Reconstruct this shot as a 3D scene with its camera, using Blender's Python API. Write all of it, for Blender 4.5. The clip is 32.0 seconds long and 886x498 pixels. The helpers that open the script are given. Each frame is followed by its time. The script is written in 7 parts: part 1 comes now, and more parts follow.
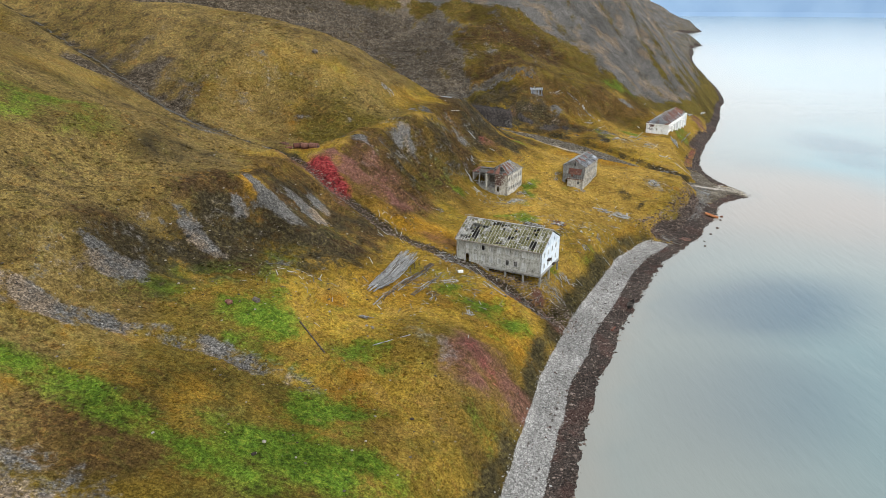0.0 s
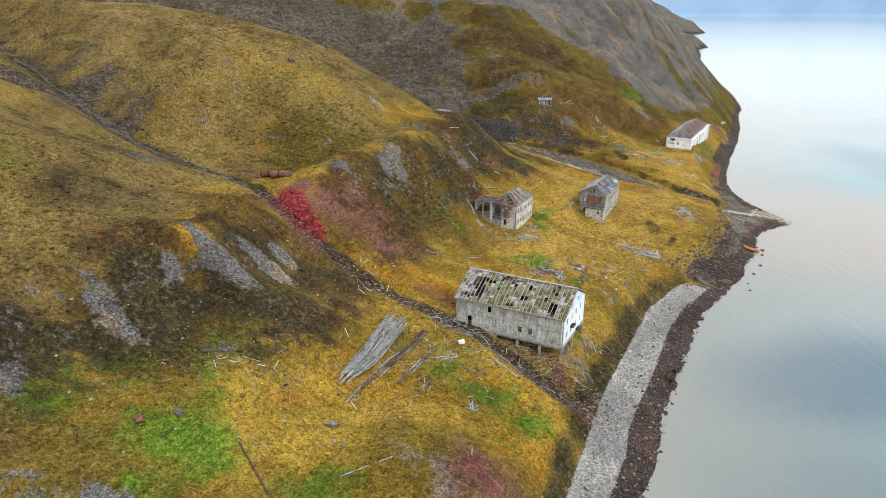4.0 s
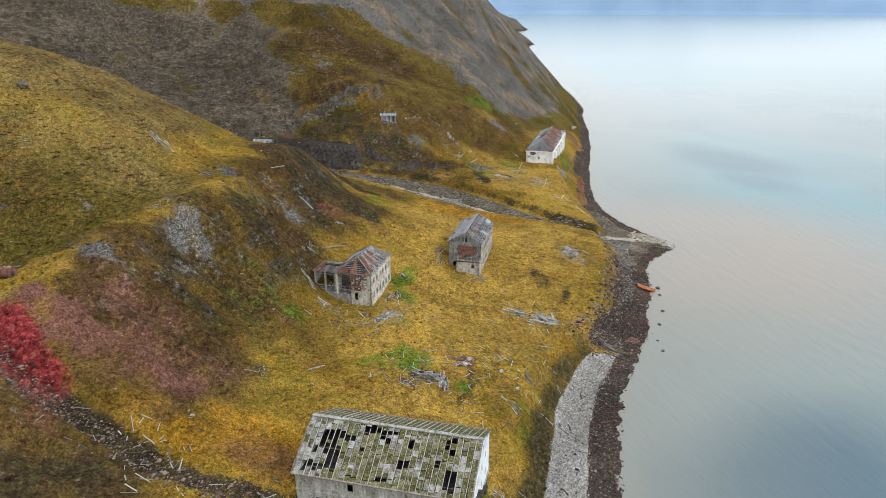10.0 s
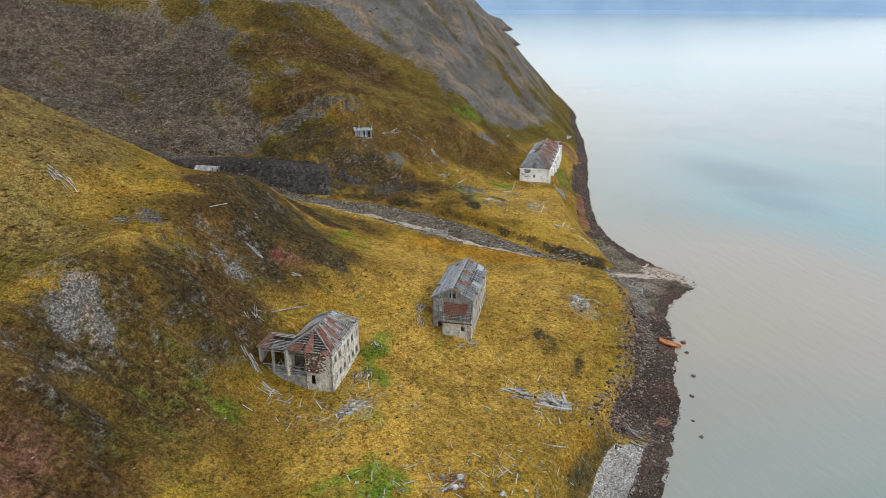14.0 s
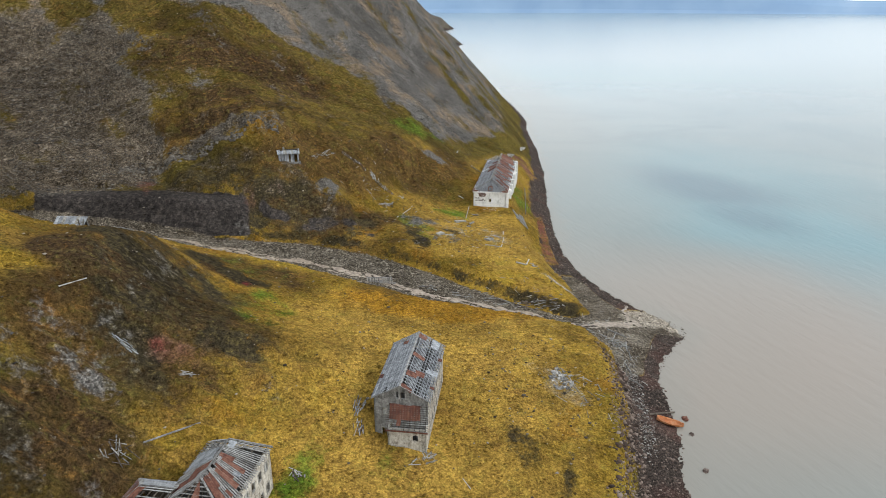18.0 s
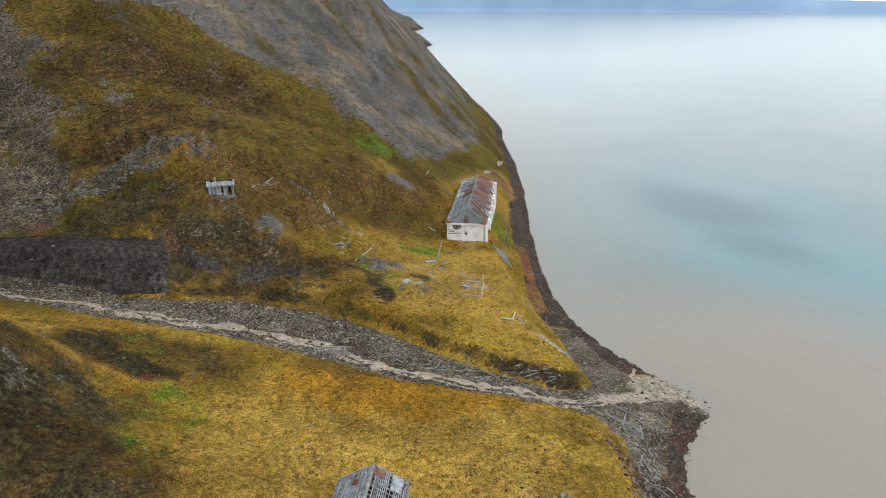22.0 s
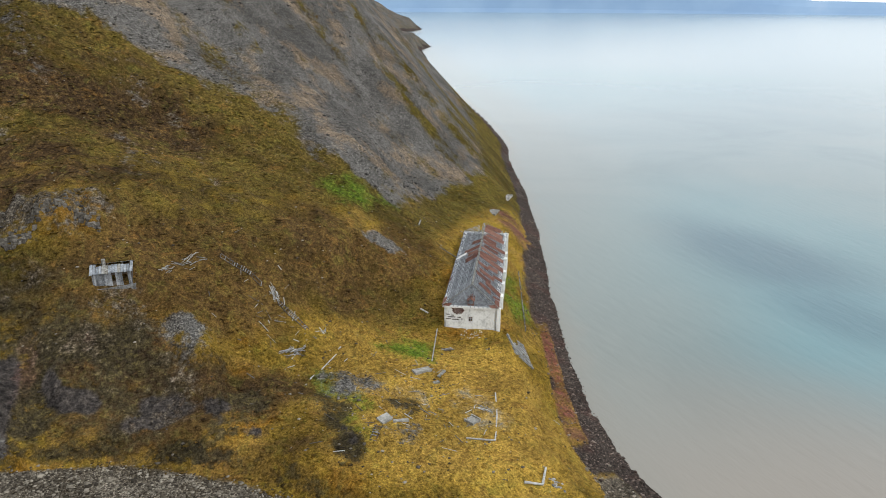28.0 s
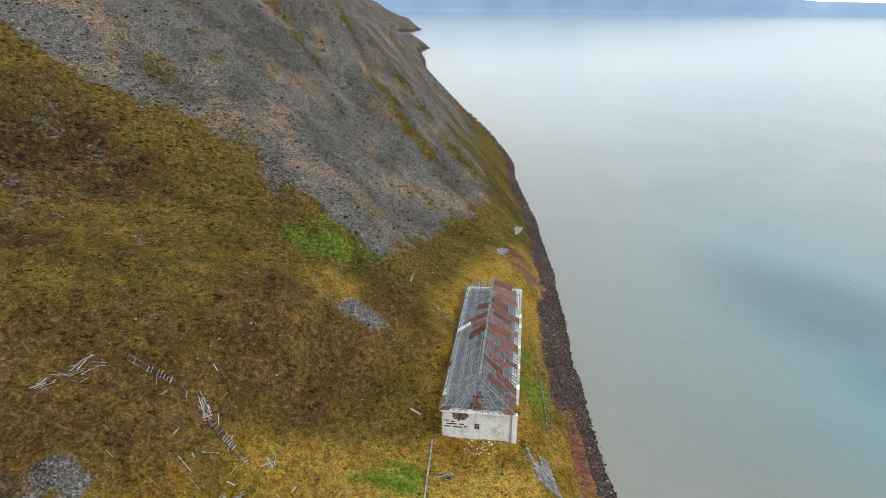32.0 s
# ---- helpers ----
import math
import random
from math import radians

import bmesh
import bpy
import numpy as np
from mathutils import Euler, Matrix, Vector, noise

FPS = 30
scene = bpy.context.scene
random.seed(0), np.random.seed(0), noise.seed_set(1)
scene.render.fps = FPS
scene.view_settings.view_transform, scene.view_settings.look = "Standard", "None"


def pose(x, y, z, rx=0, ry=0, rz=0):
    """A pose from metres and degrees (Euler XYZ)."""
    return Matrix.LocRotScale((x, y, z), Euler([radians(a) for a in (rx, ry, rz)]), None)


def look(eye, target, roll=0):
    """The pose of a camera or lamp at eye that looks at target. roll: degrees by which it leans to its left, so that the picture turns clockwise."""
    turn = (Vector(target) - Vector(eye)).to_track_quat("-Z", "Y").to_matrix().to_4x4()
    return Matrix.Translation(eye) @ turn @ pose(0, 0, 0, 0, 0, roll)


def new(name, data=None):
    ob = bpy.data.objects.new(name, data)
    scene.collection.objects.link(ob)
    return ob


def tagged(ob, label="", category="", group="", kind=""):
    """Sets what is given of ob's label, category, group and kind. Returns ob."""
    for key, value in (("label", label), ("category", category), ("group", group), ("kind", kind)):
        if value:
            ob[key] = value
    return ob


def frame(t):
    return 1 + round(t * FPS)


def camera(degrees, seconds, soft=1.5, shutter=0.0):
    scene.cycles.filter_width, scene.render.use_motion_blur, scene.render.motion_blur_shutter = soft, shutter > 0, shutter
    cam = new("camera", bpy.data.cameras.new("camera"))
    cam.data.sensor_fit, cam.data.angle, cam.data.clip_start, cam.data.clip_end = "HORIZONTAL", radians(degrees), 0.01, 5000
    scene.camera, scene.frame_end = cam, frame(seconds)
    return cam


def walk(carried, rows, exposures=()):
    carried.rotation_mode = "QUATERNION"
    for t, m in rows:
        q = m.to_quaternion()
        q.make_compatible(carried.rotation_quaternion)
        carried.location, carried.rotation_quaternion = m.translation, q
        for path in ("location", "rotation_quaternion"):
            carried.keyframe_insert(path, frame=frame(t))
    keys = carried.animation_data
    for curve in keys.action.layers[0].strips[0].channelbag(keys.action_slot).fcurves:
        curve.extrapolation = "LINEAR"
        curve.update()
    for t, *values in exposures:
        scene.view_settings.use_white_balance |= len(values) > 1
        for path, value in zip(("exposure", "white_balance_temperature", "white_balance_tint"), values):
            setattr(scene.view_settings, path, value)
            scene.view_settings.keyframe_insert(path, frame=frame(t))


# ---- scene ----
cam = camera(67.8, 32.0, soft=.6)
METRES, EYE, TILT, LEAN, TURN = 270.0, 72.8, -20.4, 0.0, 0.0
ROWS = [
    (0.0, 0.0, 0.0, 0.0, 0.0, 0.0, -0.0),
    (0.5, 0.0004, 0.015, 0.0056, -0.01, 0.01, 0.0),
    (1.0, 0.0008, 0.0301, 0.0112, -0.02, 0.01, 0.01),
    (1.5, 0.0012, 0.0452, 0.0167, -0.02, 0.02, 0.0),
    (2.0, 0.0014, 0.0603, 0.0223, -0.04, 0.01, -0.0),
    (2.5, 0.0018, 0.0754, 0.0279, -0.04, 0.02, -0.01),
    (3.0, 0.0022, 0.0904, 0.0334, -0.03, 0.03, 0.0),
    (3.5, 0.0024, 0.1056, 0.0389, -0.03, 0.04, 0.01),
    (5.5, 0.003, 0.1663, 0.0611, -0.07, 0.11, -0.07),
    (6.0, 0.0032, 0.1813, 0.0669, -0.1, 0.1, -0.07),
    (6.5, 0.0032, 0.1965, 0.0724, -0.24, 0.09, -0.03),
    (7.0, 0.004, 0.2113, 0.0779, -1.87, 0.07, 0.65),
    (7.5, 0.0051, 0.2258, 0.0834, -4.01, -0.01, 1.48),
    (8.0, 0.0067, 0.24, 0.0887, -5.98, -0.09, 2.26),
    (8.5, 0.0088, 0.254, 0.0941, -7.87, -0.19, 2.99),
    (9.0, 0.0119, 0.2678, 0.0992, -9.75, -0.32, 3.75),
    (9.5, 0.0149, 0.2816, 0.1042, -11.69, -0.48, 4.47),
    (10.0, 0.0185, 0.2944, 0.1092, -13.28, -0.64, 5.06),
    (10.5, 0.0223, 0.3081, 0.1141, -13.92, -0.7, 5.31),
    (11.0, 0.0261, 0.3217, 0.1191, -14.05, -0.72, 5.34),
    (11.5, 0.0301, 0.3355, 0.1238, -14.22, -0.73, 5.38),
    (12.0, 0.0341, 0.3488, 0.1291, -14.4, -0.78, 5.43),
    (12.5, 0.0383, 0.3625, 0.1338, -14.5, -0.78, 5.48),
    (13.0, 0.0424, 0.3761, 0.1388, -14.52, -0.79, 5.45),
    (13.5, 0.0464, 0.3897, 0.1439, -14.53, -0.82, 5.44),
    (14.0, 0.0506, 0.4036, 0.1489, -14.53, -0.81, 5.44),
    (14.5, 0.0549, 0.4175, 0.1539, -14.53, -0.81, 5.45),
    (16.5, 0.072, 0.474, 0.1752, -15.18, -0.92, 5.58),
    (17.0, 0.0767, 0.4877, 0.1807, -16.48, -1.08, 6.05),
    (17.5, 0.0816, 0.5014, 0.1858, -17.97, -1.26, 6.57),
    (18.0, 0.0869, 0.5149, 0.1907, -19.22, -1.41, 7.02),
    (18.5, 0.0924, 0.5285, 0.1956, -20.1, -1.52, 7.31),
    (19.0, 0.0982, 0.5417, 0.2004, -20.52, -1.57, 7.46),
    (19.5, 0.1041, 0.5549, 0.2052, -20.85, -1.63, 7.59),
    (20.0, 0.1099, 0.5681, 0.2099, -21.21, -1.67, 7.71),
    (20.5, 0.1158, 0.5813, 0.2148, -21.44, -1.71, 7.77),
    (21.0, 0.1218, 0.5943, 0.2197, -21.55, -1.74, 7.75),
    (21.5, 0.1278, 0.6075, 0.2243, -21.59, -1.74, 7.79),
    (22.0, 0.1342, 0.6205, 0.2291, -21.57, -1.76, 7.8),
    (22.5, 0.1401, 0.6336, 0.234, -21.63, -1.78, 7.8),
    (23.0, 0.1461, 0.6469, 0.239, -21.63, -1.78, 7.78),
    (23.5, 0.1523, 0.6603, 0.2438, -21.63, -1.77, 7.79),
    (24.0, 0.1587, 0.6738, 0.2486, -21.62, -1.76, 7.82),
    (24.5, 0.165, 0.6872, 0.2539, -21.62, -1.78, 7.78),
    (25.0, 0.1713, 0.7013, 0.2587, -21.63, -1.77, 7.79),
    (25.5, 0.1775, 0.7149, 0.2639, -21.66, -1.81, 7.81),
    (27.5, 0.2025, 0.7685, 0.2843, -21.69, -1.8, 7.69),
    (28.0, 0.209, 0.7825, 0.2894, -21.7, -1.79, 7.67),
    (28.5, 0.2154, 0.7964, 0.2945, -21.7, -1.79, 7.68),
    (29.0, 0.222, 0.8102, 0.2997, -21.69, -1.78, 7.65),
    (29.5, 0.2284, 0.8245, 0.3046, -21.7, -1.77, 7.64),
    (30.0, 0.2348, 0.8384, 0.3098, -21.72, -1.77, 7.62),
    (30.5, 0.2413, 0.8522, 0.3151, -21.71, -1.79, 7.62),
    (31.0, 0.2476, 0.8664, 0.3201, -21.74, -1.77, 7.6),
    (31.5, 0.2542, 0.8799, 0.3255, -21.72, -1.79, 7.6),
    (32.0, 0.2605, 0.8937, 0.3307, -21.74, -1.79, 7.58),
]
walk(cam, [(t, pose(0, 0, EYE, TILT, LEAN, TURN) @ pose(METRES * x, METRES * y, METRES * z, 90 + pitch, roll, yaw)) for t, x, y, z, yaw, pitch, roll in ROWS],
     [(0, .08), (3, .16), (6, .25), (8, .18), (10, -.02), (13, -.1), (20, -.16), (32, -.18)])

# ---- light: an overcast arctic day, with a soft brighter quarter behind the camera to its right ----
world = bpy.data.worlds.new("overcast")
scene.world = world
world.use_nodes = True
wn, wl = world.node_tree.nodes, world.node_tree.links
wn.clear()
sky = wn.new("ShaderNodeTexSky")
sky.sky_type, sky.sun_disc = "NISHITA", False
sky.sun_elevation, sky.sun_rotation = radians(38), radians(135)
sky.air_density, sky.dust_density, sky.ozone_density = 1.0, 2.0, 1.5
wco = wn.new("ShaderNodeTexCoord")
wmap = wn.new("ShaderNodeMapping")
wmap.inputs["Scale"].default_value = (1.2, 1.2, 3.2)
wl.new(wco.outputs["Generated"], wmap.inputs["Vector"])
cloud = wn.new("ShaderNodeTexNoise")
cloud.inputs["Scale"].default_value, cloud.inputs["Detail"].default_value, cloud.inputs["Roughness"].default_value = 1.6, 5, .55
wl.new(wmap.outputs["Vector"], cloud.inputs["Vector"])
tone = wn.new("ShaderNodeValToRGB")
tone.color_ramp.elements[0].position, tone.color_ramp.elements[0].color = .36, (8.3, 9.0, 9.7, 1)
tone.color_ramp.elements[1].position, tone.color_ramp.elements[1].color = .64, (10.4, 10.8, 11.0, 1)
wl.new(cloud.outputs["Fac"], tone.inputs["Fac"])
cover = wn.new("ShaderNodeMix")
cover.data_type = "RGBA"
cover.inputs["Factor"].default_value = .86
wl.new(sky.outputs["Color"], cover.inputs["A"])
wl.new(tone.outputs["Color"], cover.inputs["B"])
air = wn.new("ShaderNodeBackground")
air.inputs["Strength"].default_value = .155
wl.new(cover.outputs["Result"], air.inputs["Color"])
wout = wn.new("ShaderNodeOutputWorld")
wl.new(air.outputs["Background"], wout.inputs["Surface"])

sun = new("sun", bpy.data.lights.new("sun", "SUN"))
sun.data.energy, sun.data.angle, sun.data.color = 1.4, radians(24), (1.0, .965, .92)
sun.matrix_world = look((98, -96, 108), (0, 0, 0))


# ---- materials ----
class Paint:
    """A node material in the making; sockets are passed round as values."""

    def __init__(self, name, rough=.85, metal=0.0, spec=.3):
        self.m = bpy.data.materials.new(name)
        self.m.use_nodes = True
        self.n, self.l = self.m.node_tree.nodes, self.m.node_tree.links
        self.b = self.n["Principled BSDF"]
        self.b.inputs["Roughness"].default_value = rough
        self.b.inputs["Metallic"].default_value = metal
        self.b.inputs["Specular IOR Level"].default_value = spec
        self.geo = self.n.new("ShaderNodeNewGeometry")
        self.where = self.geo.outputs["Position"]
        self.info = self.n.new("ShaderNodeObjectInfo")

    def put(self, node, key, value):
        if isinstance(value, bpy.types.NodeSocket):
            self.l.new(value, node.inputs[key])
        elif isinstance(value, tuple) and len(value) == 3 and node.inputs[key].type == "RGBA":
            node.inputs[key].default_value = (*value, 1)
        else:
            node.inputs[key].default_value = value

    def local(self):
        return self.n.new("ShaderNodeTexCoord").outputs["Object"]

    def noise(self, scale, detail=3.0, rough=.55, at=None, stretch=None, warp=0.0):
        at = at or self.where
        if stretch:
            at = self.stretch(at, stretch)
        t = self.n.new("ShaderNodeTexNoise")
        self.put(t, "Vector", at)
        for k, v in (("Scale", scale), ("Detail", detail), ("Roughness", rough), ("Distortion", warp)):
            t.inputs[k].default_value = v
        return t.outputs["Fac"]

    def stretch(self, at, scale, turn=(0, 0, 0)):
        t = self.n.new("ShaderNodeMapping")
        self.put(t, "Vector", at)
        t.inputs["Scale"].default_value, t.inputs["Rotation"].default_value = scale, turn
        return t.outputs["Vector"]

    def cells(self, scale, out="Color", at=None, random=1.0):
        t = self.n.new("ShaderNodeTexVoronoi")
        self.put(t, "Vector", at or self.where)
        t.inputs["Scale"].default_value, t.inputs["Randomness"].default_value = scale, random
        return t.outputs[out]

    def attribute(self, name):
        t = self.n.new("ShaderNodeAttribute")
        t.attribute_name = name
        s = self.n.new("ShaderNodeSeparateColor")
        self.l.new(t.outputs["Color"], s.inputs["Color"])
        return [s.outputs[0], s.outputs[1], s.outputs[2], t.outputs["Alpha"]]

    def math(self, op, a, b=0.0, c=None, clamp=False):
        t = self.n.new("ShaderNodeMath")
        t.operation, t.use_clamp = op, clamp
        self.put(t, 0, a), self.put(t, 1, b)
        if c is not None:
            self.put(t, 2, c)
        return t.outputs[0]

    def span(self, v, a, b, low=0.0, high=1.0):
        t = self.n.new("ShaderNodeMapRange")
        t.interpolation_type = "SMOOTHSTEP"
        self.put(t, "Value", v)
        for k, x in (("From Min", a), ("From Max", b), ("To Min", low), ("To Max", high)):
            t.inputs[k].default_value = x
        return t.outputs["Result"]

    def ramp(self, v, *stops):
        t = self.n.new("ShaderNodeValToRGB")
        e = t.color_ramp.elements
        while len(e) < len(stops):
            e.new(.5)
        for el, (p, c) in zip(e, stops):
            el.position, el.color = p, (*c, 1)
        self.put(t, "Fac", v)
        return t.outputs["Color"]

    def mix(self, f, a, b, mode="MIX"):
        t = self.n.new("ShaderNodeMix")
        t.data_type, t.blend_type = "RGBA", mode
        self.put(t, "Factor", f)
        for k, v in (("A", a), ("B", b)):
            sock = [s for s in t.inputs if s.name == k and s.type == "RGBA"][0]
            if isinstance(v, bpy.types.NodeSocket):
                self.l.new(v, sock)
            else:
                sock.default_value = (*v, 1) if isinstance(v, tuple) else (v, v, v, 1)
        return [s for s in t.outputs if s.type == "RGBA"][0]

    def grey(self, v):
        t = self.n.new("ShaderNodeCombineColor")
        for i in range(3):
            self.put(t, i, v)
        return t.outputs[0]

    def bump(self, h, dist, strength=1.0):
        t = self.n.new("ShaderNodeBump")
        self.put(t, "Height", h)
        t.inputs["Distance"].default_value, t.inputs["Strength"].default_value = dist, strength
        if self.b.inputs["Normal"].is_linked:
            self.l.new(self.b.inputs["Normal"].links[0].from_socket, t.inputs["Normal"])
        self.l.new(t.outputs[0], self.b.inputs["Normal"])

    def done(self, colour, rough=None):
        self.put(self.b, "Base Color", colour)
        if rough is not None:
            self.put(self.b, "Roughness", rough)
        return self.m


def ground_paint():
    p = Paint("tundra_ground", .97, 0, .05)
    scree, red, green, dark = p.attribute("cover_a")
    pebble, wrack, silt, pale = p.attribute("cover_b")
    brown, rusty, yellow, heath = p.attribute("cover_c")
    warm, black, sand, crimson = p.attribute("cover_d")
    dry, umber, bank, fleck = p.attribute("cover_e")
    big, mid = p.noise(.035, 4), p.noise(.22, 5, .6)
    small, fine = p.noise(1.1, 6, .68), p.noise(6, 3, .7)
    tuft = p.noise(14, 2, .6)
    blend = p.math("ADD", p.math("MULTIPLY", big, .40), p.math("ADD", p.math("MULTIPLY", mid, .35), p.math("MULTIPLY", small, .25)))
    grass = p.ramp(blend, (.36, (.060, .039, .009)), (.44, (.135, .088, .014)), (.50, (.235, .147, .021)), (.57, (.195, .141, .021)), (.66, (.096, .094, .013)))
    rust = p.span(p.noise(.09, 4, .6), .54, .68)
    grass = p.mix(p.math("MULTIPLY", rust, .75), grass, (.205, .092, .012))
    moss = p.span(p.noise(.5, 5, .65), .58, .70)
    grass = p.mix(p.math("MULTIPLY", moss, .5), grass, (.105, .110, .014))

    def over(base, mask, colour, soft=.16, wide=.9):
        edge = p.math("ADD", mask, p.math("MULTIPLY", p.math("SUBTRACT", p.math("ADD", p.math("MULTIPLY", mid, .5), p.math("MULTIPLY", small, .5)), .5), wide * 2))
        return p.mix(p.span(edge, .5 - soft, .5 + soft), base, colour)

    col = over(grass, yellow, p.ramp(p.math("ADD", p.math("MULTIPLY", small, .6), p.math("MULTIPLY", mid, .4)), (.34, (.195, .116, .026)), (.5, (.320, .198, .040)), (.66, (.270, .186, .036))), .4, .5)
    col = p.mix(p.math("MULTIPLY", p.span(p.noise(.13, 5, .62, warp=.6), .46, .60), .75), col, p.ramp(small, (.3, (.130, .080, .020)), (.55, (.245, .150, .032)), (.75, (.30, .190, .042))))
    col = over(col, rusty, p.ramp(small, (.3, (.15, .072, .011)), (.55, (.32, .165, .017)), (.75, (.34, .205, .022))), .4, .5)
    col = over(col, heath, p.ramp(small, (.3, (.028, .021, .008)), (.5, (.074, .056, .012)), (.72, (.145, .108, .021))), .28, .75)
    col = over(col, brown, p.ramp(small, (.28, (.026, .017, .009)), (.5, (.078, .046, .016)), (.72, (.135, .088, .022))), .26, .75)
    hay = p.ramp(p.math("ADD", p.math("MULTIPLY", small, .55), p.math("MULTIPLY", mid, .45)), (.34, (.040, .028, .015)), (.44, (.092, .065, .027)), (.55, (.172, .118, .038)), (.68, (.122, .098, .030)))
    col = over(col, dry, hay, .34, .6)
    col = over(col, umber, p.ramp(small, (.30, (.015, .010, .007)), (.5, (.046, .028, .013)), (.72, (.112, .068, .022))), .3, .8)
    sprig = p.span(p.noise(.36, 6, .70, warp=.8), .52, .63)
    col = p.mix(p.math("MULTIPLY", sprig, .28), col, p.ramp(small, (.3, (.050, .052, .013)), (.7, (.165, .155, .030))))
    russet = p.span(p.noise(.27, 6, .72, stretch=(1, 1.2, 1), warp=.9), .545, .65)
    col = p.mix(p.math("MULTIPLY", russet, .50), col, p.ramp(small, (.3, (.080, .038, .012)), (.7, (.225, .118, .030))))
    lush = p.ramp(small, (.3, (.026, .050, .008)), (.52, (.072, .118, .012)), (.75, (.165, .172, .022)))
    col = over(col, green, lush, .36, 1.1)
    soil = p.ramp(small, (.3, (.016, .013, .009)), (.5, (.034, .027, .015)), (.62, (.066, .052, .021)), (.76, (.125, .096, .028)))
    col = over(col, dark, soil, .20, 1.05)
    face = p.ramp(p.noise(.9, 5, .65, stretch=(1, 1, .25)), (.32, (.017, .015, .014)), (.5, (.036, .031, .028)), (.66, (.066, .056, .048)))
    col = over(col, black, face, .1, .2)
    chips = p.cells(4.5)
    chip = p.math("ADD", p.math("MULTIPLY", p.math("FRACT", p.math("MULTIPLY", chips, 7.3)), .45), p.math("ADD", p.math("MULTIPLY", fine, .3), p.math("MULTIPLY", small, .25)))
    stone = p.ramp(chip, (.2, (.035, .033, .030)), (.5, (.090, .085, .078)), (.72, (.156, .147, .134)), (.92, (.29, .27, .24)))
    stone = p.mix(p.math("MULTIPLY", p.span(p.noise(.07, 5, .65), .50, .62), .75), stone, p.mix(1.0, stone, (1.75, 1.36, .98), "MULTIPLY"))
    ledge = p.ramp(p.math("ADD", p.math("MULTIPLY", chip, .5), p.math("MULTIPLY", p.noise(.5, 5, .72, stretch=(.7, .7, 1.7)), .5)), (.36, (.014, .011, .007)), (.46, (.044, .034, .023)), (.55, (.088, .069, .049)), (.68, (.20, .168, .128)))
    col = over(col, scree, p.mix(warm, stone, ledge), .18, 1.1)
    spall = p.math("MULTIPLY", p.span(p.noise(1.1, 6, .82, warp=.6), .545, .63), fleck)
    col = p.mix(p.math("MULTIPLY", spall, .55), col, (.36, .32, .26))
    # olive-brown bank soil, darkened to hold the bank's shadow as well
    shaded_earth = p.ramp(small, (.3, (.018, .015, .009)), (.5, (.046, .037, .017)), (.7, (.105, .084, .030)))
    col = over(col, bank, shaded_earth, .25, .6)
    slag = p.ramp(p.math("ADD", p.math("MULTIPLY", small, .6), p.math("MULTIPLY", fine, .4)), (.3, (.042, .015, .013)), (.5, (.115, .040, .032)), (.7, (.225, .110, .088)))
    col = over(col, red, p.mix(.25, slag, (.17, .115, .075)), .42, .8)
    gore = p.ramp(small, (.36, (.045, .012, .012)), (.47, (.150, .020, .021)), (.56, (.215, .032, .032)), (.7, (.24, .095, .075)))
    col = over(col, crimson, gore, .3, .6)
    clast = p.math("ADD", p.math("MULTIPLY", p.math("FRACT", p.math("MULTIPLY", p.cells(5.5), 9.1)), .6), p.math("MULTIPLY", fine, .4))
    shingle = p.ramp(clast, (.15, (.125, .118, .110)), (.5, (.245, .235, .220)), (.85, (.40, .385, .36)))
    col = over(col, pale, p.mix(.35, shingle, (.20, .19, .17)), .2, .5)
    col = over(col, pebble, shingle, .12, .3)
    muck = p.ramp(clast, (.2, (.022, .018, .016)), (.55, (.050, .039, .033)), (.85, (.11, .088, .074)))
    muck = p.mix(p.math("MULTIPLY", p.span(p.noise(.12, 3), .5, .62), .25), muck, (.095, .036, .028))
    col = over(col, wrack, muck, .12, .3)
    bed = p.ramp(clast, (.15, (.036, .029, .022)), (.5, (.110, .093, .071)), (.85, (.25, .220, .175)))
    bed = p.mix(p.span(mid, .42, .62), bed, p.mix(1.0, bed, (.55, .52, .48), "MULTIPLY"))
    col = over(col, silt, bed, .14, .35)
    col = over(col, sand, p.ramp(small, (.3, (.22, .185, .145)), (.55, (.36, .315, .255)), (.75, (.44, .40, .34))), .2, .5)
    speck = p.span(p.noise(3.2, 4, .7), .30, .70, .52, 1.46)
    mottle = p.span(p.noise(1.3, 5, .72, warp=.5), .30, .70, .62, 1.38)
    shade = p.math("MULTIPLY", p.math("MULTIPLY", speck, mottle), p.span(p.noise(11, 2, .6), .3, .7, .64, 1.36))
    broad = p.span(p.noise(.055, 5, .6, warp=.8), .34, .66, .74, 1.24)
    col = p.mix(1.0, col, p.grey(p.math("MULTIPLY", shade, broad)), "MULTIPLY")
    # random dark flecks, painting shade between the tufts into the colour
    pit_shade = p.span(p.noise(1.9, 5, .75, warp=.4), .60, .72)
    col = p.mix(p.math("MULTIPLY", pit_shade, .16), col, (.030, .021, .010))
    glint = p.span(p.noise(4.5, 3, .75), .69, .76)
    col = p.mix(p.math("MULTIPLY", glint, .28), col, (.38, .35, .28))
    p.bump(small, .30, .5)
    p.bump(fine, .12, .7)
    p.bump(tuft, .04, .5)
    return p.done(col)


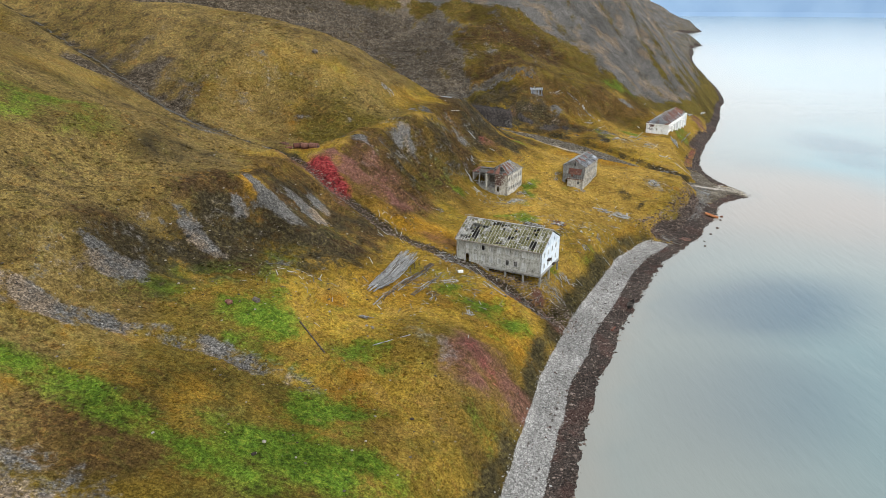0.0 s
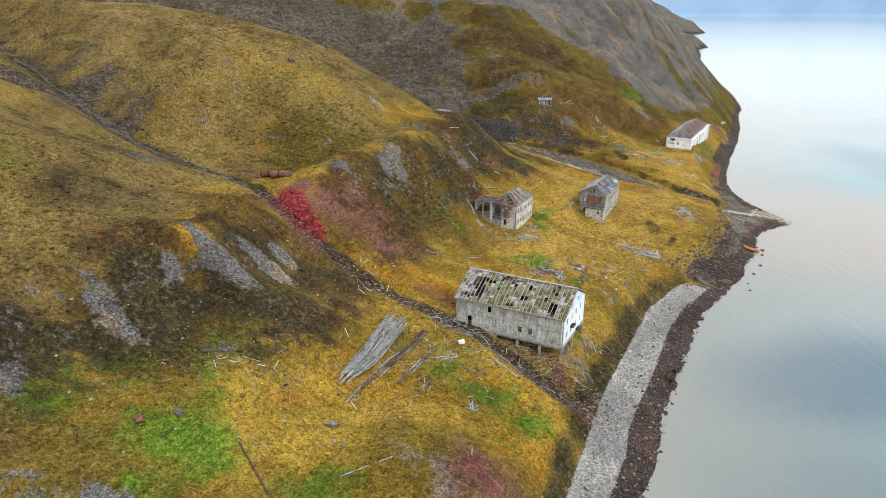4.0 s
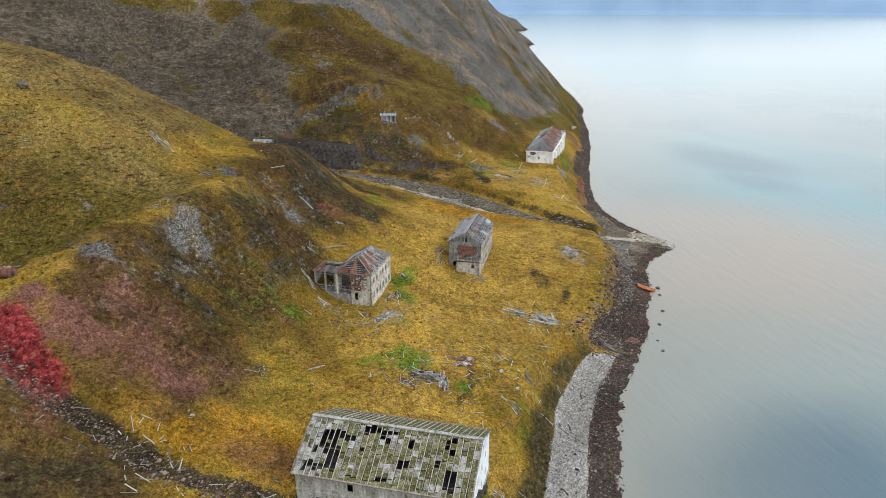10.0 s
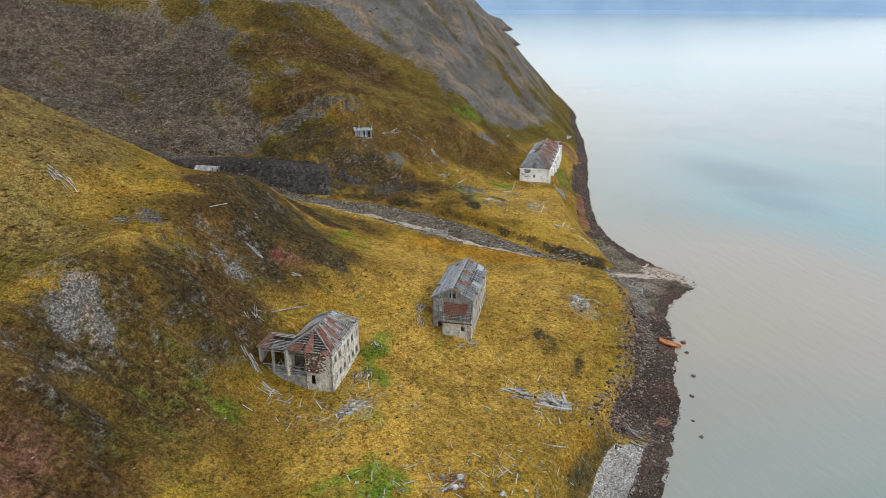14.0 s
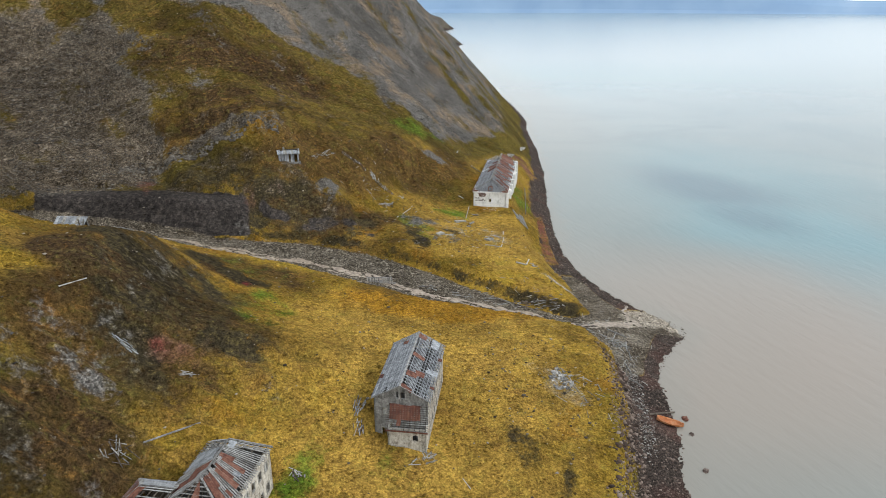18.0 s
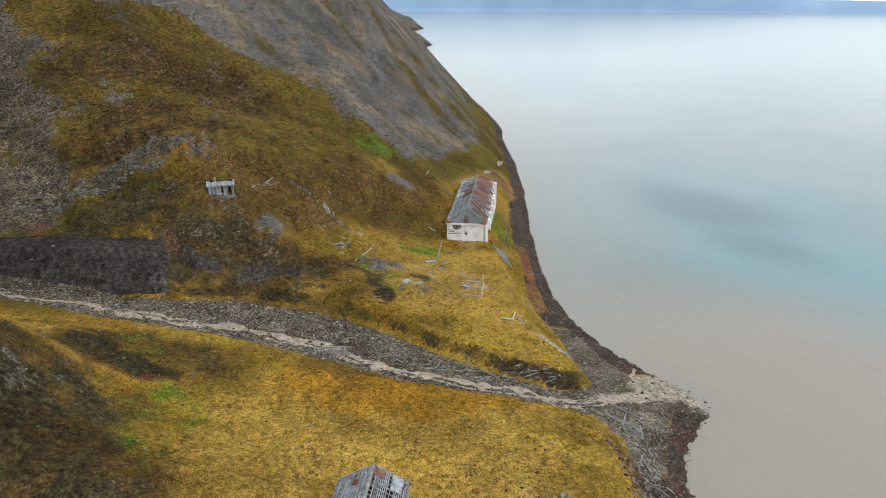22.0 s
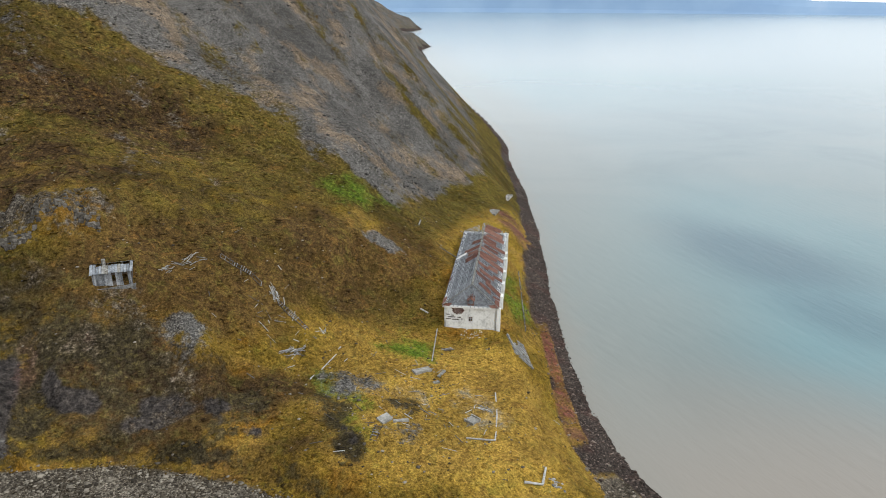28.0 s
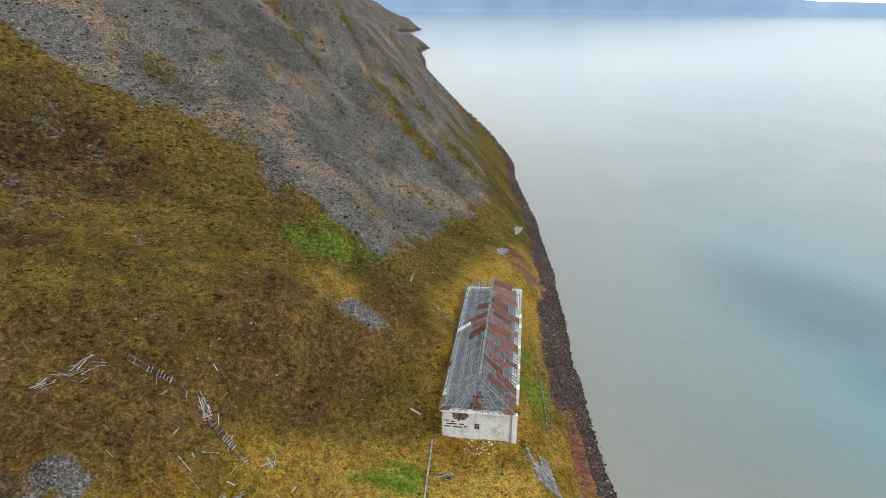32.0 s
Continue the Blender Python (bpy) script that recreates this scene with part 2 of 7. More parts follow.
def sea_paint():
    p = Paint("murky_sea", .16, 0, .45)
    p.b.inputs["IOR"].default_value = 1.333
    plume, shallow, dark_water, teal = p.attribute("cover_a")
    axis = p.n.new("ShaderNodeSeparateXYZ")
    p.put(axis, 0, p.where)
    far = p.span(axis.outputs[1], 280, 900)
    swirl = p.noise(.012, 4, .55, warp=.8)
    col = p.ramp(swirl, (.36, (.155, .200, .198)), (.52, (.190, .232, .224)), (.66, (.215, .247, .233)))
    # paler and bluer with distance: the low sky's reflection is put into the colour
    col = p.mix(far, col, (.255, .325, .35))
    col = p.mix(teal, col, (.135, .262, .290))
    col = p.mix(dark_water, col, (.074, .126, .160))
    col = p.mix(plume, col, (.300, .248, .208))
    col = p.mix(shallow, col, (.245, .232, .200))
    ripple = p.n.new("ShaderNodeBump")
    p.put(ripple, "Height", p.noise(.42, 5, .62, at=p.stretch(p.where, (1.0, .32, 1), (0, 0, radians(-35)))))
    ripple.inputs["Distance"].default_value = .2
    p.put(ripple, "Strength", p.span(axis.outputs[1], 160, 760, .75, .04))
    p.l.new(ripple.outputs[0], p.b.inputs["Normal"])
    return p.done(col)


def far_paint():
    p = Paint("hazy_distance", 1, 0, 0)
    # the haze over the far shore is painted into this pale blue
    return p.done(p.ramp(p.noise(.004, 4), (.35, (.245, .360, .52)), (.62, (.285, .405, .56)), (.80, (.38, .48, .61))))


def weathered(name, dark, mid, light, scale=1.0, rough=.9, streak=(1, 1, 6), rusty=None, bump=.02, metal=0.0):
    """A worn surface: blotches, streaks that run down, grain, and a tint that differs from piece to piece."""
    p = Paint(name, rough, metal, .25)
    blotch, grain = p.noise(.7 * scale, 5, .65), p.noise(9 * scale, 3, .65)
    run = p.noise(1.6 * scale, 4, .6, stretch=(streak[0], streak[1], 1 / streak[2]))
    v = p.math("ADD", p.math("MULTIPLY", blotch, .4), p.math("ADD", p.math("MULTIPLY", run, .35), p.math("MULTIPLY", grain, .25)))
    grit = p.noise(2.6 * scale, 5, .7, warp=.5)
    v = p.math("ADD", v, p.math("MULTIPLY", p.math("SUBTRACT", grit, .5), .45))
    v = p.math("ADD", v, p.math("MULTIPLY", p.math("SUBTRACT", p.info.outputs["Random"], .5), .14))
    col = p.ramp(v, (.37, dark), (.5, mid), (.63, light))
    if rusty:
        col = p.mix(p.span(p.noise(1.1 * scale, 5, .7), rusty[0], rusty[0] + .12), col, rusty[1])
    p.bump(grain, bump, .6)
    return p.done(col)


GROUND, SEA, FAR = ground_paint(), sea_paint(), far_paint()
PLASTER = weathered("grey_plaster", (.125, .120, .100), (.35, .345, .305), (.56, .55, .505), 1.3, rusty=(.60, (.16, .15, .115)))
WHITE = weathered("white_plaster", (.50, .50, .475), (.77, .77, .75), (.86, .86, .84), rusty=(.64, (.25, .22, .18)))
BLUISH = weathered("pale_blue_plaster", (.46, .52, .58), (.62, .68, .73), (.74, .78, .81), rusty=(.70, (.33, .32, .30)))
STUCCO = weathered("cream_stucco", (.17, .15, .12), (.46, .43, .37), (.68, .655, .59), 1.3, rusty=(.55, (.15, .125, .098)))
TIMBER = weathered("silver_timber", (.085, .082, .077), (.205, .203, .196), (.36, .357, .346), 1.6, .85, bump=.01)
BATTEN = weathered("pale_batten", (.15, .142, .128), (.31, .30, .275), (.48, .47, .44), 1.6, .85, bump=.01)
OLDWOOD = weathered("brown_timber", (.028, .022, .018), (.075, .06, .048), (.16, .135, .11), 1.6, .9, bump=.01)
MOSSY = weathered("mossy_roof_board", (.040, .040, .014), (.110, .102, .030), (.25, .235, .155), 2.6, .95, rusty=(.56, (.40, .39, .36)))
CHALKY = weathered("flaking_roof_board", (.085, .080, .066), (.235, .226, .20), (.44, .43, .405), 2.0, .95, rusty=(.57, (.095, .088, .034)))
SHEET = weathered("grey_roof_sheet", (.10, .11, .12), (.22, .235, .25), (.40, .42, .44), 1.0, .6, metal=.2)
RUST = weathered("rusted_sheet", (.055, .026, .020), (.135, .054, .036), (.22, .120, .090), 1.2, .9)
EAVE = weathered("stained_eave", (.085, .062, .050), (.19, .155, .128), (.33, .30, .27), 1.4, .9)
SLATE = weathered("grey_roof_lath", (.085, .090, .096), (.205, .215, .228), (.37, .385, .40), 1.6, .85, bump=.01)
BRICK = weathered("crumbling_brick", (.055, .03, .025), (.14, .075, .058), (.27, .20, .165), 3.0, .95)
CONCRETE = weathered("stained_concrete", (.12, .115, .10), (.26, .25, .225), (.38, .37, .34))
# near-black: the gloom inside the ruins is put into this colour
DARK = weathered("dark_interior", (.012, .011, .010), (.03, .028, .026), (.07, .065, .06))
BOARDED = weathered("boarded_window", (.24, .24, .225), (.40, .40, .38), (.56, .56, .54))
ORANGE = weathered("orange_hull", (.24, .09, .035), (.46, .165, .058), (.56, .29, .15), 1.0, .5, rusty=(.62, (.33, .19, .15)))
TAR = weathered("tarred_hull", (.012, .011, .010), (.035, .03, .027), (.09, .08, .07))
ROCK = weathered("grey_stone", (.06, .058, .055), (.16, .155, .147), (.36, .35, .33), 2.0)
CRAG = weathered("crag_rock", (.03, .026, .022), (.085, .075, .062), (.19, .172, .145), 1.2)
PALE_ROCK = weathered("pale_shingle_stone", (.16, .155, .148), (.32, .315, .30), (.52, .51, .49), 2.0)
BROWN_ROCK = weathered("wet_brown_stone", (.03, .022, .019), (.085, .062, .052), (.19, .15, .13), 2.0)
REDROCK = weathered("red_slag_stone", (.05, .025, .022), (.13, .06, .05), (.26, .16, .14), 2.0)


def creek_paint():
    p = Paint("silty_creek", .35, 0, .4)
    foam = p.noise(1.2, 5, .65, stretch=(1, 1, 1))
    p.bump(p.noise(2.5, 3), .05, .5)
    return p.done(p.ramp(foam, (.35, (.150, .112, .078)), (.52, (.275, .215, .158)), (.70, (.43, .375, .30))))


def island_rock(name, *stops):
    p = Paint(name, .95, 0, .15)
    v = p.n.new("ShaderNodeNewGeometry").outputs["Random Per Island"]
    g = p.noise(7, 3)
    return p.done(p.ramp(p.math("ADD", p.math("MULTIPLY", v, .7), p.math("MULTIPLY", g, .3)), *stops))


CREEK_WATER = creek_paint()
RILL = weathered("dark_rill", (.014, .013, .011), (.032, .029, .024), (.07, .064, .052), 1.0, .7)
LOOSE_GREY = island_rock("loose_grey_stone", (.2, (.026, .024, .022)), (.5, (.064, .059, .053)), (.85, (.165, .153, .135)))
LOOSE_PALE = island_rock("loose_pale_stone", (.2, (.12, .115, .107)), (.5, (.235, .226, .212)), (.85, (.40, .388, .365)))
LOOSE_SAND = island_rock("loose_creek_stone", (.2, (.034, .028, .021)), (.5, (.122, .105, .082)), (.85, (.32, .285, .23)))
LOOSE_BROWN = island_rock("loose_brown_stone", (.2, (.03, .022, .018)), (.5, (.09, .062, .05)), (.8, (.24, .19, .16)))
LOOSE_WOOD = island_rock("loose_wood_scrap", (.2, (.08, .072, .064)), (.5, (.19, .18, .165)), (.85, (.40, .39, .365)))

# ---- the lie of the land: break lines (x, y, height), joined by a smooth surface ----
SHORE = [(-60, -150), (-12, -30), (8, 40), (21, 84), (30, 112), (41, 136), (52, 158), (68, 186), (77, 196), (87, 209), (92, 218),
         (98, 227), (103, 237), (109, 246), (118, 252), (125.5, 258), (123, 268), (121, 277), (120, 290), (122, 305), (130, 328),
         (143, 356), (165, 400), (187, 448), (207, 498), (224, 534), (249, 610), (270, 685), (318, 860), (356, 980), (396, 1085), (440, 1215), (489, 1303),
         (452, 1345), (560, 1700), (722, 1945), (640, 2010), (700, 2300), (780, 2700)]
BEACH = [(-150, 11), (112, 10), (150, 11), (183, 11), (198, 8.5), (212, 7), (228, 7.2), (243, 7.5), (252, 9), (260, 15), (272, 14), (288, 8.5),
         (305, 7.5), (330, 5.5), (380, 5), (430, 4.5), (500, 4), (900, 4), (2700, 6)]
BANK = [(-150, .9), (150, .95), (190, 1.0), (205, 1.5), (240, 1.4), (262, .8), (290, .7), (325, 1.15), (420, 1.1), (2700, 1.3)]

BOWL = [(-8, 91, 12), (-12, 80, 14.5), (-17, 95, 16), (-23, 80, 17.5), (-2, 108, 14.5), (7, 106, 11), (-28, 93, 19.5),
        (-38, 86, 23), (-40, 75, 25), (-47, 68, 27), (-51, 92, 28), (-61, 91, 35), (-15, 115, 15.5), (-33, 108, 22.5), (-14, 124, 16.5),
        (-6, 147, 14.5), (4, 128, 12.5), (12, 118, 8.5), (4, 85, 8), (-20, 40, 20), (5, 35, 8), (-60, 30, 36), (-40, -60, 30), (-120, -40, 70)]
SOUTH_SPUR = [(-68, 112, 41), (-61, 128, 39), (-50, 122, 30.5), (-44, 131, 31.5), (-38, 138, 30.5), (-43.6, 147, 33.8), (-34, 125, 24),
              (-29, 120, 22.5), (-77, 143, 49.5), (-100, 184, 56), (-83, 179, 47), (-69, 174, 42.2), (-57, 177, 38), (-100, 135, 61), (-150, 120, 90), (-29, 160, 27), (-18, 143, 19),
              (-160, 190, 92), (-220, 120, 120)]
RED_HILL = [(-37, 177, 33), (-20, 177, 27.6), (-9, 178, 20.5), (-28, 186, 33.5), (-42, 197, 32), (-62, 212, 39), (-48, 206, 35.5), (-14, 160, 19.5), (-3, 159, 15.6),
            (-14, 196, 31), (-11.5, 205, 29), (-2.4, 204, 22.7), (-13.5, 211, 36), (5, 213, 26), (-4, 230, 33.5), (-20, 222, 38)]
WEST_HILL = [(-19, 239, 44), (-45, 241, 57), (-71, 226, 57), (-106, 221, 58), (-80, 261, 71), (-60, 262, 66.5), (-97, 262, 73), (-155, 264, 85), (-34, 262, 57), (-25, 263, 51.5), (-15, 264, 46), (-6, 266, 41), (-17, 276, 43),
             (1.5, 270, 37), (-64, 280, 63), (7.7, 270, 35), (16.2, 279, 27), (25.6, 285, 22), (-10, 292, 31), (-50, 310, 42), (-100, 300, 58), (-200, 300, 85), (-92, 222, 53), (-80, 216, 49)]
TERRACE = [(22, 208, 13.5), (20, 203, 13), (7, 206, 17.5), (28, 194, 13.4), (30, 181, 12.3), (57, 203, 8), (47, 213, 10.5), (49, 225, 12.3),
           (63, 218, 10.6), (75, 235, 12), (79, 265, 11.5), (70, 255, 13), (60, 240, 13), (30, 225, 15.5), (34, 260, 19), (26, 262, 22),
           (28, 248, 23), (46, 275, 15.2), (10.5, 214, 17.3), (66, 268, 12.6), (50, 195, 8.5), (10, 170, 14), (14, 157, 12), (40, 178, 9.5),
           (24, 142, 9.8), (15, 152, 12.6), (33, 150, 9.2)]
SHELF = [(15, 113, 7.6), (26, 133, 8.8), (45, 171, 8.6), (56, 189, 7.5), (70, 205, 7.3), (84, 224, 8.8), (95, 242, 9.2), (99, 258, 8.2),
         (106, 303, 9), (111, 318, 10), (96, 308, 11), (103, 333, 11.8), (114, 331, 11.6), (121, 345, 11), (135, 374, 11), (128, 372, 12.4), (150, 404, 10),
         (92, 283, 9.6)]
NORTH_FOOT = [(78, 303, 14.3), (88, 327, 13.5), (55, 318, 19.8), (40, 318, 21), (68, 327, 21), (78, 339, 21.8), (92, 343, 18), (101, 352, 20.5), (120, 378, 16.5),
              (46, 330, 30.6), (57, 341, 31.8), (68, 343, 29.8), (86, 351, 28), (97, 358, 24.5), (70, 361, 35.2), (12, 330, 26.4), (-15, 343, 29.5), (14, 345, 29.6),
              (34, 334, 33)]
MOUNTAIN = [(29, 372, 51), (11, 377, 52), (37, 341, 40), (58, 378, 43.6), (89, 387, 38.5), (100, 388, 35), (110, 400, 31), (132, 412, 18), (87, 399, 46), (73, 418, 57),
            (31, 395, 66), (-40, 389, 47), (-61, 395, 60), (-24, 410, 60), (-95, 365, 66), (-160, 360, 80), (60, 418, 65.5), (0, 460, 110), (90, 440, 62),
            (201, 500, 12), (187, 500, 27), (173, 500, 42), (156, 500, 58), (143, 500, 71), (105, 500, 100), (50, 500, 140)]
MOUNTAIN_FAR = [(240, 600, 4), (222, 600, 18), (200, 600, 41), (166, 600, 72), (262, 700, 8), (240, 700, 30), (196, 700, 68), (120, 600, 110), (130, 700, 120),
                (-60, 560, 190), (-200, 480, 170), (-350, 400, 200), (-100, 800, 240), (300, 850, 14), (262, 850, 40), (150, 900, 110),
                (380, 1130, 14), (330, 1150, 38), (476, 1303, 21), (412, 1312, 31), (330, 1350, 62), (520, 1700, 26), (400, 1650, 90), (706, 1945, 22), (655, 1955, 46), (565, 1965, 92), (500, 2000, 125), (650, 2300, 120),
                (-500, 900, 260), (0, 1600, 240), (300, 2400, 200), (-400, 100, 180), (-500, 2400, 260), (740, 2700, 60)]

CREEK = [(126, 259.5, .05), (116, 263.6, .8), (106, 264.2, 1.9), (97, 265.2, 3.2), (88, 268.8, 5.6), (80, 272, 7.6), (72, 276, 9.0), (65, 282, 10.2), (58, 288, 11.4), (48, 294, 13.2),
         (38, 298, 15.2), (25, 304, 17.4), (10, 312.5, 19.6), (-6, 319, 21.6), (-25, 326, 24), (-60, 334, 28), (-110, 340, 36)]
GULLY = [(34, 136, 1.5), (27, 136, 3.0), (18, 141, 7), (9, 149, 11.2), (-3, 156.5, 14.0), (-13, 160, 17.2), (-22, 166, 21.8), (-30, 171, 26.2), (-37, 178, 30), (-45, 187, 31.6), (-60, 194, 34.5),
         (-75, 200, 38.5), (-88, 208, 43), (-105, 221, 50), (-130, 240, 59), (-160, 262, 70)]
DITCH = [(-13, 93, 13.4), (-26, 88, 17.2), (-32, 91, 18.8), (-50, 89, 26), (-58, 85.5, 31), (-78, 80, 41)]
SIDE_GULLY = [(-104, 206, 50), (-118, 205, 56), (-150, 215, 68)]


CREST_SOUTH = [(-70, 90), (-63, 108), (-56, 124), (-44, 146), (-41, 160), (-39, 174)]
CREST_NORTH = [(-30, 188), (-22, 200), (-13, 212), (-6, 228), (2, 246), (8, 264), (16, 280)]
CREST_EDGE = [(-78, 140), (-72, 165), (-66, 178)]


def spline(points, step):
    """Points every few metres on a smooth curve through the given ones."""
    p = np.array(points, float)
    p = np.vstack([2 * p[0] - p[1], p, 2 * p[-1] - p[-2]])
    out = []
    for a, b, c, d in zip(p[:-3], p[1:-2], p[2:-1], p[3:]):
        n = max(1, int(np.hypot(*(c - b)[:2]) / step))
        t = (np.arange(n) / n)[:, None]
        out.append(.5 * (2 * b + (c - a) * t + (2 * a - 5 * b + 4 * c - d) * t * t + (3 * b - a - 3 * c + d) * t ** 3))
    return np.vstack(out + [p[-2:-1]])


def lattice(x, y, seed):
    """Smooth value noise, 0 to 1, one cell a unit."""
    ix, iy = np.floor(x), np.floor(y)
    fx, fy = x - ix, y - iy
    fx, fy = fx * fx * fx * (fx * (6 * fx - 15) + 10), fy * fy * fy * (fy * (6 * fy - 15) + 10)

    def h(a, b):
        n = (a.astype(np.int64) * 374761393 + b.astype(np.int64) * 668265263 + seed * 1442695041) & 0xFFFFFFFF
        n = ((n ^ (n >> 13)) * 1274126177) & 0xFFFFFFFF
        return ((n ^ (n >> 16)) & 0xFFFFFF) / 0xFFFFFF
    return (h(ix, iy) * (1 - fx) + h(ix + 1, iy) * fx) * (1 - fy) + (h(ix, iy + 1) * (1 - fx) + h(ix + 1, iy + 1) * fx) * fy


def fbm(x, y, size, octaves=4, seed=0, rough=.5):
    """Layered noise, about -0.5 to 0.5; size: metres of its largest swell."""
    total, amp, norm = 0, 1.0, 0
    for i in range(octaves):
        c, s = math.cos(1.1 * i), math.sin(1.1 * i)
        total = total + amp * (lattice((c * x + s * y) / size, (c * y - s * x) / size, seed + i) - .5)
        norm += amp
        amp, size = amp * rough, size / 2.03
    return total / norm


def near_line(x, y, line, reach=None):
    """Distance to a line, height along it, and on which side (plus: its left)."""
    shape = x.shape
    x, y = x.ravel(), y.ravel()
    best, zz, side = np.full(x.shape, 1e9), np.zeros(x.shape), np.ones(x.shape)
    pick = np.ones(x.shape, bool)
    if reach:
        pick = (x > line[:, 0].min() - reach) & (x < line[:, 0].max() + reach) & (y > line[:, 1].min() - reach) & (y < line[:, 1].max() + reach)
    px, py = x[pick], y[pick]
    b, z, sd = best[pick], zz[pick], side[pick]
    for p, q in zip(line[:-1], line[1:]):
        dx, dy = q[0] - p[0], q[1] - p[1]
        t = np.clip(((px - p[0]) * dx + (py - p[1]) * dy) / (dx * dx + dy * dy), 0, 1)
        d = np.hypot(px - p[0] - t * dx, py - p[1] - t * dy)
        m = d < b
        b[m] = d[m]
        if len(p) > 2:
            z[m] = (p[2] + t * (q[2] - p[2]))[m]
        sd[m] = np.sign(dx * (py - p[1]) - dy * (px - p[0]))[m]
    best[pick], zz[pick], side[pick] = b, z, sd
    return best.reshape(shape), zz.reshape(shape), side.reshape(shape)


def smooth(a, b, v):
    t = np.clip((v - a) / (b - a), 0, 1)
    return t * t * (3 - 2 * t)


def soft_min(a, b, k):
    h = np.clip(.5 + .5 * (b - a) / k, 0, 1)
    return b * (1 - h) + a * h - k * h * (1 - h)


shore_line, creek_line, gully_line = spline(SHORE, 4), spline(CREEK, 2), spline(GULLY, 2)
ditch_line, side_line = spline(DITCH, 2), spline(SIDE_GULLY, 2)
knots = np.array(BOWL + SOUTH_SPUR + RED_HILL + WEST_HILL + TERRACE + SHELF + NORTH_FOOT + MOUNTAIN + MOUNTAIN_FAR, float)


def bend(d):
    """The thin plate's kernel, on squared distances in hundreds of metres."""
    return .5 * d * np.log(d + 1e-9)


k2 = knots[:, :2] / 100
gram = bend(((k2[:, None] - k2[None]) ** 2).sum(2)) + 4e-4 * np.eye(len(k2))
base = np.hstack([np.ones((len(k2), 1)), k2])
system = np.block([[gram, base], [base.T, np.zeros((3, 3))]])
weights = np.linalg.solve(system, np.append(knots[:, 2], [0, 0, 0]))


def plate(x, y):
    """The bare land without beach, stream cuts and roughness."""
    shape = x.shape
    x, y = x.ravel() / 100, y.ravel() / 100
    z = np.empty(x.shape)
    for i in range(0, len(x), 20000):
        a, b = x[i:i + 20000], y[i:i + 20000]
        d = (a[:, None] - k2[None, :, 0]) ** 2 + (b[:, None] - k2[None, :, 1]) ** 2
        z[i:i + 20000] = bend(d) @ weights[:-3] + weights[-3] + weights[-2] * a + weights[-1] * b
    return z.reshape(shape)


def land(x, y):
    """Height, distance from the sea's edge, from the creek, from the gully, and the creek's side."""
    h = plate(x, y)
    d, _, _ = near_line(x, y, shore_line)
    inland = np.where(x < np.interp(y, [p[1] for p in shore_line if True], shore_line[:, 0]), 1.0, -1.0)
    d = d * inland
    d = d + 1.2 * fbm(x, y, 9, 3, 5)
    steep = smooth(30, 75, h) * smooth(330, 390, y)
    # swells, hummocks and fine roughness
    h = h + 2.2 * fbm(x, y, 34, 4, 11) + .9 * fbm(x, y, 8, 3, 23) + .35 * fbm(x, y, 2.2, 2, 31)
    h = h + steep * (5 * fbm(x * .8 + y * .5, y * .4 - x * .25, 26, 4, 41))
    # sharp shoulders where the hill slopes break off
    for crest, tall, wide in ((CREST_SOUTH, 2.2, 9), (CREST_NORTH, 2.4, 8), (CREST_EDGE, 1.5, 10)):
        cr, _, _ = near_line(x + 2.5 * fbm(x, y, 9, 3, 51), y + 2.5 * fbm(x, y, 9, 3, 52), spline(crest, 3), 3 * wide)
        h = h + tall * np.clip(1 - cr / wide, 0, 1) - .35 * tall * np.clip(1 - np.abs(cr - 1.6 * wide) / (.8 * wide), 0, 1)
    # furrows that run straight down the slopes
    east = smooth(15, 20, h) * smooth(108, 120, y) * smooth(262, 245, y) * smooth(-75, -50, x) * smooth(44, 38, h)
    h = h + east * (3.4 * fbm(x * .28 + 40, y, 7, 3, 301) + 1.3 * np.abs(fbm(x * .3, y, 3.2, 2, 303)))
    foot = smooth(12, 17, h) * smooth(304, 316, y) * smooth(372, 355, y)
    hut_far = smooth(7, 18, np.hypot(x - 46, y - 333)) * smooth(100, 92, x)
    h = h + foot * ((3.0 + 2.6 * hut_far) * fbm(x + .25 * y, y * .3, 8, 3, 305) + 1.6 * hut_far * np.abs(fbm(x, y, 7, 3, 317)) + 1.2 * fbm(x, y * .4, 3, 2, 307))
    side = smooth(372, 392, y) * smooth(20, 30, h)
    h = h + side * (5.0 * fbm(.86 * x + .5 * y, .25 * (.86 * y - .5 * x), 13, 4, 309) + 1.2 * np.abs(fbm(x, y, 6, 3, 313)))
    h = h + .8 * np.abs(fbm(x, y, 5, 3, 311)) * smooth(9, 14, h)
    # rills that run down to the terrace
    slope = smooth(14, 22, h) * smooth(40, 32, h) * smooth(150, 165, y) * smooth(250, 235, y) * smooth(-40, -28, x)
    h = h - slope * 1.3 * np.abs(np.sin((x * .45 + y * .9) * .5 + 3 * fbm(x, y, 18, 3, 3)))
    # the rock band on the mountain's foot
    band = np.exp(-((h - 40.5) / 2.0) ** 2) * smooth(330, 338, y) * smooth(370, 350, y) * smooth(60, 46, x)
    h = h + 1.6 * band * (.3 + np.abs(np.sin(x * .8 + 5 * fbm(x, y, 9, 2, 77))))
    # ledges of the layered slope
    ledge = smooth(338, 347, y) * smooth(412, 398, y) * smooth(22, 2, x)
    tri = np.mod(h / 4.2 + 1.6 * fbm(x, y, 34, 4, 421), 1)
    h = h + ledge * (1.2 + 5 * fbm(x, y, 16, 3, 423)).clip(0, 3) * (smooth(0, .3, tri) - tri)
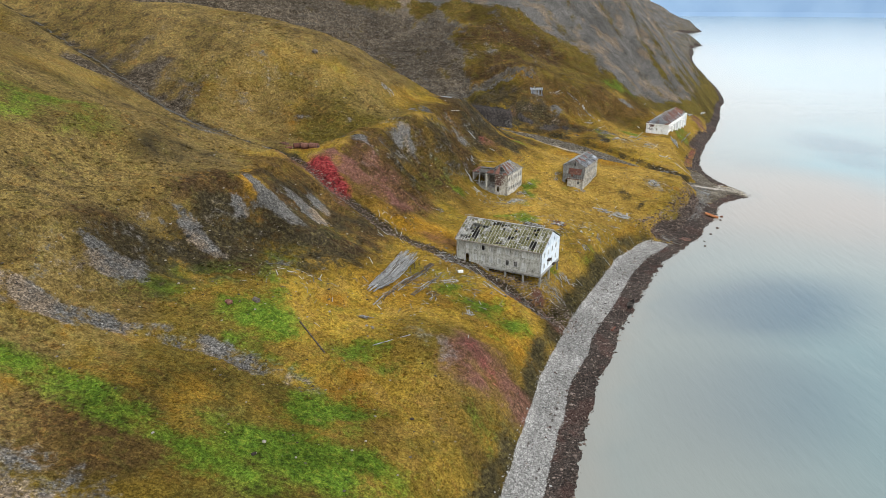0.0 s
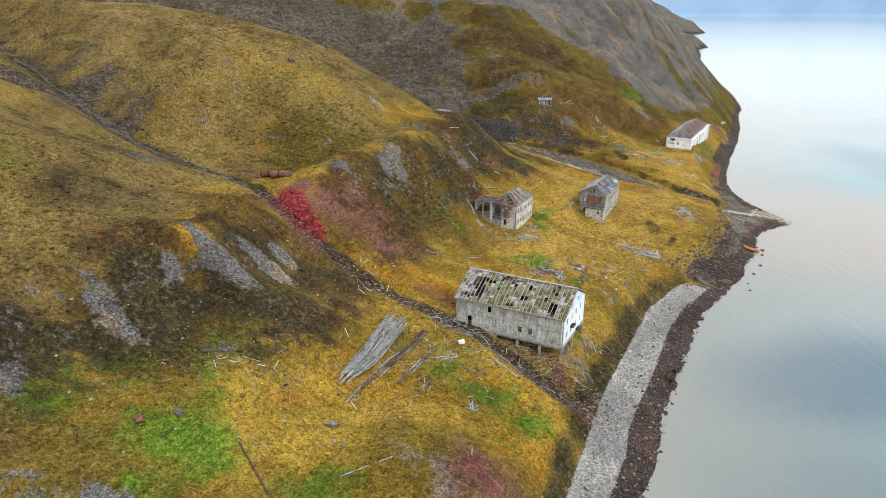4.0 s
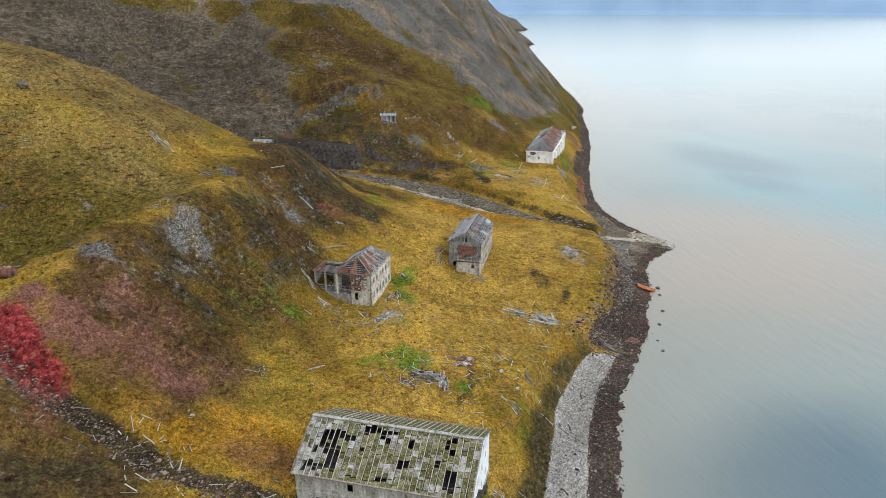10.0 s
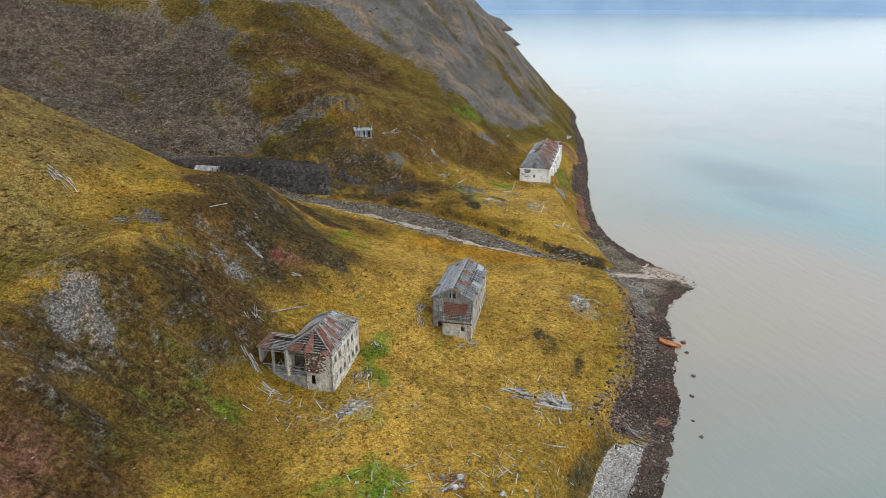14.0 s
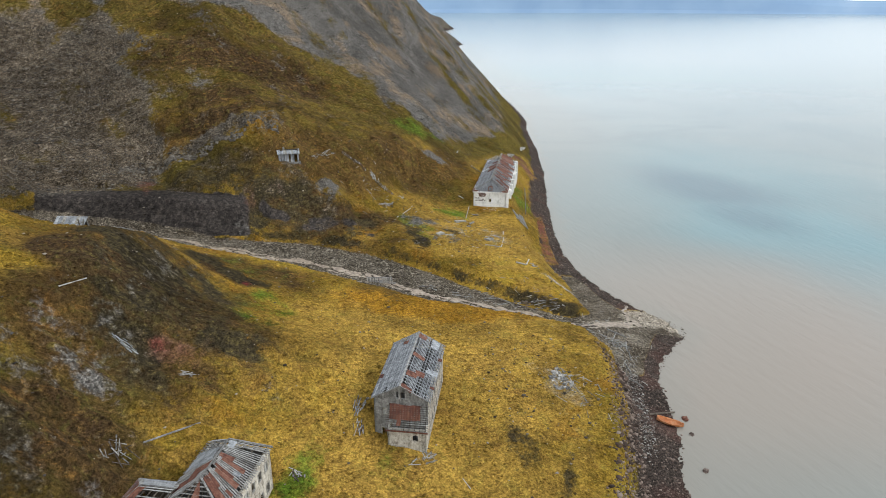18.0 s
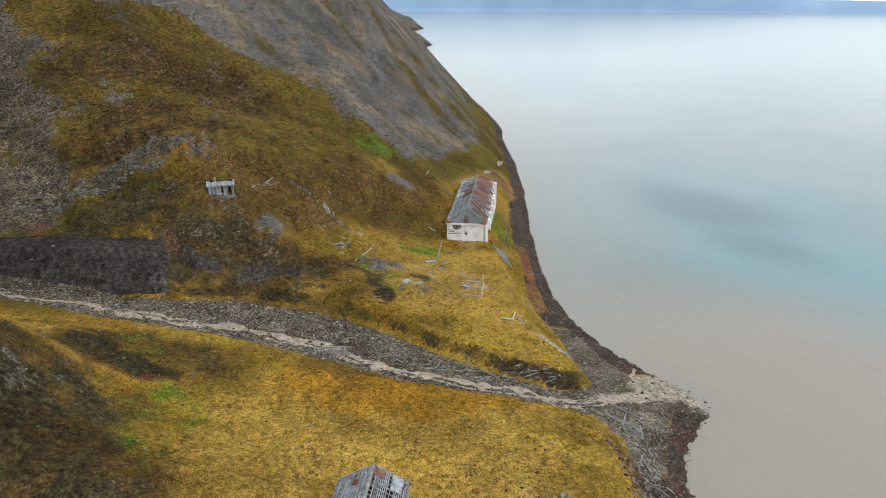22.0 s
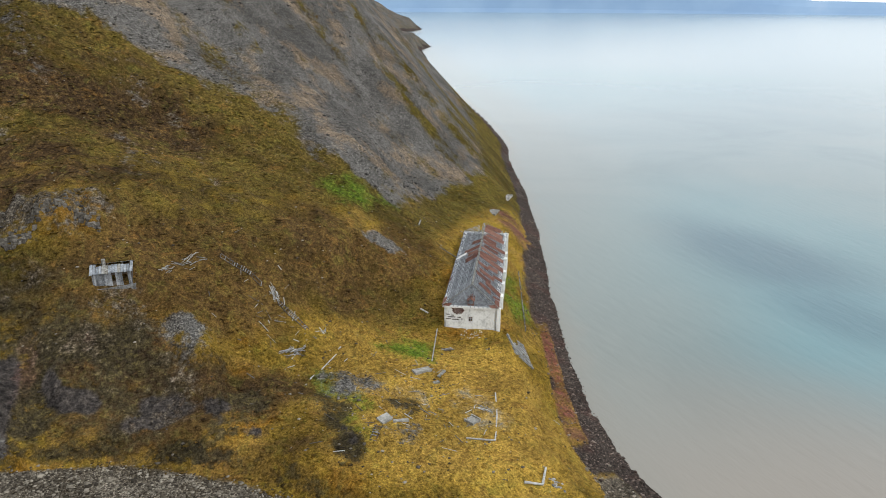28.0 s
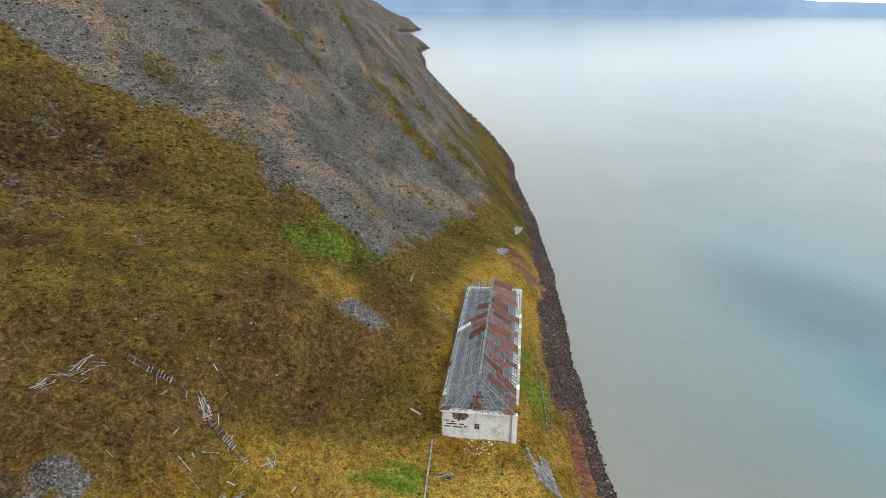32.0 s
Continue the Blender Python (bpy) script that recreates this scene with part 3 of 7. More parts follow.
    gd, gz, _ = near_line(x, y, gully_line, 30)
    wob = 1.4 * fbm(x, y, 6, 3, 8)
    h = soft_min(h, gz + .75 * np.maximum(0, gd - 1.2 + wob) + .5, 1.0)
    dd, dz, _ = near_line(x, y, ditch_line, 20)
    h = soft_min(h, dz + .55 * np.maximum(0, dd - .6 + wob) + 1.0, 1.0)
    sd, sz, _ = near_line(x, y, side_line, 25)
    h = soft_min(h, sz + .6 * np.maximum(0, sd - 1 + wob), 2.0)
    cd, cz, cs = near_line(x, y, creek_line, 60)
    north = cs < 0
    flat = np.where(north, np.interp(x, [5, 25, 45, 62, 75, 88, 100, 112], [3, 4.5, 12, 12.5, 11, 6, 4, 7]), np.interp(x, [40, 55, 70, 90, 105], [3.0, 4.5, 3.0, 2.5, 5]))
    cut = np.where(north, np.interp(x, [-20, 30, 40, 62, 100], [1.0, 1.1, .75, .7, .9]), .6)
    h = soft_min(h, cz + .05 * cd + cut * np.maximum(0, cd - flat + 1.3 * wob) + .25 * fbm(x, y, 1.6, 2, 9), .7)
    # the hollow under the house on legs
    ht, hs = .884 * (x - 3.4) - .467 * (y - 154.6), .467 * (x - 3.4) + .884 * (y - 154.6)
    under = smooth(5, 9, ht) * smooth(29, 23.5, ht) * smooth(-7, -2, hs) * smooth(15, 11, hs)
    h = h * (1 - under) + under * np.minimum(h, 12.15 - .135 * ht + .09 * np.maximum(hs, -4) + .2 * fbm(x, y, 2, 2, 431))
    # the steep earth scarp over the creek, flat on top
    foot_y = np.interp(x, [-14, 3, 14, 23, 31], [325, 318.5, 314.5, 310.8, 309.6]) + .8 * fbm(x, y, 9, 3, 411)
    top_z = np.interp(x, [-16, 4, 15, 23, 29, 33], [27.2, 26.6, 26.0, 25.4, 24.6, 22.8])
    rim = soft_min(top_z + .03 * (y - foot_y), cz + 1.0 + (.72 + .3 * fbm(x, y, 8, 3, 413)) * (y - foot_y) + .9 * fbm(x, y * .3, 3, 3, 417), 1.0)
    near = smooth(-19, -13, x) * smooth(38, 29, x + 1.5 * fbm(x, y, 4, 3, 415)) * (y > foot_y) * smooth(30, 20, y - foot_y)
    h = h * (1 - near) + near * np.maximum(rim, np.where(y > foot_y + 15, h, -9))
    w = np.interp(y, *zip(*BEACH))
    k = np.interp(y, *zip(*BANK))
    beach = 1.7 * smooth(0, 1, d / w * .9) + .12 * fbm(x, y, 1.5, 2, 17) + k * np.maximum(0, d - w + 1.5 * fbm(x, y, 7, 3, 29))
    h = np.where(d > 0, soft_min(h, beach, .6), h)
    h = np.where(d <= 0, np.maximum(-5, .22 * d), h)
    return h, d, cd, gd, cs


def spread(a, b, step, low, high, grow=1.09, out=None):
    core = list(np.arange(a, b + step, step))
    s = step
    while core[-1] < high:
        s *= out or grow
        core.append(core[-1] + s)
    s = step
    while core[0] > low:
        s *= grow
        core.insert(0, core[0] - s)
    return np.array(core)


grid_x = spread(-80, 150, .72, -560, 1500, out=1.035)
grid_y = spread(66, 520, .72, -150, 2700, out=1.015)
GX, GY = np.meshgrid(grid_x, grid_y)
GZ, SHORE_D, CREEK_D, GULLY_D, CREEK_SIDE = land(GX, GY)


def sheet(name, xs, ys, zz, material):
    ny, nx = zz.shape
    gx, gy = np.meshgrid(xs, ys)
    v = np.stack([gx, gy, zz], 2).reshape(-1, 3)
    i = np.arange(ny * nx).reshape(ny, nx)
    f = np.stack([i[:-1, :-1], i[:-1, 1:], i[1:, 1:], i[1:, :-1]], 2).reshape(-1, 4)
    me = bpy.data.meshes.new(name)
    me.vertices.add(len(v)), me.loops.add(f.size), me.polygons.add(len(f))
    me.vertices.foreach_set("co", v.ravel())
    me.loops.foreach_set("vertex_index", f.ravel())
    me.polygons.foreach_set("loop_start", np.arange(0, f.size, 4))
    me.polygons.foreach_set("use_smooth", np.ones(len(f), bool))
    me.update(calc_edges=True)
    me.materials.append(material)
    return new(name, me)


def heights(x, y):
    """Height of the ground at many places."""
    x, y = np.asarray(x, float), np.asarray(y, float)
    i = np.clip(np.searchsorted(grid_x, x) - 1, 0, len(grid_x) - 2)
    j = np.clip(np.searchsorted(grid_y, y) - 1, 0, len(grid_y) - 2)
    u, v = (x - grid_x[i]) / (grid_x[i + 1] - grid_x[i]), (y - grid_y[j]) / (grid_y[j + 1] - grid_y[j])
    return (GZ[j, i] * (1 - u) + GZ[j, i + 1] * u) * (1 - v) + (GZ[j + 1, i] * (1 - u) + GZ[j + 1, i + 1] * u) * v


def ground(x, y):
    return float(heights(x, y))


WX = GX + 9 * fbm(GX, GY, 13, 4, 101) + 3.5 * fbm(GX, GY, 3.5, 3, 102)
WY = GY + 9 * fbm(GX, GY, 13, 4, 103) + 3.5 * fbm(GX, GY, 3.5, 3, 104)


def blot(spots, gx=None, gy=None):
    """A mask of soft ovals: x, y, half length, half width, turn in degrees, strength."""
    gx, gy = (WX, WY) if gx is None else (gx, gy)
    out = np.zeros(gx.shape)
    for x, y, a, b, turn, s in spots:
        c, n = math.cos(radians(turn)), math.sin(radians(turn))
        u, v = ((gx - x) * c + (gy - y) * n) / a, ((gy - y) * c - (gx - x) * n) / b
        out = np.maximum(out, s * np.clip(1.6 - np.sqrt(u * u + v * v), 0, 1))
    return out


def stripe(points, width, s=1.0):
    """A mask along a line."""
    d, _, _ = near_line(.5 * (GX + WX), .5 * (GY + WY), spline(points, 3), 3 * width + 5)
    return s * np.clip(1.5 - d / width, 0, 1)


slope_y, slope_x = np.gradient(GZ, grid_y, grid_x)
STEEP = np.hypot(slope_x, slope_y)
WIDTH = np.interp(GY, *zip(*BEACH))
along = SHORE_D / WIDTH
ragged = fbm(GX, GY, 14, 4, 61)
north = smooth(322, 345, GY)

# bare stone: the mountain's scree, the slides on the spurs, the quarry-like rock band
edge = np.interp(GX, [-120, -40, 0, 20, 51, 64, 77, 90, 101, 109, 125, 140, 160], [428, 428, 418, 408, 404, 398, 390, 381, 377, 376, 397, 413, 428])
streak = fbm(.86 * GX + .5 * GY, .2 * (.86 * GY - .5 * GX), 9, 4, 131)
scree = smooth(-4, 8, GY - edge + 9 * ragged + 13 * streak) * north * smooth(9, 18, GZ)
scree = scree * (1 - .5 * smooth(40, 15, SHORE_D + 40 * streak) * smooth(420, 450, GY)) * np.clip(.80 + .9 * streak + .7 * ragged, 0, 1)
scree = np.maximum(scree, .6 * smooth(700, 900, GY))
layered = smooth(327, 336, GY) * smooth(428, 412, GY) * smooth(22, 6, GX + 40 * fbm(GX, GY, 24, 4, 523) + .6 * np.maximum(GY - 368, 0))
warm = np.clip(np.maximum(layered, .8 * smooth(336, 344, GY) * smooth(350, 345, GY) * smooth(50, 42, GX)), 0, 1)
scree = np.maximum(scree, (.92 + .7 * streak + .7 * fbm(GX, GY, 11, 3, 151)) * warm)
scree = np.maximum(scree, blot(((-56, 104, 4, 3, 20, .9), (-33, 122, 3, 2, 20, .8),
                                (-60, 88, 8, 3, 0, .9), (-45, 57, 10, 6, 0, .8), (-27, 198, 4, 7, 20, .8), (-14, 209, 3.5, 9, 35, .85), (-4, 231, 3, 8, 40, .8),
                                (3, 236, 3, 7, 40, .75), (96, 353, 4, 1.8, -15, .9), (80, 314, 5, 4, 30, .75), (84, 304, 5, 4, 0, .6), (55, 322, 4, 3, 0, .8),
                                (-95, 210, 26, 5, 40, .75), (-110, 228, 20, 6, 35, .6), (26, 205, 3, 7, 30, .5))))
scree = np.maximum(scree, .42 * smooth(.7, 1.0, STEEP) * smooth(14, 20, GZ) * smooth(320, 300, GY))
scree = np.maximum(scree, .8 * stripe(((-20, 90, 0), (-32, 92.5, 0), (-50, 91, 0), (-62, 86, 0)), 2.4))

scree = np.maximum(scree, (.14 + 1.0 * fbm(GX, GY, 10, 4, 181) + .5 * streak) * north * smooth(31, 37, GZ + 4 * ragged) * smooth(406, 398, GY))

scree = np.maximum(scree, stripe([p for p in GULLY if p[0] < -52], 2.6, .72))
scree = np.maximum(scree, blot(((-92, 200, 10, 4, 40, .62), (-100, 208, 12, 4, 40, .6))))

red = blot(((-34, 175, 3.5, 7, 40, 1.0), (-28, 170, 3, 6, 40, .95), (-27, 181, 8, 5, -20, .95), (-40, 172, 2.5, 5, 45, .8), (-20, 178, 8, 5, -30, .85), (-12, 179, 8, 4, 10, .75), (-2, 164, 8, 4, -20, .55),
            (-20, 190, 7, 4, 0, .55), (8, 106, 6, 8, 15, .95), (14, 102, 4, 5, 0, .8), (20, 143, 1.6, 1.2, 0, .9), (24, 134, 4, 3, 20, .75), (16, 241, 4, 3, 0, .6),
            (152, 396, 5, 9, -25, .9), (9, 335, 2, 6, 0, .6), (34, 322, 1.5, 4, 0, .5)))
green = blot(((-31, 105, 6, 7, 20, 1.0), (-14, 101, 6, 4, 0, .75), (-16, 85, 7, 4, 20, .9), (-22, 70, 14, 6, 10, .95), (-12, 71, 8, 5, 0, .95), (12, 127, 5, 7, 30, .9), (-46, 110, 9, 6, 40, .75),
              (-88, 138, 16, 10, 30, .6), (-36, 118, 10, 5, 30, .7), (30, 216, 2.6, 7, -25, 1.0), (33, 222, 2, 5, -25, .8), (24, 200, 3, 3, 0, .55), (6, 203, 4, 3, 0, .6), (21, 187, 3, 3, 0, .8), (31, 178, 2.5, 1.6, 0, .95),
              (93, 326, 5, 4, 0, .95), (97, 371, 9, 6, 30, .9), (117, 345, 2, 14, -30, .75), (126, 346, 3, 14, -30, .7), (77, 309, 3, 8, 10, .6), (30, 283, 5, 4, 0, .5), (2, 134, 5, 4, 0, .7), (48, 228, 2, 8, -30, .55), (26, 158, 5, 3, 0, .6),
              (42, 172, 2, 6, -30, .6), (8, 95, 4, 8, 20, .5)))
green = np.maximum(green, stripe(((-60, 73, 0), (-46, 72.5, 0), (-33, 68, 0), (-22, 66, 0)), 2.6, .9))
green = np.maximum(green, stripe(((-34, 96, 0), (-24, 93, 0), (-18, 88, 0), (-12, 80, 0)), 1.8, .75))
green = np.maximum(green, stripe(((-60, 192, 0), (-48, 188, 0), (-40, 183, 0)), 4, .6) * smooth(2, 4, GULLY_D))
dark = .7 * smooth(3.2, 1.0, GULLY_D) * smooth(45, 38, GZ)
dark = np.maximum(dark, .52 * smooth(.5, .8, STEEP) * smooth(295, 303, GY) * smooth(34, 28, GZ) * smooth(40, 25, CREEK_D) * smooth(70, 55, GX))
dark = np.maximum(dark, blot(((45, 313, 6, 3, -10, .5), (57, 310, 5, 3, 0, .45), (22, 279, 4, 3, 20, .8),
                              (8, 262, 4, 3, 0, .8), (23, 245, 5, 3, 20, .8), (29, 276, 3, 3, 0, .75), (-42, 126, 9, 10, 35, .68), (-30, 130, 8, 12, 25, .6), (-34, 156, 7, 6, 0, .5),
                              (-12, 200, 4, 12, 30, .55), (0, 216, 4, 12, 35, .55), (9, 238, 4, 8, 35, .55), (62, 221, 2, 6, -30, .5), (66, 214, 1.4, 5, -20, .5), (75, 302, 3, 3, 0, .75), (86, 309, 3, 3, 0, .6),
                              (-70, 175, 14, 8, 40, .5), (-60, 150, 14, 10, 30, .5), (60, 274, 5, 3, 0, .45))))
dark = np.maximum(dark, blot(((-41, 125, 12, 8, 40, .7), (-51, 111, 9, 8, 40, .7), (-33, 139, 9, 8, 35, .6), (-28, 131, 7, 6, 30, .8), (-24, 147, 5, 7, 30, .6), (9, 259, 6, 2.5, -30, .95), (15, 261, 6, 2.2, -35, .95),
                              (21, 266, 5, 2, -35, .9), (27, 275, 4, 3, -20, 1.0), (23, 244, 4, 2.5, 0, 1.0), (10, 242, 5, 2.5, 20, .9), (12, 249, 5, 2, 20, .85), (48, 316, 3, 2, 0, .62), (58, 312, 3, 1.8, 0, .62))))
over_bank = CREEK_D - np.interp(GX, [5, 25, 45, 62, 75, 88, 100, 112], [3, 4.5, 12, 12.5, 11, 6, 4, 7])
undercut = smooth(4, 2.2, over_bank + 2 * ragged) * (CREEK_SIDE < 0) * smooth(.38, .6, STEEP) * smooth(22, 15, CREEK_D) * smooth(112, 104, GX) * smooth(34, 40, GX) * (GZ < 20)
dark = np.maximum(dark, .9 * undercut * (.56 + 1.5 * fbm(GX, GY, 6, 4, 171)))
moss = blot(((-45, 112, 9, 4, 35, .9), (-31, 128, 7, 4, 35, .95), (-38, 119, 9, 4, 35, .9), (-25, 141, 5, 4, 35, .8), (-50, 105, 6, 4, 20, .8)))
green = np.maximum(green, moss)
dark = np.maximum(dark, blot(((-24, 134, 8, 7, 35, .62), (-34, 152, 9, 6, 30, .6), (-22, 156, 9, 5, -20, .55), (14, 254, 12, 14, -30, .52), (22, 262, 8, 8, 0, .5), (10, 268, 8, 5, 0, .55), (20, 332, 22, 5, 0, .5), (36, 326, 10, 4, 0, .55))))
dark = np.maximum(dark, blot(((-40, 126, 16, 9, 40, .72), (-28, 141, 11, 8, 35, .62), (-52, 110, 9, 9, 30, .7), (42, 323, 8, 4, -10, .75), (46, 317, 8, 3, 0, .62), (60, 311, 7, 2.5, 0, .6), (28, 329, 9, 3, 0, .62), (22, 334, 12, 4, 0, .58), (75, 308, 3, 4, 0, .6), (36, 318, 4, 5, 0, .72))))
dark = dark * (1 - .35 * moss)
rise_y = GY - np.interp(GX, [-14, 3, 14, 23, 31], [325, 318.5, 314.5, 310.8, 309.6]) - .8 * fbm(GX, GY, 9, 3, 411)
black = smooth(-19, -14, GX) * smooth(36, 31, GX + 3 * ragged) * smooth(-.8, .3, rise_y) * smooth(15.5, 13, rise_y + 2.5 * ragged - .12 * (GX - 20))
black = np.maximum(black, np.clip(blot(((42, 319, 5, 4, 0, .9), (48, 315, 6, 3, -10, .95), (53.5, 312, 5, 2.5, -15, .85), (60, 306, 2, 2, 0, .8), (54, 321, 2.6, 1.6, 0, .8), (75, 303, 2, 3, 0, .7)), .5 * (GX + WX), .5 * (GY + WY)) * (.72 + 1.8 * fbm(GX, GY, 5, 4, 531)), 0, 1))
pebble = smooth(.42, .5, along + .12 * ragged) * smooth(1.14, 1.0, along) * smooth(201, 196, GY)
pebble = np.maximum(pebble, .95 * smooth(.55, .66, along + .1 * ragged) * smooth(1.1, .98, along) * smooth(219, 224, GY) * smooth(254, 246, GY))
wrack = smooth(1.16, 1.02, along) * (SHORE_D > -8) * np.where(GY < 200, smooth(.54, .44, along + .12 * ragged), 1.0)
wrack = wrack * (1 - smooth(.36, .5, along + .1 * ragged) * smooth(241, 247, GY) * smooth(300, 288, GY))
flat = smooth(.36, .5, along + .1 * ragged) * smooth(1.2, 1.05, along) * smooth(241, 247, GY) * smooth(300, 288, GY)
wrack = np.maximum(wrack, .95 * smooth(1.0, 1.06, along) * smooth(1.5, 1.15, along + .3 * ragged) * smooth(197, 203, GY) * smooth(252, 240, GY))
wrack = np.maximum(wrack, .6 * smooth(.9, 1.1, along) * smooth(1.9, 1.2, along) * smooth(330, 345, GY) * smooth(440, 400, GY))
wide = np.where(CREEK_SIDE < 0, np.interp(GX, [5, 25, 45, 62, 75, 88, 100, 112], [4, 5, 11, 11, 9, 4.5, 3.5, 7]), np.interp(GX, [40, 55, 70, 90, 105], [3.5, 4, 2.6, 2.4, 5]))
silt = np.maximum(smooth(1.15, .85, CREEK_D / wide), flat)
silt = np.maximum(silt, blot(((114, 267, 6, 5, 0, .9), (109, 258, 3, 5, 20, .8))))
pale_sand = blot(((121, 260.5, 5, 3.5, 0, 1), (116, 265, 6, 2, -20, .9)))
pale = blot(((76, 232, 3, 8, 20, .5), (72, 224, 2, 5, 0, .4), (23, 203, 2, 5, 20, .55), (20, 197, 2, 3, 0, .4), (56, 205, 4, 2, 0, .7), (2, 108, 3, 3, 0, .5), (-3, 110, 3, 2, 0, .45),
             (105, 281, 2, 6, 40, .8), (98, 308, 3, 8, 0, .5), (89, 313, 4, 5, 0, .5), (46, 328, 4, 2, 0, .3), (30, 200, 2, 5, 0, .4)))
brown = np.maximum(.42 * smooth(325, 345, GY + 10 * ragged) * smooth(150, 110, GX), blot(((55, 335, 24, 12, 10, .75), (20, 352, 30, 9, 0, .7), (40, 385, 24, 10, 0, .5), (84, 345, 12, 16, 20, .75), (100, 352, 16, 8, 40, .7), (15, 250, 14, 16, 30, .65), (0, 205, 10, 20, 30, .55), (-40, 160, 12, 12, 0, .65), (-60, 108, 10, 10, 0, .4),
                          (-45, 66, 14, 8, 0, .7), (-30, 160, 12, 7, 20, .9), (-20, 154, 9, 6, 20, .8), (-14, 190, 12, 18, 30, .85), (-20, 176, 8, 8, 0, .6), (12, 262, 14, 10, 0, .7), (3, 240, 10, 12, 0, .7), (-95, 195, 40, 14, 35, .4), (-55, 215, 30, 12, 10, .45), (40, 300, 30, 12, 0, .4), (58, 277, 8, 5, 0, .5), (30, 164, 10, 6, 0, .3), (5, 92, 8, 10, 0, .5))))
rust = blot(((62, 268, 16, 7, -15, .75), (74, 262, 14, 5, -10, .7), (-5, 168, 14, 6, -15, .75), (6, 162, 10, 6, 0, .6), (-25, 85, 18, 6, 10, .5), (-38, 79, 10, 4, 0, .6), (14, 120, 6, 8, 0, .6), (-8, 130, 10, 8, 0, .5), (12, 134, 6, 5, 0, .6),
             (25, 262, 10, 10, 0, .5), (-46, 140, 6, 14, 30, .6), (60, 330, 12, 6, 0, .5), (-30, 245, 20, 4, -10, .5)))
hill = smooth(-38, -52, GX + 14 * ragged) * smooth(330, 315, GY)
heath = np.maximum(np.maximum((.5 + .9 * fbm(GX, GY, 26, 4, 165)) * hill, smooth(132, 112, GY) * (.38 + 1.3 * fbm(GX, GY, 20, 4, 161))), blot(((-30, 220, 18, 11, 30, .95), (-38, 206, 10, 7, 30, .9), (-85, 168, 26, 14, 60, .9), (-68, 113, 12, 20, 10, .95), (-90, 230, 30, 9, 30, .9), (-80, 222, 14, 7, 30, .9),
                                     (-14, 188, 9, 15, 30, .95), (-17, 198, 7, 10, 40, .9), (-6, 205, 8, 16, 35, .95), (3, 222, 8, 12, 35, .9), (14, 250, 12, 17, -30, .95), (24, 262, 9, 8, 0, .7), (5, 236, 9, 9, 0, .9),
                                     (55, 332, 30, 10, 5, .5), (60, 350, 30, 12, -10, .7), (30, 378, 40, 18, 0, .85), (75, 372, 30, 16, 0, .75), (100, 372, 14, 12, 0, .6), (20, 335, 26, 8, -5, .8), (-10, 305, 30, 8, -10, .6), (-45, 66, 12, 10, 0, .8), (-58, 78, 8, 10, 0, .7))))
distance = smooth(415, 450, GY)
heath = np.maximum(heath, blot(((-35, 246, 16, 8, 0, .68), (-60, 252, 24, 10, 0, .72), (-14, 256, 10, 8, 0, .58), (-8, 240, 8, 6, 30, .5), (-52, 225, 12, 7, 10, .7), (-60, 185, 10, 8, 0, .55))))
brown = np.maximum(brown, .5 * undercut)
heath = np.maximum(heath, blot(((5, 328, 22, 3.5, -8, .8), (24, 321, 8, 3, -25, .8))))
heath = np.maximum(heath, .8 * distance)
heath = np.maximum(heath, smooth(322, 340, GY) * smooth(112, 96, GX) * (.46 + 1.3 * fbm(GX, GY, 18, 4, 163)))
heath = np.maximum(heath, .85 * layered)
heath = np.maximum(heath, .95 * smooth(-30, -6, GY - edge) * north)
brown = np.maximum(brown, blot(((33, 177, 1.0, 7, -30, .8), (50, 315, 12, 6, 0, .85), (42, 322, 10, 5, 0, .8), (62, 312, 8, 5, 0, .7))))
brown = np.maximum(brown, stripe([(*c, 0) for c in CREST_SOUTH], 1.0, .8))
yellow = blot(((56, 250, 30, 22, 0, .78), (44, 214, 24, 22, 0, .74), (90, 312, 16, 20, 0, .74), (48, 205, 20, 16, 20, .66), (30, 195, 20, 12, 0, .6), (62, 232, 16, 14, 0, .66), (95, 310, 10, 22, 10, .8), (-70, 170, 20, 16, 30, .6), (-18, 245, 20, 5, -30, .45), (-8, 224, 4, 22, -30, .6), (86, 349, 3, 8, -40, .7), (20, 170, 14, 8, 0, .6), (-100, 160, 20, 16, 0, .5), (-70, 255, 40, 10, 0, .4)))

yellow = np.maximum(yellow, stripe([(*c, 0) for c in CREST_NORTH], 1.6, .85))
yellow = np.maximum(yellow, stripe([(x - 2.5, y + 1, 0) for x, y in CREST_SOUTH], 1.8, .8))
yellow = np.maximum(yellow, stripe(((97, 366, 0), (87, 353, 0), (75, 341, 0), (67, 332, 0)), 1.7, 1.0))
yellow = np.maximum(yellow, blot(((-59, 234, 12, 2, 10, .5), (-44, 240, 14, 2, -10, .5), (-20, 242, 10, 3, -30, .6), (-137, 246, 24, 6, 20, .4), (-57, 164, 8, 12, 20, .7), (48, 268, 12, 5, -10, .7), (104, 312, 8, 16, 10, .8))))
crimson = blot(((-33, 178, 3.0, 5.0, 38, .95), (-28, 172.5, 2.6, 5.0, 38, .95), (-30.5, 175, 3.2, 5, 38, 1.0), (28, 273.5, 1.0, 1.4, 0, .55), (14, 242, 1.6, 1.0, 0, .42), (7, 107, 2.0, 6, 15, .36)), .5 * (GX + WX), .5 * (GY + WY))
crimson = np.maximum(crimson, .33 * smooth(.5, .65, along) * smooth(1.15, 1.0, along) * smooth(298, 310, GY) * smooth(385, 350, GY))
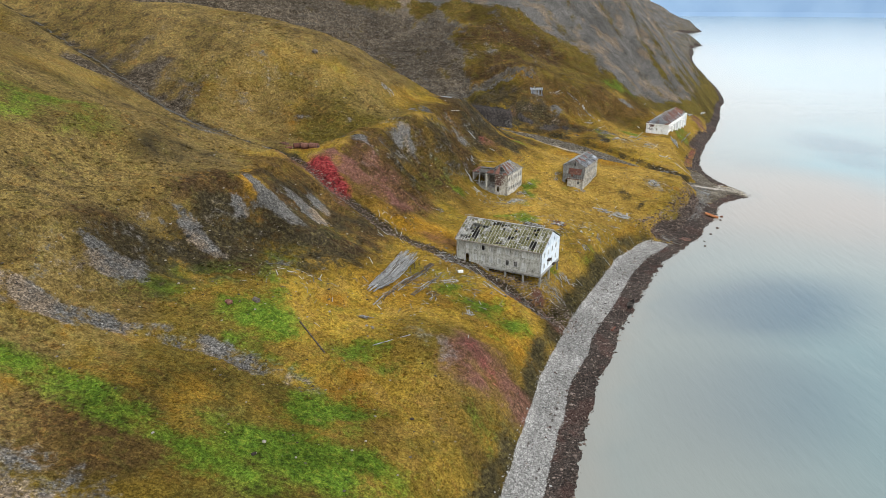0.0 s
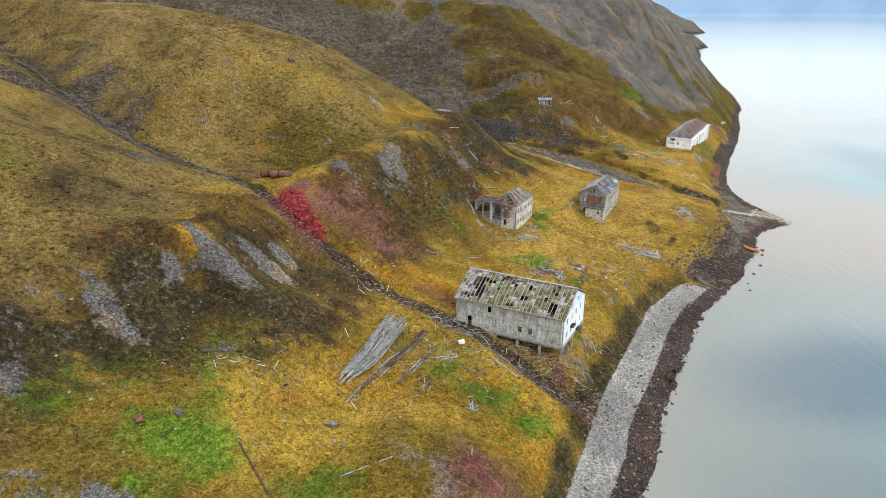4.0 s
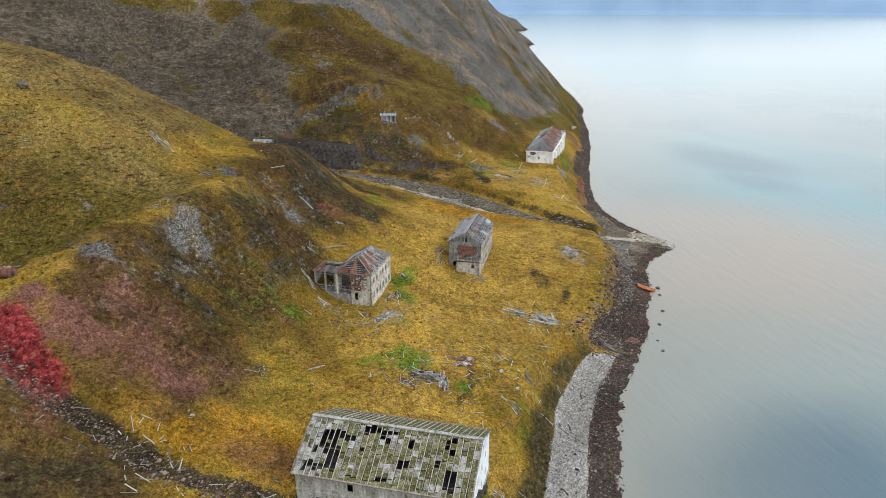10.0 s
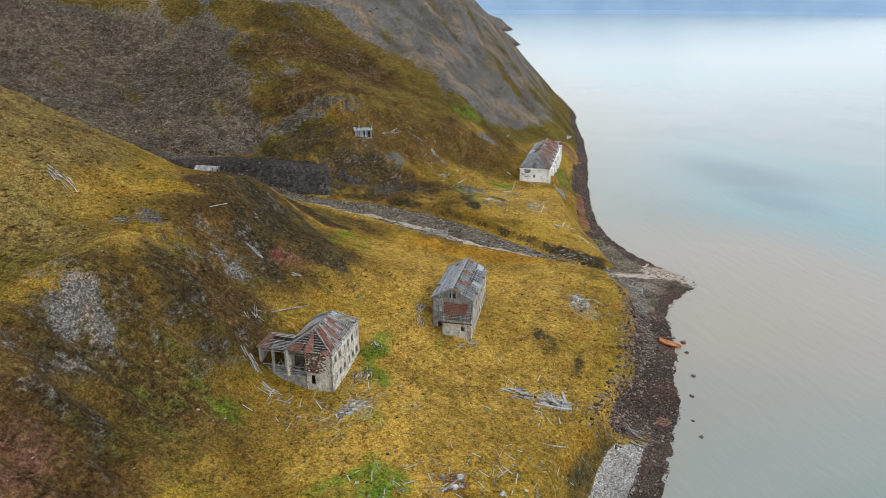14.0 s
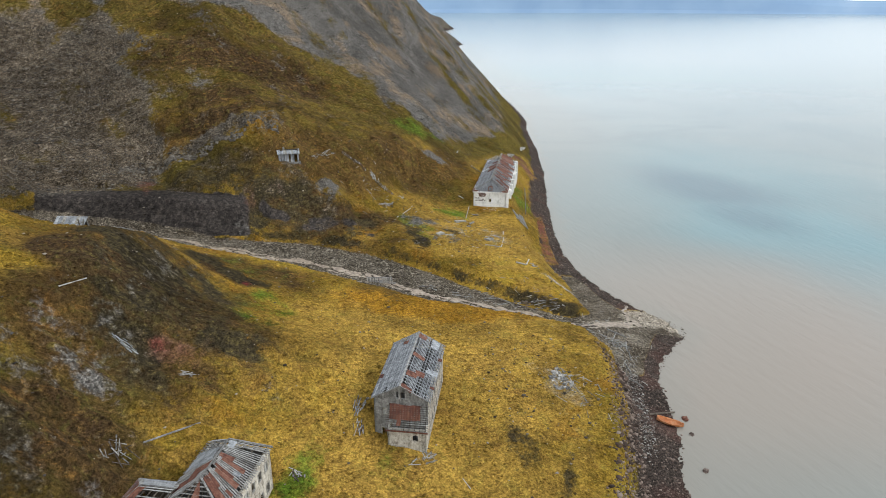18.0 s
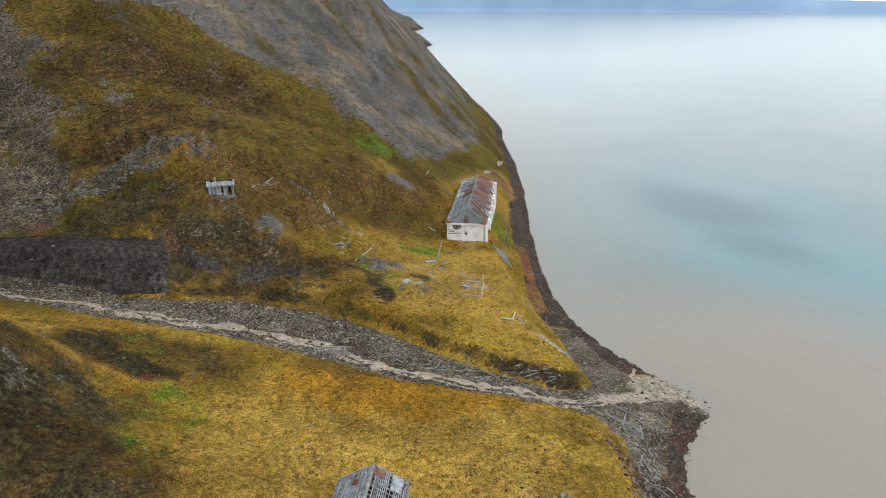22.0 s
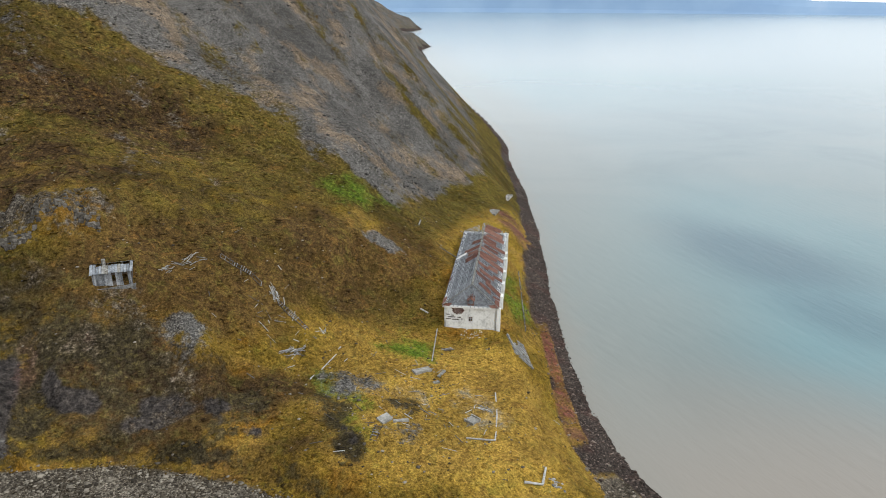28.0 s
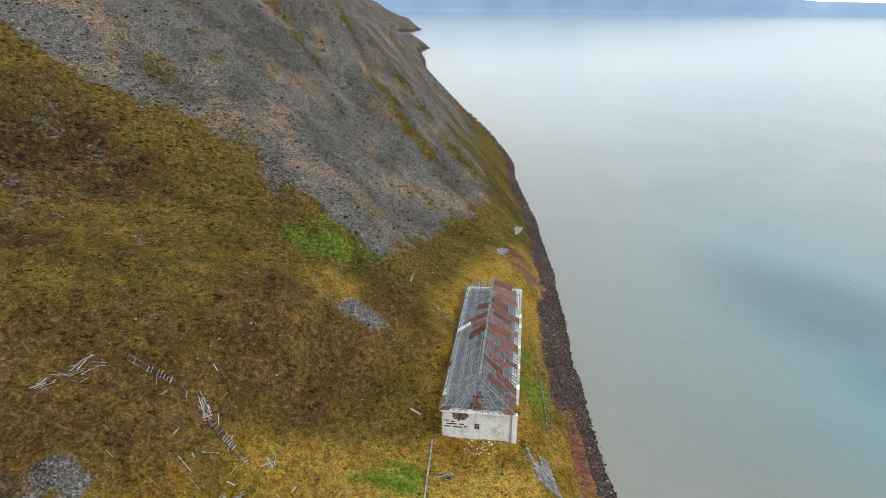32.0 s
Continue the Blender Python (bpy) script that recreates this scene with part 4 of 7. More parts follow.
green = np.maximum(green, blot(((33, 264, 4, 7, 0, .62), (30, 256, 5, 4, 0, .6))))
red = np.maximum(red, .75 * smooth(.45, .6, along) * smooth(1.15, 1.0, along) * smooth(296, 306, GY) * smooth(352, 335, GY))
# break the solid patches up
patch = .62 + 1.3 * fbm(GX, GY, 5, 4, 141)
green, red, scree = green * np.clip(patch + .16, .35, 1), red * np.clip(patch + .12, .4, 1), np.where(GY < 330, scree * np.clip(patch + .08, .3, 1), scree)
pale = np.maximum(pale * .8, (.08 + 1.1 * fbm(GX, GY * .2, 1.6, 3, 521)) * stripe(((29.2, 325, 0), (31, 317, 0), (33, 311, 0)), 1.3))
# weathered grass of the hills, dark brown slopes, the beach bank's soil with its shadow painted in, and pale spalls on
# the layered face
fall = fbm(GX * .28 + 40, GY, 7, 3, 301)
dry = np.clip(hill * (.72 + 1.1 * fbm(GX, GY, 24, 4, 501)), 0, 1)
dry = np.maximum(dry, smooth(-4, -24, GX + 10 * ragged) * smooth(206, 222, GY + .25 * GX) * smooth(330, 315, GY) * (.66 + .9 * fbm(GX, GY, 18, 4, 503)))
umber = blot(((-14, 189, 13, 13, 30, 1.0), (-6, 205, 10, 15, 35, .74), (3, 220, 9, 13, 35, .6), (8, 242, 12, 11, 30, .66), (14, 256, 13, 11, -30, .72), (17, 240, 13, 10, 0, .72), (24, 248, 9, 8, 0, .66), (-14, 181, 9, 7, 0, .8),
              (-44, 120, 14, 10, 35, 1.0), (-36, 130, 14, 9, 35, 1.0), (-26, 138, 9, 9, 35, .95), (-48, 130, 9, 8, 35, .9), (-34, 148, 9, 8, 30, .9), (-56, 112, 9, 9, 20, .9), (-22, 151, 10, 8, 20, .9), (-46, 112, 9, 7, 30, .9), (44, 320, 9, 6, 0, .72), (52, 314, 9, 5, -10, .7), (24, 330, 18, 5, 0, .6), (46, 308.5, 12, 3, -14, 1.0), (64, 311, 14, 9, 0, .56), (30, 284, 14, 6, -22, .64), (40, 330, 14, 8, 0, .5), (60, 350, 30, 10, 0, .42), (30, 358, 26, 12, 0, .8), (45, 385, 26, 16, 0, .72), (20, 384, 20, 16, 0, .6), (16, 262, 9, 6, -30, .9), (24, 276, 8, 4, -20, .85), (6, 252, 9, 8, 0, .8)))
umber = np.clip(umber * (.80 + 1.5 * fall), 0, 1)
green = np.maximum(green * (1 - .6 * umber * smooth(-12, -20, GX) * smooth(165, 155, GY)), .5 * np.clip(2.6 * fbm(GX * .3 + 11, GY, 8, 3, 505), 0, 1) * blot(((-4, 197, 8, 9, 30, 1), (2, 210, 6, 8, 30, 1), (-26, 148, 7, 6, 30, 1), (-19, 152, 7, 5, 10, 1), (-30, 128, 7, 4, 30, 1), (20, 268, 10, 6, -30, .8))))
bank = smooth(.97, 1.05, along + .16 * ragged) * smooth(1.62, 1.25, along + .35 * ragged) * smooth(205, 196, GY) * (.72 + .8 * fbm(GX, GY, 6, 3, 507))
fleck = np.clip(np.maximum(warm, blot(((-38, 126, 14, 9, 35, .34), (-30, 138, 10, 8, 35, .3), (-46, 116, 10, 8, 35, .3)))) * (.62 + 1.6 * fbm(GX, GY, 15, 3, 509)), 0, 1)
scree = np.maximum(scree, .92 * blot(((-38, 141, 6.5, 2.6, -22, 1), (-32, 148, 5, 2.2, -18, 1), (-30, 155, 3.4, 2.2, -35, 1), (-48.5, 122, 5.5, 1.8, -35, 1), (-43, 134, 3, 1.4, -35, .8)), .6 * GX + .4 * WX, .6 * GY + .4 * WY))
scree = np.maximum(scree, blot(((-103, 214, 16, 6, 38, .95), (-88, 203, 10, 4, 38, .9), (-80, 214, 7, 3, 60, .62), (-66, 176, 6, 3, 20, .6))))
footing = blot(((26, 331, 20, 5, -3, 1), (40, 326, 10, 6, 0, 1), (50, 316, 8, 4, 0, .9)))
warm = np.maximum(warm, np.clip(1.4 * np.maximum(footing, smooth(-60, -74, GX) * smooth(320, 300, GY)), 0, 1))
scree = np.maximum(scree, .44 * footing * (.7 + 1.6 * fbm(GX, GY, 5, 4, 525)))
dark = np.maximum(dark, .95 * smooth(2.0, .9, GULLY_D) * smooth(38, 41, GZ))
sand = blot(((119, 266, 4, 5, 0, 1.0), (125, 262, 4, 5, 0, 1.0), (114, 263.6, 5, 1.6, 0, .9), (106, 264.3, 6, .9, 0, .8), (99, 265, 5, .7, -10, .6), (110, 257.5, 3, 3, 40, .45)), .7 * GX + .3 * WX, .7 * GY + .3 * WY)
wrack = wrack * (1 - np.clip(1.3 * sand, 0, 1))
pale = np.maximum(pale, blot(((31.6, 311.5, .8, 3.5, 15, .40), (29.8, 312, .4, 3, 15, .34), (33.4, 311, .5, 3, 15, .36)), .5 * (GX + WX), .5 * (GY + WY)))
band = .7 * np.exp(-((along + .05 * ragged - .64) / .022) ** 2) + .45 * np.exp(-((along + .05 * ragged - .83) / .03) ** 2)
wrack = np.maximum(wrack, np.clip(band * (.8 + 1.4 * fbm(GX, GY, 5, 3, 511)), 0, .8) * smooth(203, 196, GY))
wrack = wrack * (1 - .9 * np.clip(1.4 * red, 0, 1) * smooth(292, 300, GY))
tundra = sheet("ground", grid_x, grid_y, GZ, GROUND)
tagged(tundra, "autumn tundra hillside with ochre grass, scree, red slag and shingle beach", "ground", kind="structure")
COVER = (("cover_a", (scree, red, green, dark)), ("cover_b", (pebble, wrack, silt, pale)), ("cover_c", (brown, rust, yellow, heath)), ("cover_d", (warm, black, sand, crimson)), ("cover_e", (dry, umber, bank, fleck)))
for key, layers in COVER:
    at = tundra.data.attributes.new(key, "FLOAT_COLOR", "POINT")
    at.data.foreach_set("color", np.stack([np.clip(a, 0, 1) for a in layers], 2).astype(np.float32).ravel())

sea_x, sea_y = spread(0, 420, 6, -700, 5100, 1.12), spread(40, 560, 6, -900, 5100, 1.12)
SX, SY = np.meshgrid(sea_x, sea_y)
drift = 40 * fbm(SX, SY, 90, 4, 71)
SHX = np.interp(SY, shore_line[:, 1], shore_line[:, 0])
out = np.hypot((SX - 122) / 1.15, (SY - 255) * np.where(SY > 255, 1.15, .95)) + .9 * drift
plume = .95 * smooth(92, 12, out)
shallow = np.maximum(smooth(12, 0, SX - SHX + .2 * drift) * .8, .46 * smooth(70, 10, SX - SHX + .9 * drift))
# ovals of darker, bluer water at set places
dark_water = blot(((88, 160, 26, 15, 25, 1.0), (64, 114, 22, 14, 30, .6), (219, 362, 19, 30, 4, .66), (206, 322, 12, 18, 0, .5), (150, 110, 50, 30, 0, .4)), SX + .5 * drift, SY + .5 * drift)
teal = blot(((206, 300, 36, 60, -10, .75), (240, 250, 50, 40, 20, .6), (225, 360, 60, 60, 20, .5), (110, 120, 40, 40, 0, .3), (420, 760, 160, 120, 0, .4)), SX + drift, SY + drift)
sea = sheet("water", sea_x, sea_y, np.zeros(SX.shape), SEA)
at = sea.data.attributes.new("cover_a", "FLOAT_COLOR", "POINT")
at.data.foreach_set("color", np.stack([np.clip(a, 0, 1) for a in (plume, shallow, dark_water, teal)], 2).astype(np.float32).ravel())
tagged(sea, "calm milky fjord water with silt-brown and blue-green patches", "sea", kind="structure")

# the far side of the fjord, low, its haze painted into the blue
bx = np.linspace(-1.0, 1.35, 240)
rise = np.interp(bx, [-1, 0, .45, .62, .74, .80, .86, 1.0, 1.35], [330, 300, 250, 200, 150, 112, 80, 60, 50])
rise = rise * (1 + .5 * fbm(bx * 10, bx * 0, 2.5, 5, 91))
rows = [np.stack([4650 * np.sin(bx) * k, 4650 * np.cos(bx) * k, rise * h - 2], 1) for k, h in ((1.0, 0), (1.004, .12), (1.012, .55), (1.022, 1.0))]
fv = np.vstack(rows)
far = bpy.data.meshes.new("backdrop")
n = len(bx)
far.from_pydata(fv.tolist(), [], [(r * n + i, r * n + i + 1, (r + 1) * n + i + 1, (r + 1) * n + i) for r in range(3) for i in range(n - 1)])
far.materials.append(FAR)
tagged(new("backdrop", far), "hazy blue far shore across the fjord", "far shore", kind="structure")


# ---- building kit ----
class Shape:
    """A mesh in the making, in the frame of its thing."""

    def __init__(self):
        self.v, self.f = [], []

    def hexa(self, c):
        n = len(self.v)
        self.v += [tuple(p) for p in c]
        self.f += [tuple(n + i for i in q) for q in ((3, 2, 1, 0), (4, 5, 6, 7), (0, 1, 5, 4), (1, 2, 6, 5), (2, 3, 7, 6), (3, 0, 4, 7))]
        return self

    def block(self, x0, x1, y0, y1, z0, z1):
        return self.hexa([(x0, y0, z0), (x1, y0, z0), (x1, y1, z0), (x0, y1, z0), (x0, y0, z1), (x1, y0, z1), (x1, y1, z1), (x0, y1, z1)])

    def beam(self, p, q, w, h, taper=1.0):
        p, q = Vector(p), Vector(q)
        d = (q - p).normalized()
        s = d.cross(Vector((0, 0, 1)))
        s = s.normalized() if s.length > 1e-4 else Vector((1, 0, 0))
        u = s.cross(d)
        a, b, c, e = s * w / 2, u * h / 2, s * w / 2 * taper, u * h / 2 * taper
        return self.hexa([p - a - b, p + a - b, q + c - e, q - c - e, p - a + b, p + a + b, q + c + e, q - c + e])

    def slab(self, quad, t):
        quad = [Vector(p) for p in quad]
        n = (quad[1] - quad[0]).cross(quad[3] - quad[0])
        if n.length < 1e-6:
            n = (quad[2] - quad[1]).cross(quad[0] - quad[1])
        n = n.normalized() * t
        return self.hexa([p - n for p in quad] + quad)

    def tube(self, p, q, r, n=10, r2=None):
        p, q = Vector(p), Vector(q)
        d = (q - p).normalized()
        s = d.cross(Vector((.3, .2, 1))).normalized()
        u = s.cross(d)
        k = len(self.v)
        for c, rr in ((p, r), (q, r if r2 is None else r2)):
            self.v += [tuple(c + (s * math.cos(2 * math.pi * i / n) + u * math.sin(2 * math.pi * i / n)) * rr) for i in range(n)]
        self.f += [(k + i, k + n + i, k + n + (i + 1) % n, k + (i + 1) % n) for i in range(n)]
        self.f += [tuple(k + i for i in range(n)), tuple(k + n + i for i in reversed(range(n)))]
        return self

    def wall(self, p, q, z0, z1, t, holes=()):
        """An upright wall from p to q, its face on the right of that way, t thick inwards, with holes (u0, u1, z0, z1) in metres."""
        p, q = Vector((*p[:2], 0)), Vector((*q[:2], 0))
        d = (q - p)
        length = d.length
        d.normalize()
        n = Vector((-d.y, d.x, 0)) * t
        us = sorted({0, length, *[h[0] for h in holes], *[h[1] for h in holes]})
        zs = sorted({z0, z1, *[h[2] for h in holes], *[h[3] for h in holes]})
        for u0, u1 in zip(us, us[1:]):
            run = None
            for z in list(zip(zs, zs[1:])) + [None]:
                solid = z is not None and not any(h[0] <= (u0 + u1) / 2 <= h[1] and h[2] <= (z[0] + z[1]) / 2 <= h[3] for h in holes)
                if solid:
                    run = (run[0] if run else z[0], z[1])
                elif run:
                    a, b = p + d * u0, p + d * u1
                    self.hexa([(*(c.xy), k) for k in run for c in (a, b, b + n, a + n)])
                    run = None
        return self

    def mesh(self, name, material, soft=False):
        me = bpy.data.meshes.new(name)
        me.from_pydata(self.v, [], self.f)
        me.materials.append(material)
        if soft:
            me.polygons.foreach_set("use_smooth", [True] * len(me.polygons))
        return me


def part(name, shape, material, parent, label="", soft=False):
    ob = new(name, shape.mesh(name, material, soft) if isinstance(shape, Shape) else shape)
    ob.parent = parent
    return tagged(ob, label)


def thing(name, m, label, category, group="", kind=""):
    ob = new(name)
    ob.empty_display_size = .3
    ob.matrix_basis = m
    return tagged(ob, label, category, group, kind)


def solid(name, shape, material, m, label, category, group="", kind="", soft=False):
    ob = new(name, shape.mesh(name, material, soft) if isinstance(shape, Shape) else shape)
    ob.matrix_basis = m
    return tagged(ob, label, category, group, kind)


def lerp4(quad, u, v):
    a, b, c, d = (Vector(p) for p in quad)
    return (a * (1 - u) + b * u) * (1 - v) + (d * (1 - u) + c * u) * v


def inside(holes, u, v):
    return any(((u - a) / ru) ** 2 + ((v - b) / rv) ** 2 < 1 for a, b, ru, rv in holes)


def roof_bars(parent, quad, name, n, w, h, material, along, lift=0.0, gaps=(), rng=None, loss=0.0, start=0.0, end=1.0):
    """Rafters (down the slope) or laths (along the eave) over a roof face; quad: eave left, eave right, ridge right, ridge left."""
    up = (Vector(quad[1]) - Vector(quad[0])).cross(Vector(quad[3]) - Vector(quad[0]))
    if up.length < 1e-5:
        up = (Vector(quad[2]) - Vector(quad[1])).cross(Vector(quad[0]) - Vector(quad[1]))
    up = up.normalized() * lift
    rng = rng or random.Random(3)
    for i in range(n):
        k = start + (end - start) * (i + .5) / n
        if rng.random() < loss:
            continue
        a0, a1 = 0.0, 1.0
        if rng.random() < .3:
            a0 = rng.uniform(0, .12)
        if rng.random() < .3:
            a1 = 1 - rng.uniform(0, .12)
        j = rng.uniform(-.004, .004)
        p, q = (lerp4(quad, a0, k + j), lerp4(quad, a1, k - j)) if along else (lerp4(quad, k + j, a0), lerp4(quad, k - j, a1))
        if (q - p).length < .3:
            continue
        part(name, Shape().beam(p + up, q + up, w, h), material, parent)


def roof_sheets(parent, quad, spots, lift, rng, label="rusted corrugated sheet", material=None, name="roof_sheet"):
    """Ribbed metal sheets left on a roof: (u0, u1, v0, v1)."""
    for u0, u1, v0, v1 in spots:
        s = Shape()
        n = max(4, int((lerp4(quad, u1, v0) - lerp4(quad, u0, v0)).length / .2))
        up = (Vector(quad[1]) - Vector(quad[0])).cross(Vector(quad[2]) - Vector(quad[0])).normalized()
        sk = rng.uniform(-.012, .012)
        e0, e1 = v0, v1
        for i in range(n + 1):
            a = u0 + (u1 - u0) * i / n
            if i % 4 == 0:
                e0, e1 = v0 + rng.uniform(-.015, .015), v1 + rng.uniform(-.05, .01)
            o = up * (lift + (.035 if i % 2 else 0))
            lo, hi = lerp4(quad, a + sk, max(0, e0)) + o, lerp4(quad, a - sk, min(1, e1)) + o
            s.v += [tuple(lo), tuple(hi), tuple(lo - up * .02), tuple(hi - up * .02)]
            if i:
                k = 4 * i
                s.f += [(k - 4, k, k + 1, k - 3), (k - 2, k - 1, k + 3, k + 2), (k - 4, k - 2, k + 2, k), (k - 3, k + 1, k + 3, k - 1)]
        s.f += [(0, 1, 3, 2), (4 * n, 4 * n + 2, 4 * n + 3, 4 * n + 1)]
        part(name, s, material or RUST, parent, label)


def window(parent, p, q, u0, u1, z0, z1, fill, rng, depth=.12, frame_mat=None):
    """A frame in a wall's hole, with boards, bars or nothing in it."""
    p, q = Vector((*p[:2], 0)), Vector((*q[:2], 0))
    d = (q - p).normalized()
    n = Vector((-d.y, d.x, 0))
    at = lambda u, y, z: (p + d * u + n * y) + Vector((0, 0, z))
    s, b = Shape(), .09

    def bar(ua, ub, za, zb, ya, yb):
        s.hexa([at(ua, ya, za), at(ub, ya, za), at(ub, yb, za), at(ua, yb, za), at(ua, ya, zb), at(ub, ya, zb), at(ub, yb, zb), at(ua, yb, zb)])
    bar(u0 - .05, u0 + b, z0, z1, -.03, depth)
    bar(u1 - b, u1 + .05, z0, z1, -.03, depth)
    bar(u0 + b, u1 - b, z0 - .04, z0 + b, -.03, depth)
    bar(u0 + b, u1 - b, z1 - b, z1 + .05, -.03, depth)
    if fill in ("bars", "open"):
        m = (u0 + u1) / 2
        if fill == "bars":
            bar(m - .03, m + .03, z0 + b, z1 - b, .02, .08)
            k = z0 + (z1 - z0) * .62
            bar(u0 + b, m - .03, k - .025, k + .025, .02, .08)
            bar(m + .03, u1 - b, k - .025, k + .025, .02, .08)
    w = part("window_frame", s, frame_mat or BATTEN, parent)
    if fill == "board":
        n_b = 3
        for i in range(n_b):
            t = Shape()
            ua, ub = u0 + b + (u1 - u0 - 2 * b) * i / n_b, u0 + b + (u1 - u0 - 2 * b) * (i + 1) / n_b - .015
            y0 = .08 + rng.uniform(0, .02)
            za, zb = z0 + b, z1 - b
            t.hexa([at(ua, y0, za), at(ub, y0, za), at(ub, y0 + .03, za), at(ua, y0 + .03, za), at(ua, y0, zb), at(ub, y0, zb), at(ub, y0 + .03, zb), at(ua, y0 + .03, zb)])
            part("board", t, BOARDED, w)
    if fill == "door":
        t = Shape()
        t.hexa([at(u0 + b, .05, z0), at(u1 - b, .05, z0), at(u1 - b, .1, z0), at(u0 + b, .1, z0), at(u0 + b, .05, z1 - b), at(u1 - b, .05, z1 - b), at(u1 - b, .1, z1 - b), at(u0 + b, .1, z1 - b)])
        part("door_leaf", t, BOARDED, w, "grey boarded door leaf")
    return w


def holed_wall(parent, name, p, q, z0, z1, t, items, material, rng, label="", frame_mat=None):
    """A wall with its windows; items: (u0, u1, z0, z1, fill)."""
    w = part(name, Shape().wall(p, q, z0, z1, t, [i[:4] for i in items]), material, parent, label)
    for u0, u1, a, b, fill in items:
        window(w, p, q, u0, u1, a, b, fill, rng, frame_mat=frame_mat)
    return w


def frame_of(x, y, z, dx, dy):
    """The frame of a house: its x along (dx, dy)."""
    return pose(x, y, z, 0, 0, math.degrees(math.atan2(dy, dx)))


# ---- the long grey house on concrete legs, by the beach ----
def house_on_legs():
    rng = random.Random(11)
    L, B, H, R = 22.3, 13.4, 5.5, 3.5
    h = thing("house", frame_of(3.4, 154.6, 12.6, 19.7, -10.4), "long grey plastered house on concrete legs with a ruined roof", "house")
    part("floor_slab", Shape().block(-.1, L + .1, .0, B, -.45, 0), CONCRETE, h, "stained concrete floor slab")
    us = [2.55 + 2.13 * i for i in range(9)]
    up = [(u, u + .95, 3.55, 4.95, "open" if i == 2 else "board") for i, u in enumerate(us[:9])]
    low = [(us[0] - .1, us[0] + 1.0, .05, 2.15, "open")] + [(u, u + .95, .85, 2.25, "bars" if i in (4, 5) else "board") for i, u in enumerate(us[1:7])] + [(us[7], us[7] + 1.0, .1, 2.2, "door")]
    front = holed_wall(h, "front_wall", (0, 0), (L, 0), 0, H, .35, up + low, PLASTER, rng, "mottled grey plaster front wall", BOARDED)
    part("cornice", Shape().block(-.15, L + .15, -.28, 0, H - .28, H - .02), PLASTER, front)
    part("sill_band", Shape().block(0, L, -.07, -.003, 2.75, 2.95), PLASTER, front)
    gv = [1.6 + 2.75 * i for i in range(4)]
    gable = [(u, u + 1.0, 3.5, 4.95, "open" if i != 1 else "bars") for i, u in enumerate(gv)] + [(u, u + 1.0, .7, 2.2, "open") for u in gv]
    side = holed_wall(h, "gable_wall", (L, 0), (L, B), 0, H, .35, gable, BLUISH, rng, "pale blue-white painted gable wall", WHITE)
    holed_wall(h, "rear_wall", (L, B), (0, B), 0, H, .35, [(u, u + .95, k, k + 1.4, "bars") for u in us for k in (.85, 3.5)], PLASTER, rng)
    holed_wall(h, "gable_wall", (0, B), (0, 0), 0, H, .35, [(2.5, 3.5, 3.5, 4.9, "board"), (9.5, 10.5, 3.5, 4.9, "board")], PLASTER, rng)
    # gable tops: planked triangles with two attic windows
    for x, mat, wall in ((L - .35, BLUISH, side), (0, PLASTER, None)):
        n = 16
        s = Shape()
        for i in range(n):
            y0, y1 = B * i / n, B * (i + 1) / n
            t0, t1 = (min(y, B - y) / (B / 2) * R for y in (y0, y1))
            if t0 + t1 < .2:
                continue
            hole = i in (5, 10)
            lows = [(0, .45)] if hole else [(0, None)]
            if hole:
                s.block(x, x + .35, y0, y1, H, H + .5)
                s.hexa([(x, y0, H + 1.5), (x + .35, y0, H + 1.5), (x + .35, y1, H + 1.5), (x, y1, H + 1.5), (x, y0, H + t0), (x + .35, y0, H + t0), (x + .35, y1, H + t1), (x, y1, H + t1)])
            else:
                s.hexa([(x, y0, H), (x + .35, y0, H), (x + .35, y1, H), (x, y1, H), (x, y0, H + t0), (x + .35, y0, H + t0), (x + .35, y1, H + t1), (x, y1, H + t1)])
        part("gable", s, mat, h)
    # floor and inner wall carry the unlit rooms' darkness in their colour
    part("attic_floor", Shape().block(.35, L - .35, .35, B - .35, H - .5, H - .35), DARK, h, "attic floor coloured near-black for the gloom under the roof")
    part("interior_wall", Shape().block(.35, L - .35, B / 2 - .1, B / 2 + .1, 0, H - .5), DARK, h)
    faces = ([(-.25, -.45, H + .02), (L + .25, -.45, H + .02), (L + .25, B / 2, H + R + .25), (-.25, B / 2, H + R + .25)],
             [(L + .25, B + .45, H + .02), (-.25, B + .45, H + .02), (-.25, B / 2, H + R + .25), (L + .25, B / 2, H + R + .25)])
    holes = ((.17, .72, .06, .10), (.10, .5, .05, .09), (.19, .48, .06, .12), (.11, .2, .09, .06), (.22, .22, .05, .07), (.26, .74, .03, .1), (.38, .9, .05, .06), (.46, .88, .06, .05),
             (.62, .72, .03, .07), (.60, .4, .025, .10), (.85, .90, .08, .05), (.83, .76, .04, .05), (.87, .28, .04, .18), (.50, .12, .02, .05), (.34, .56, .03, .04))
    white = ((.05, .5, .12, .6), (.28, .55, .05, .5), (.50, .78, .06, .12), (.67, .45, .05, .14), (.90, .45, .05, .3), (.55, .2, .05, .1), (.40, .9, .3, .06), (.8, .15, .12, .1))
    bays = 30
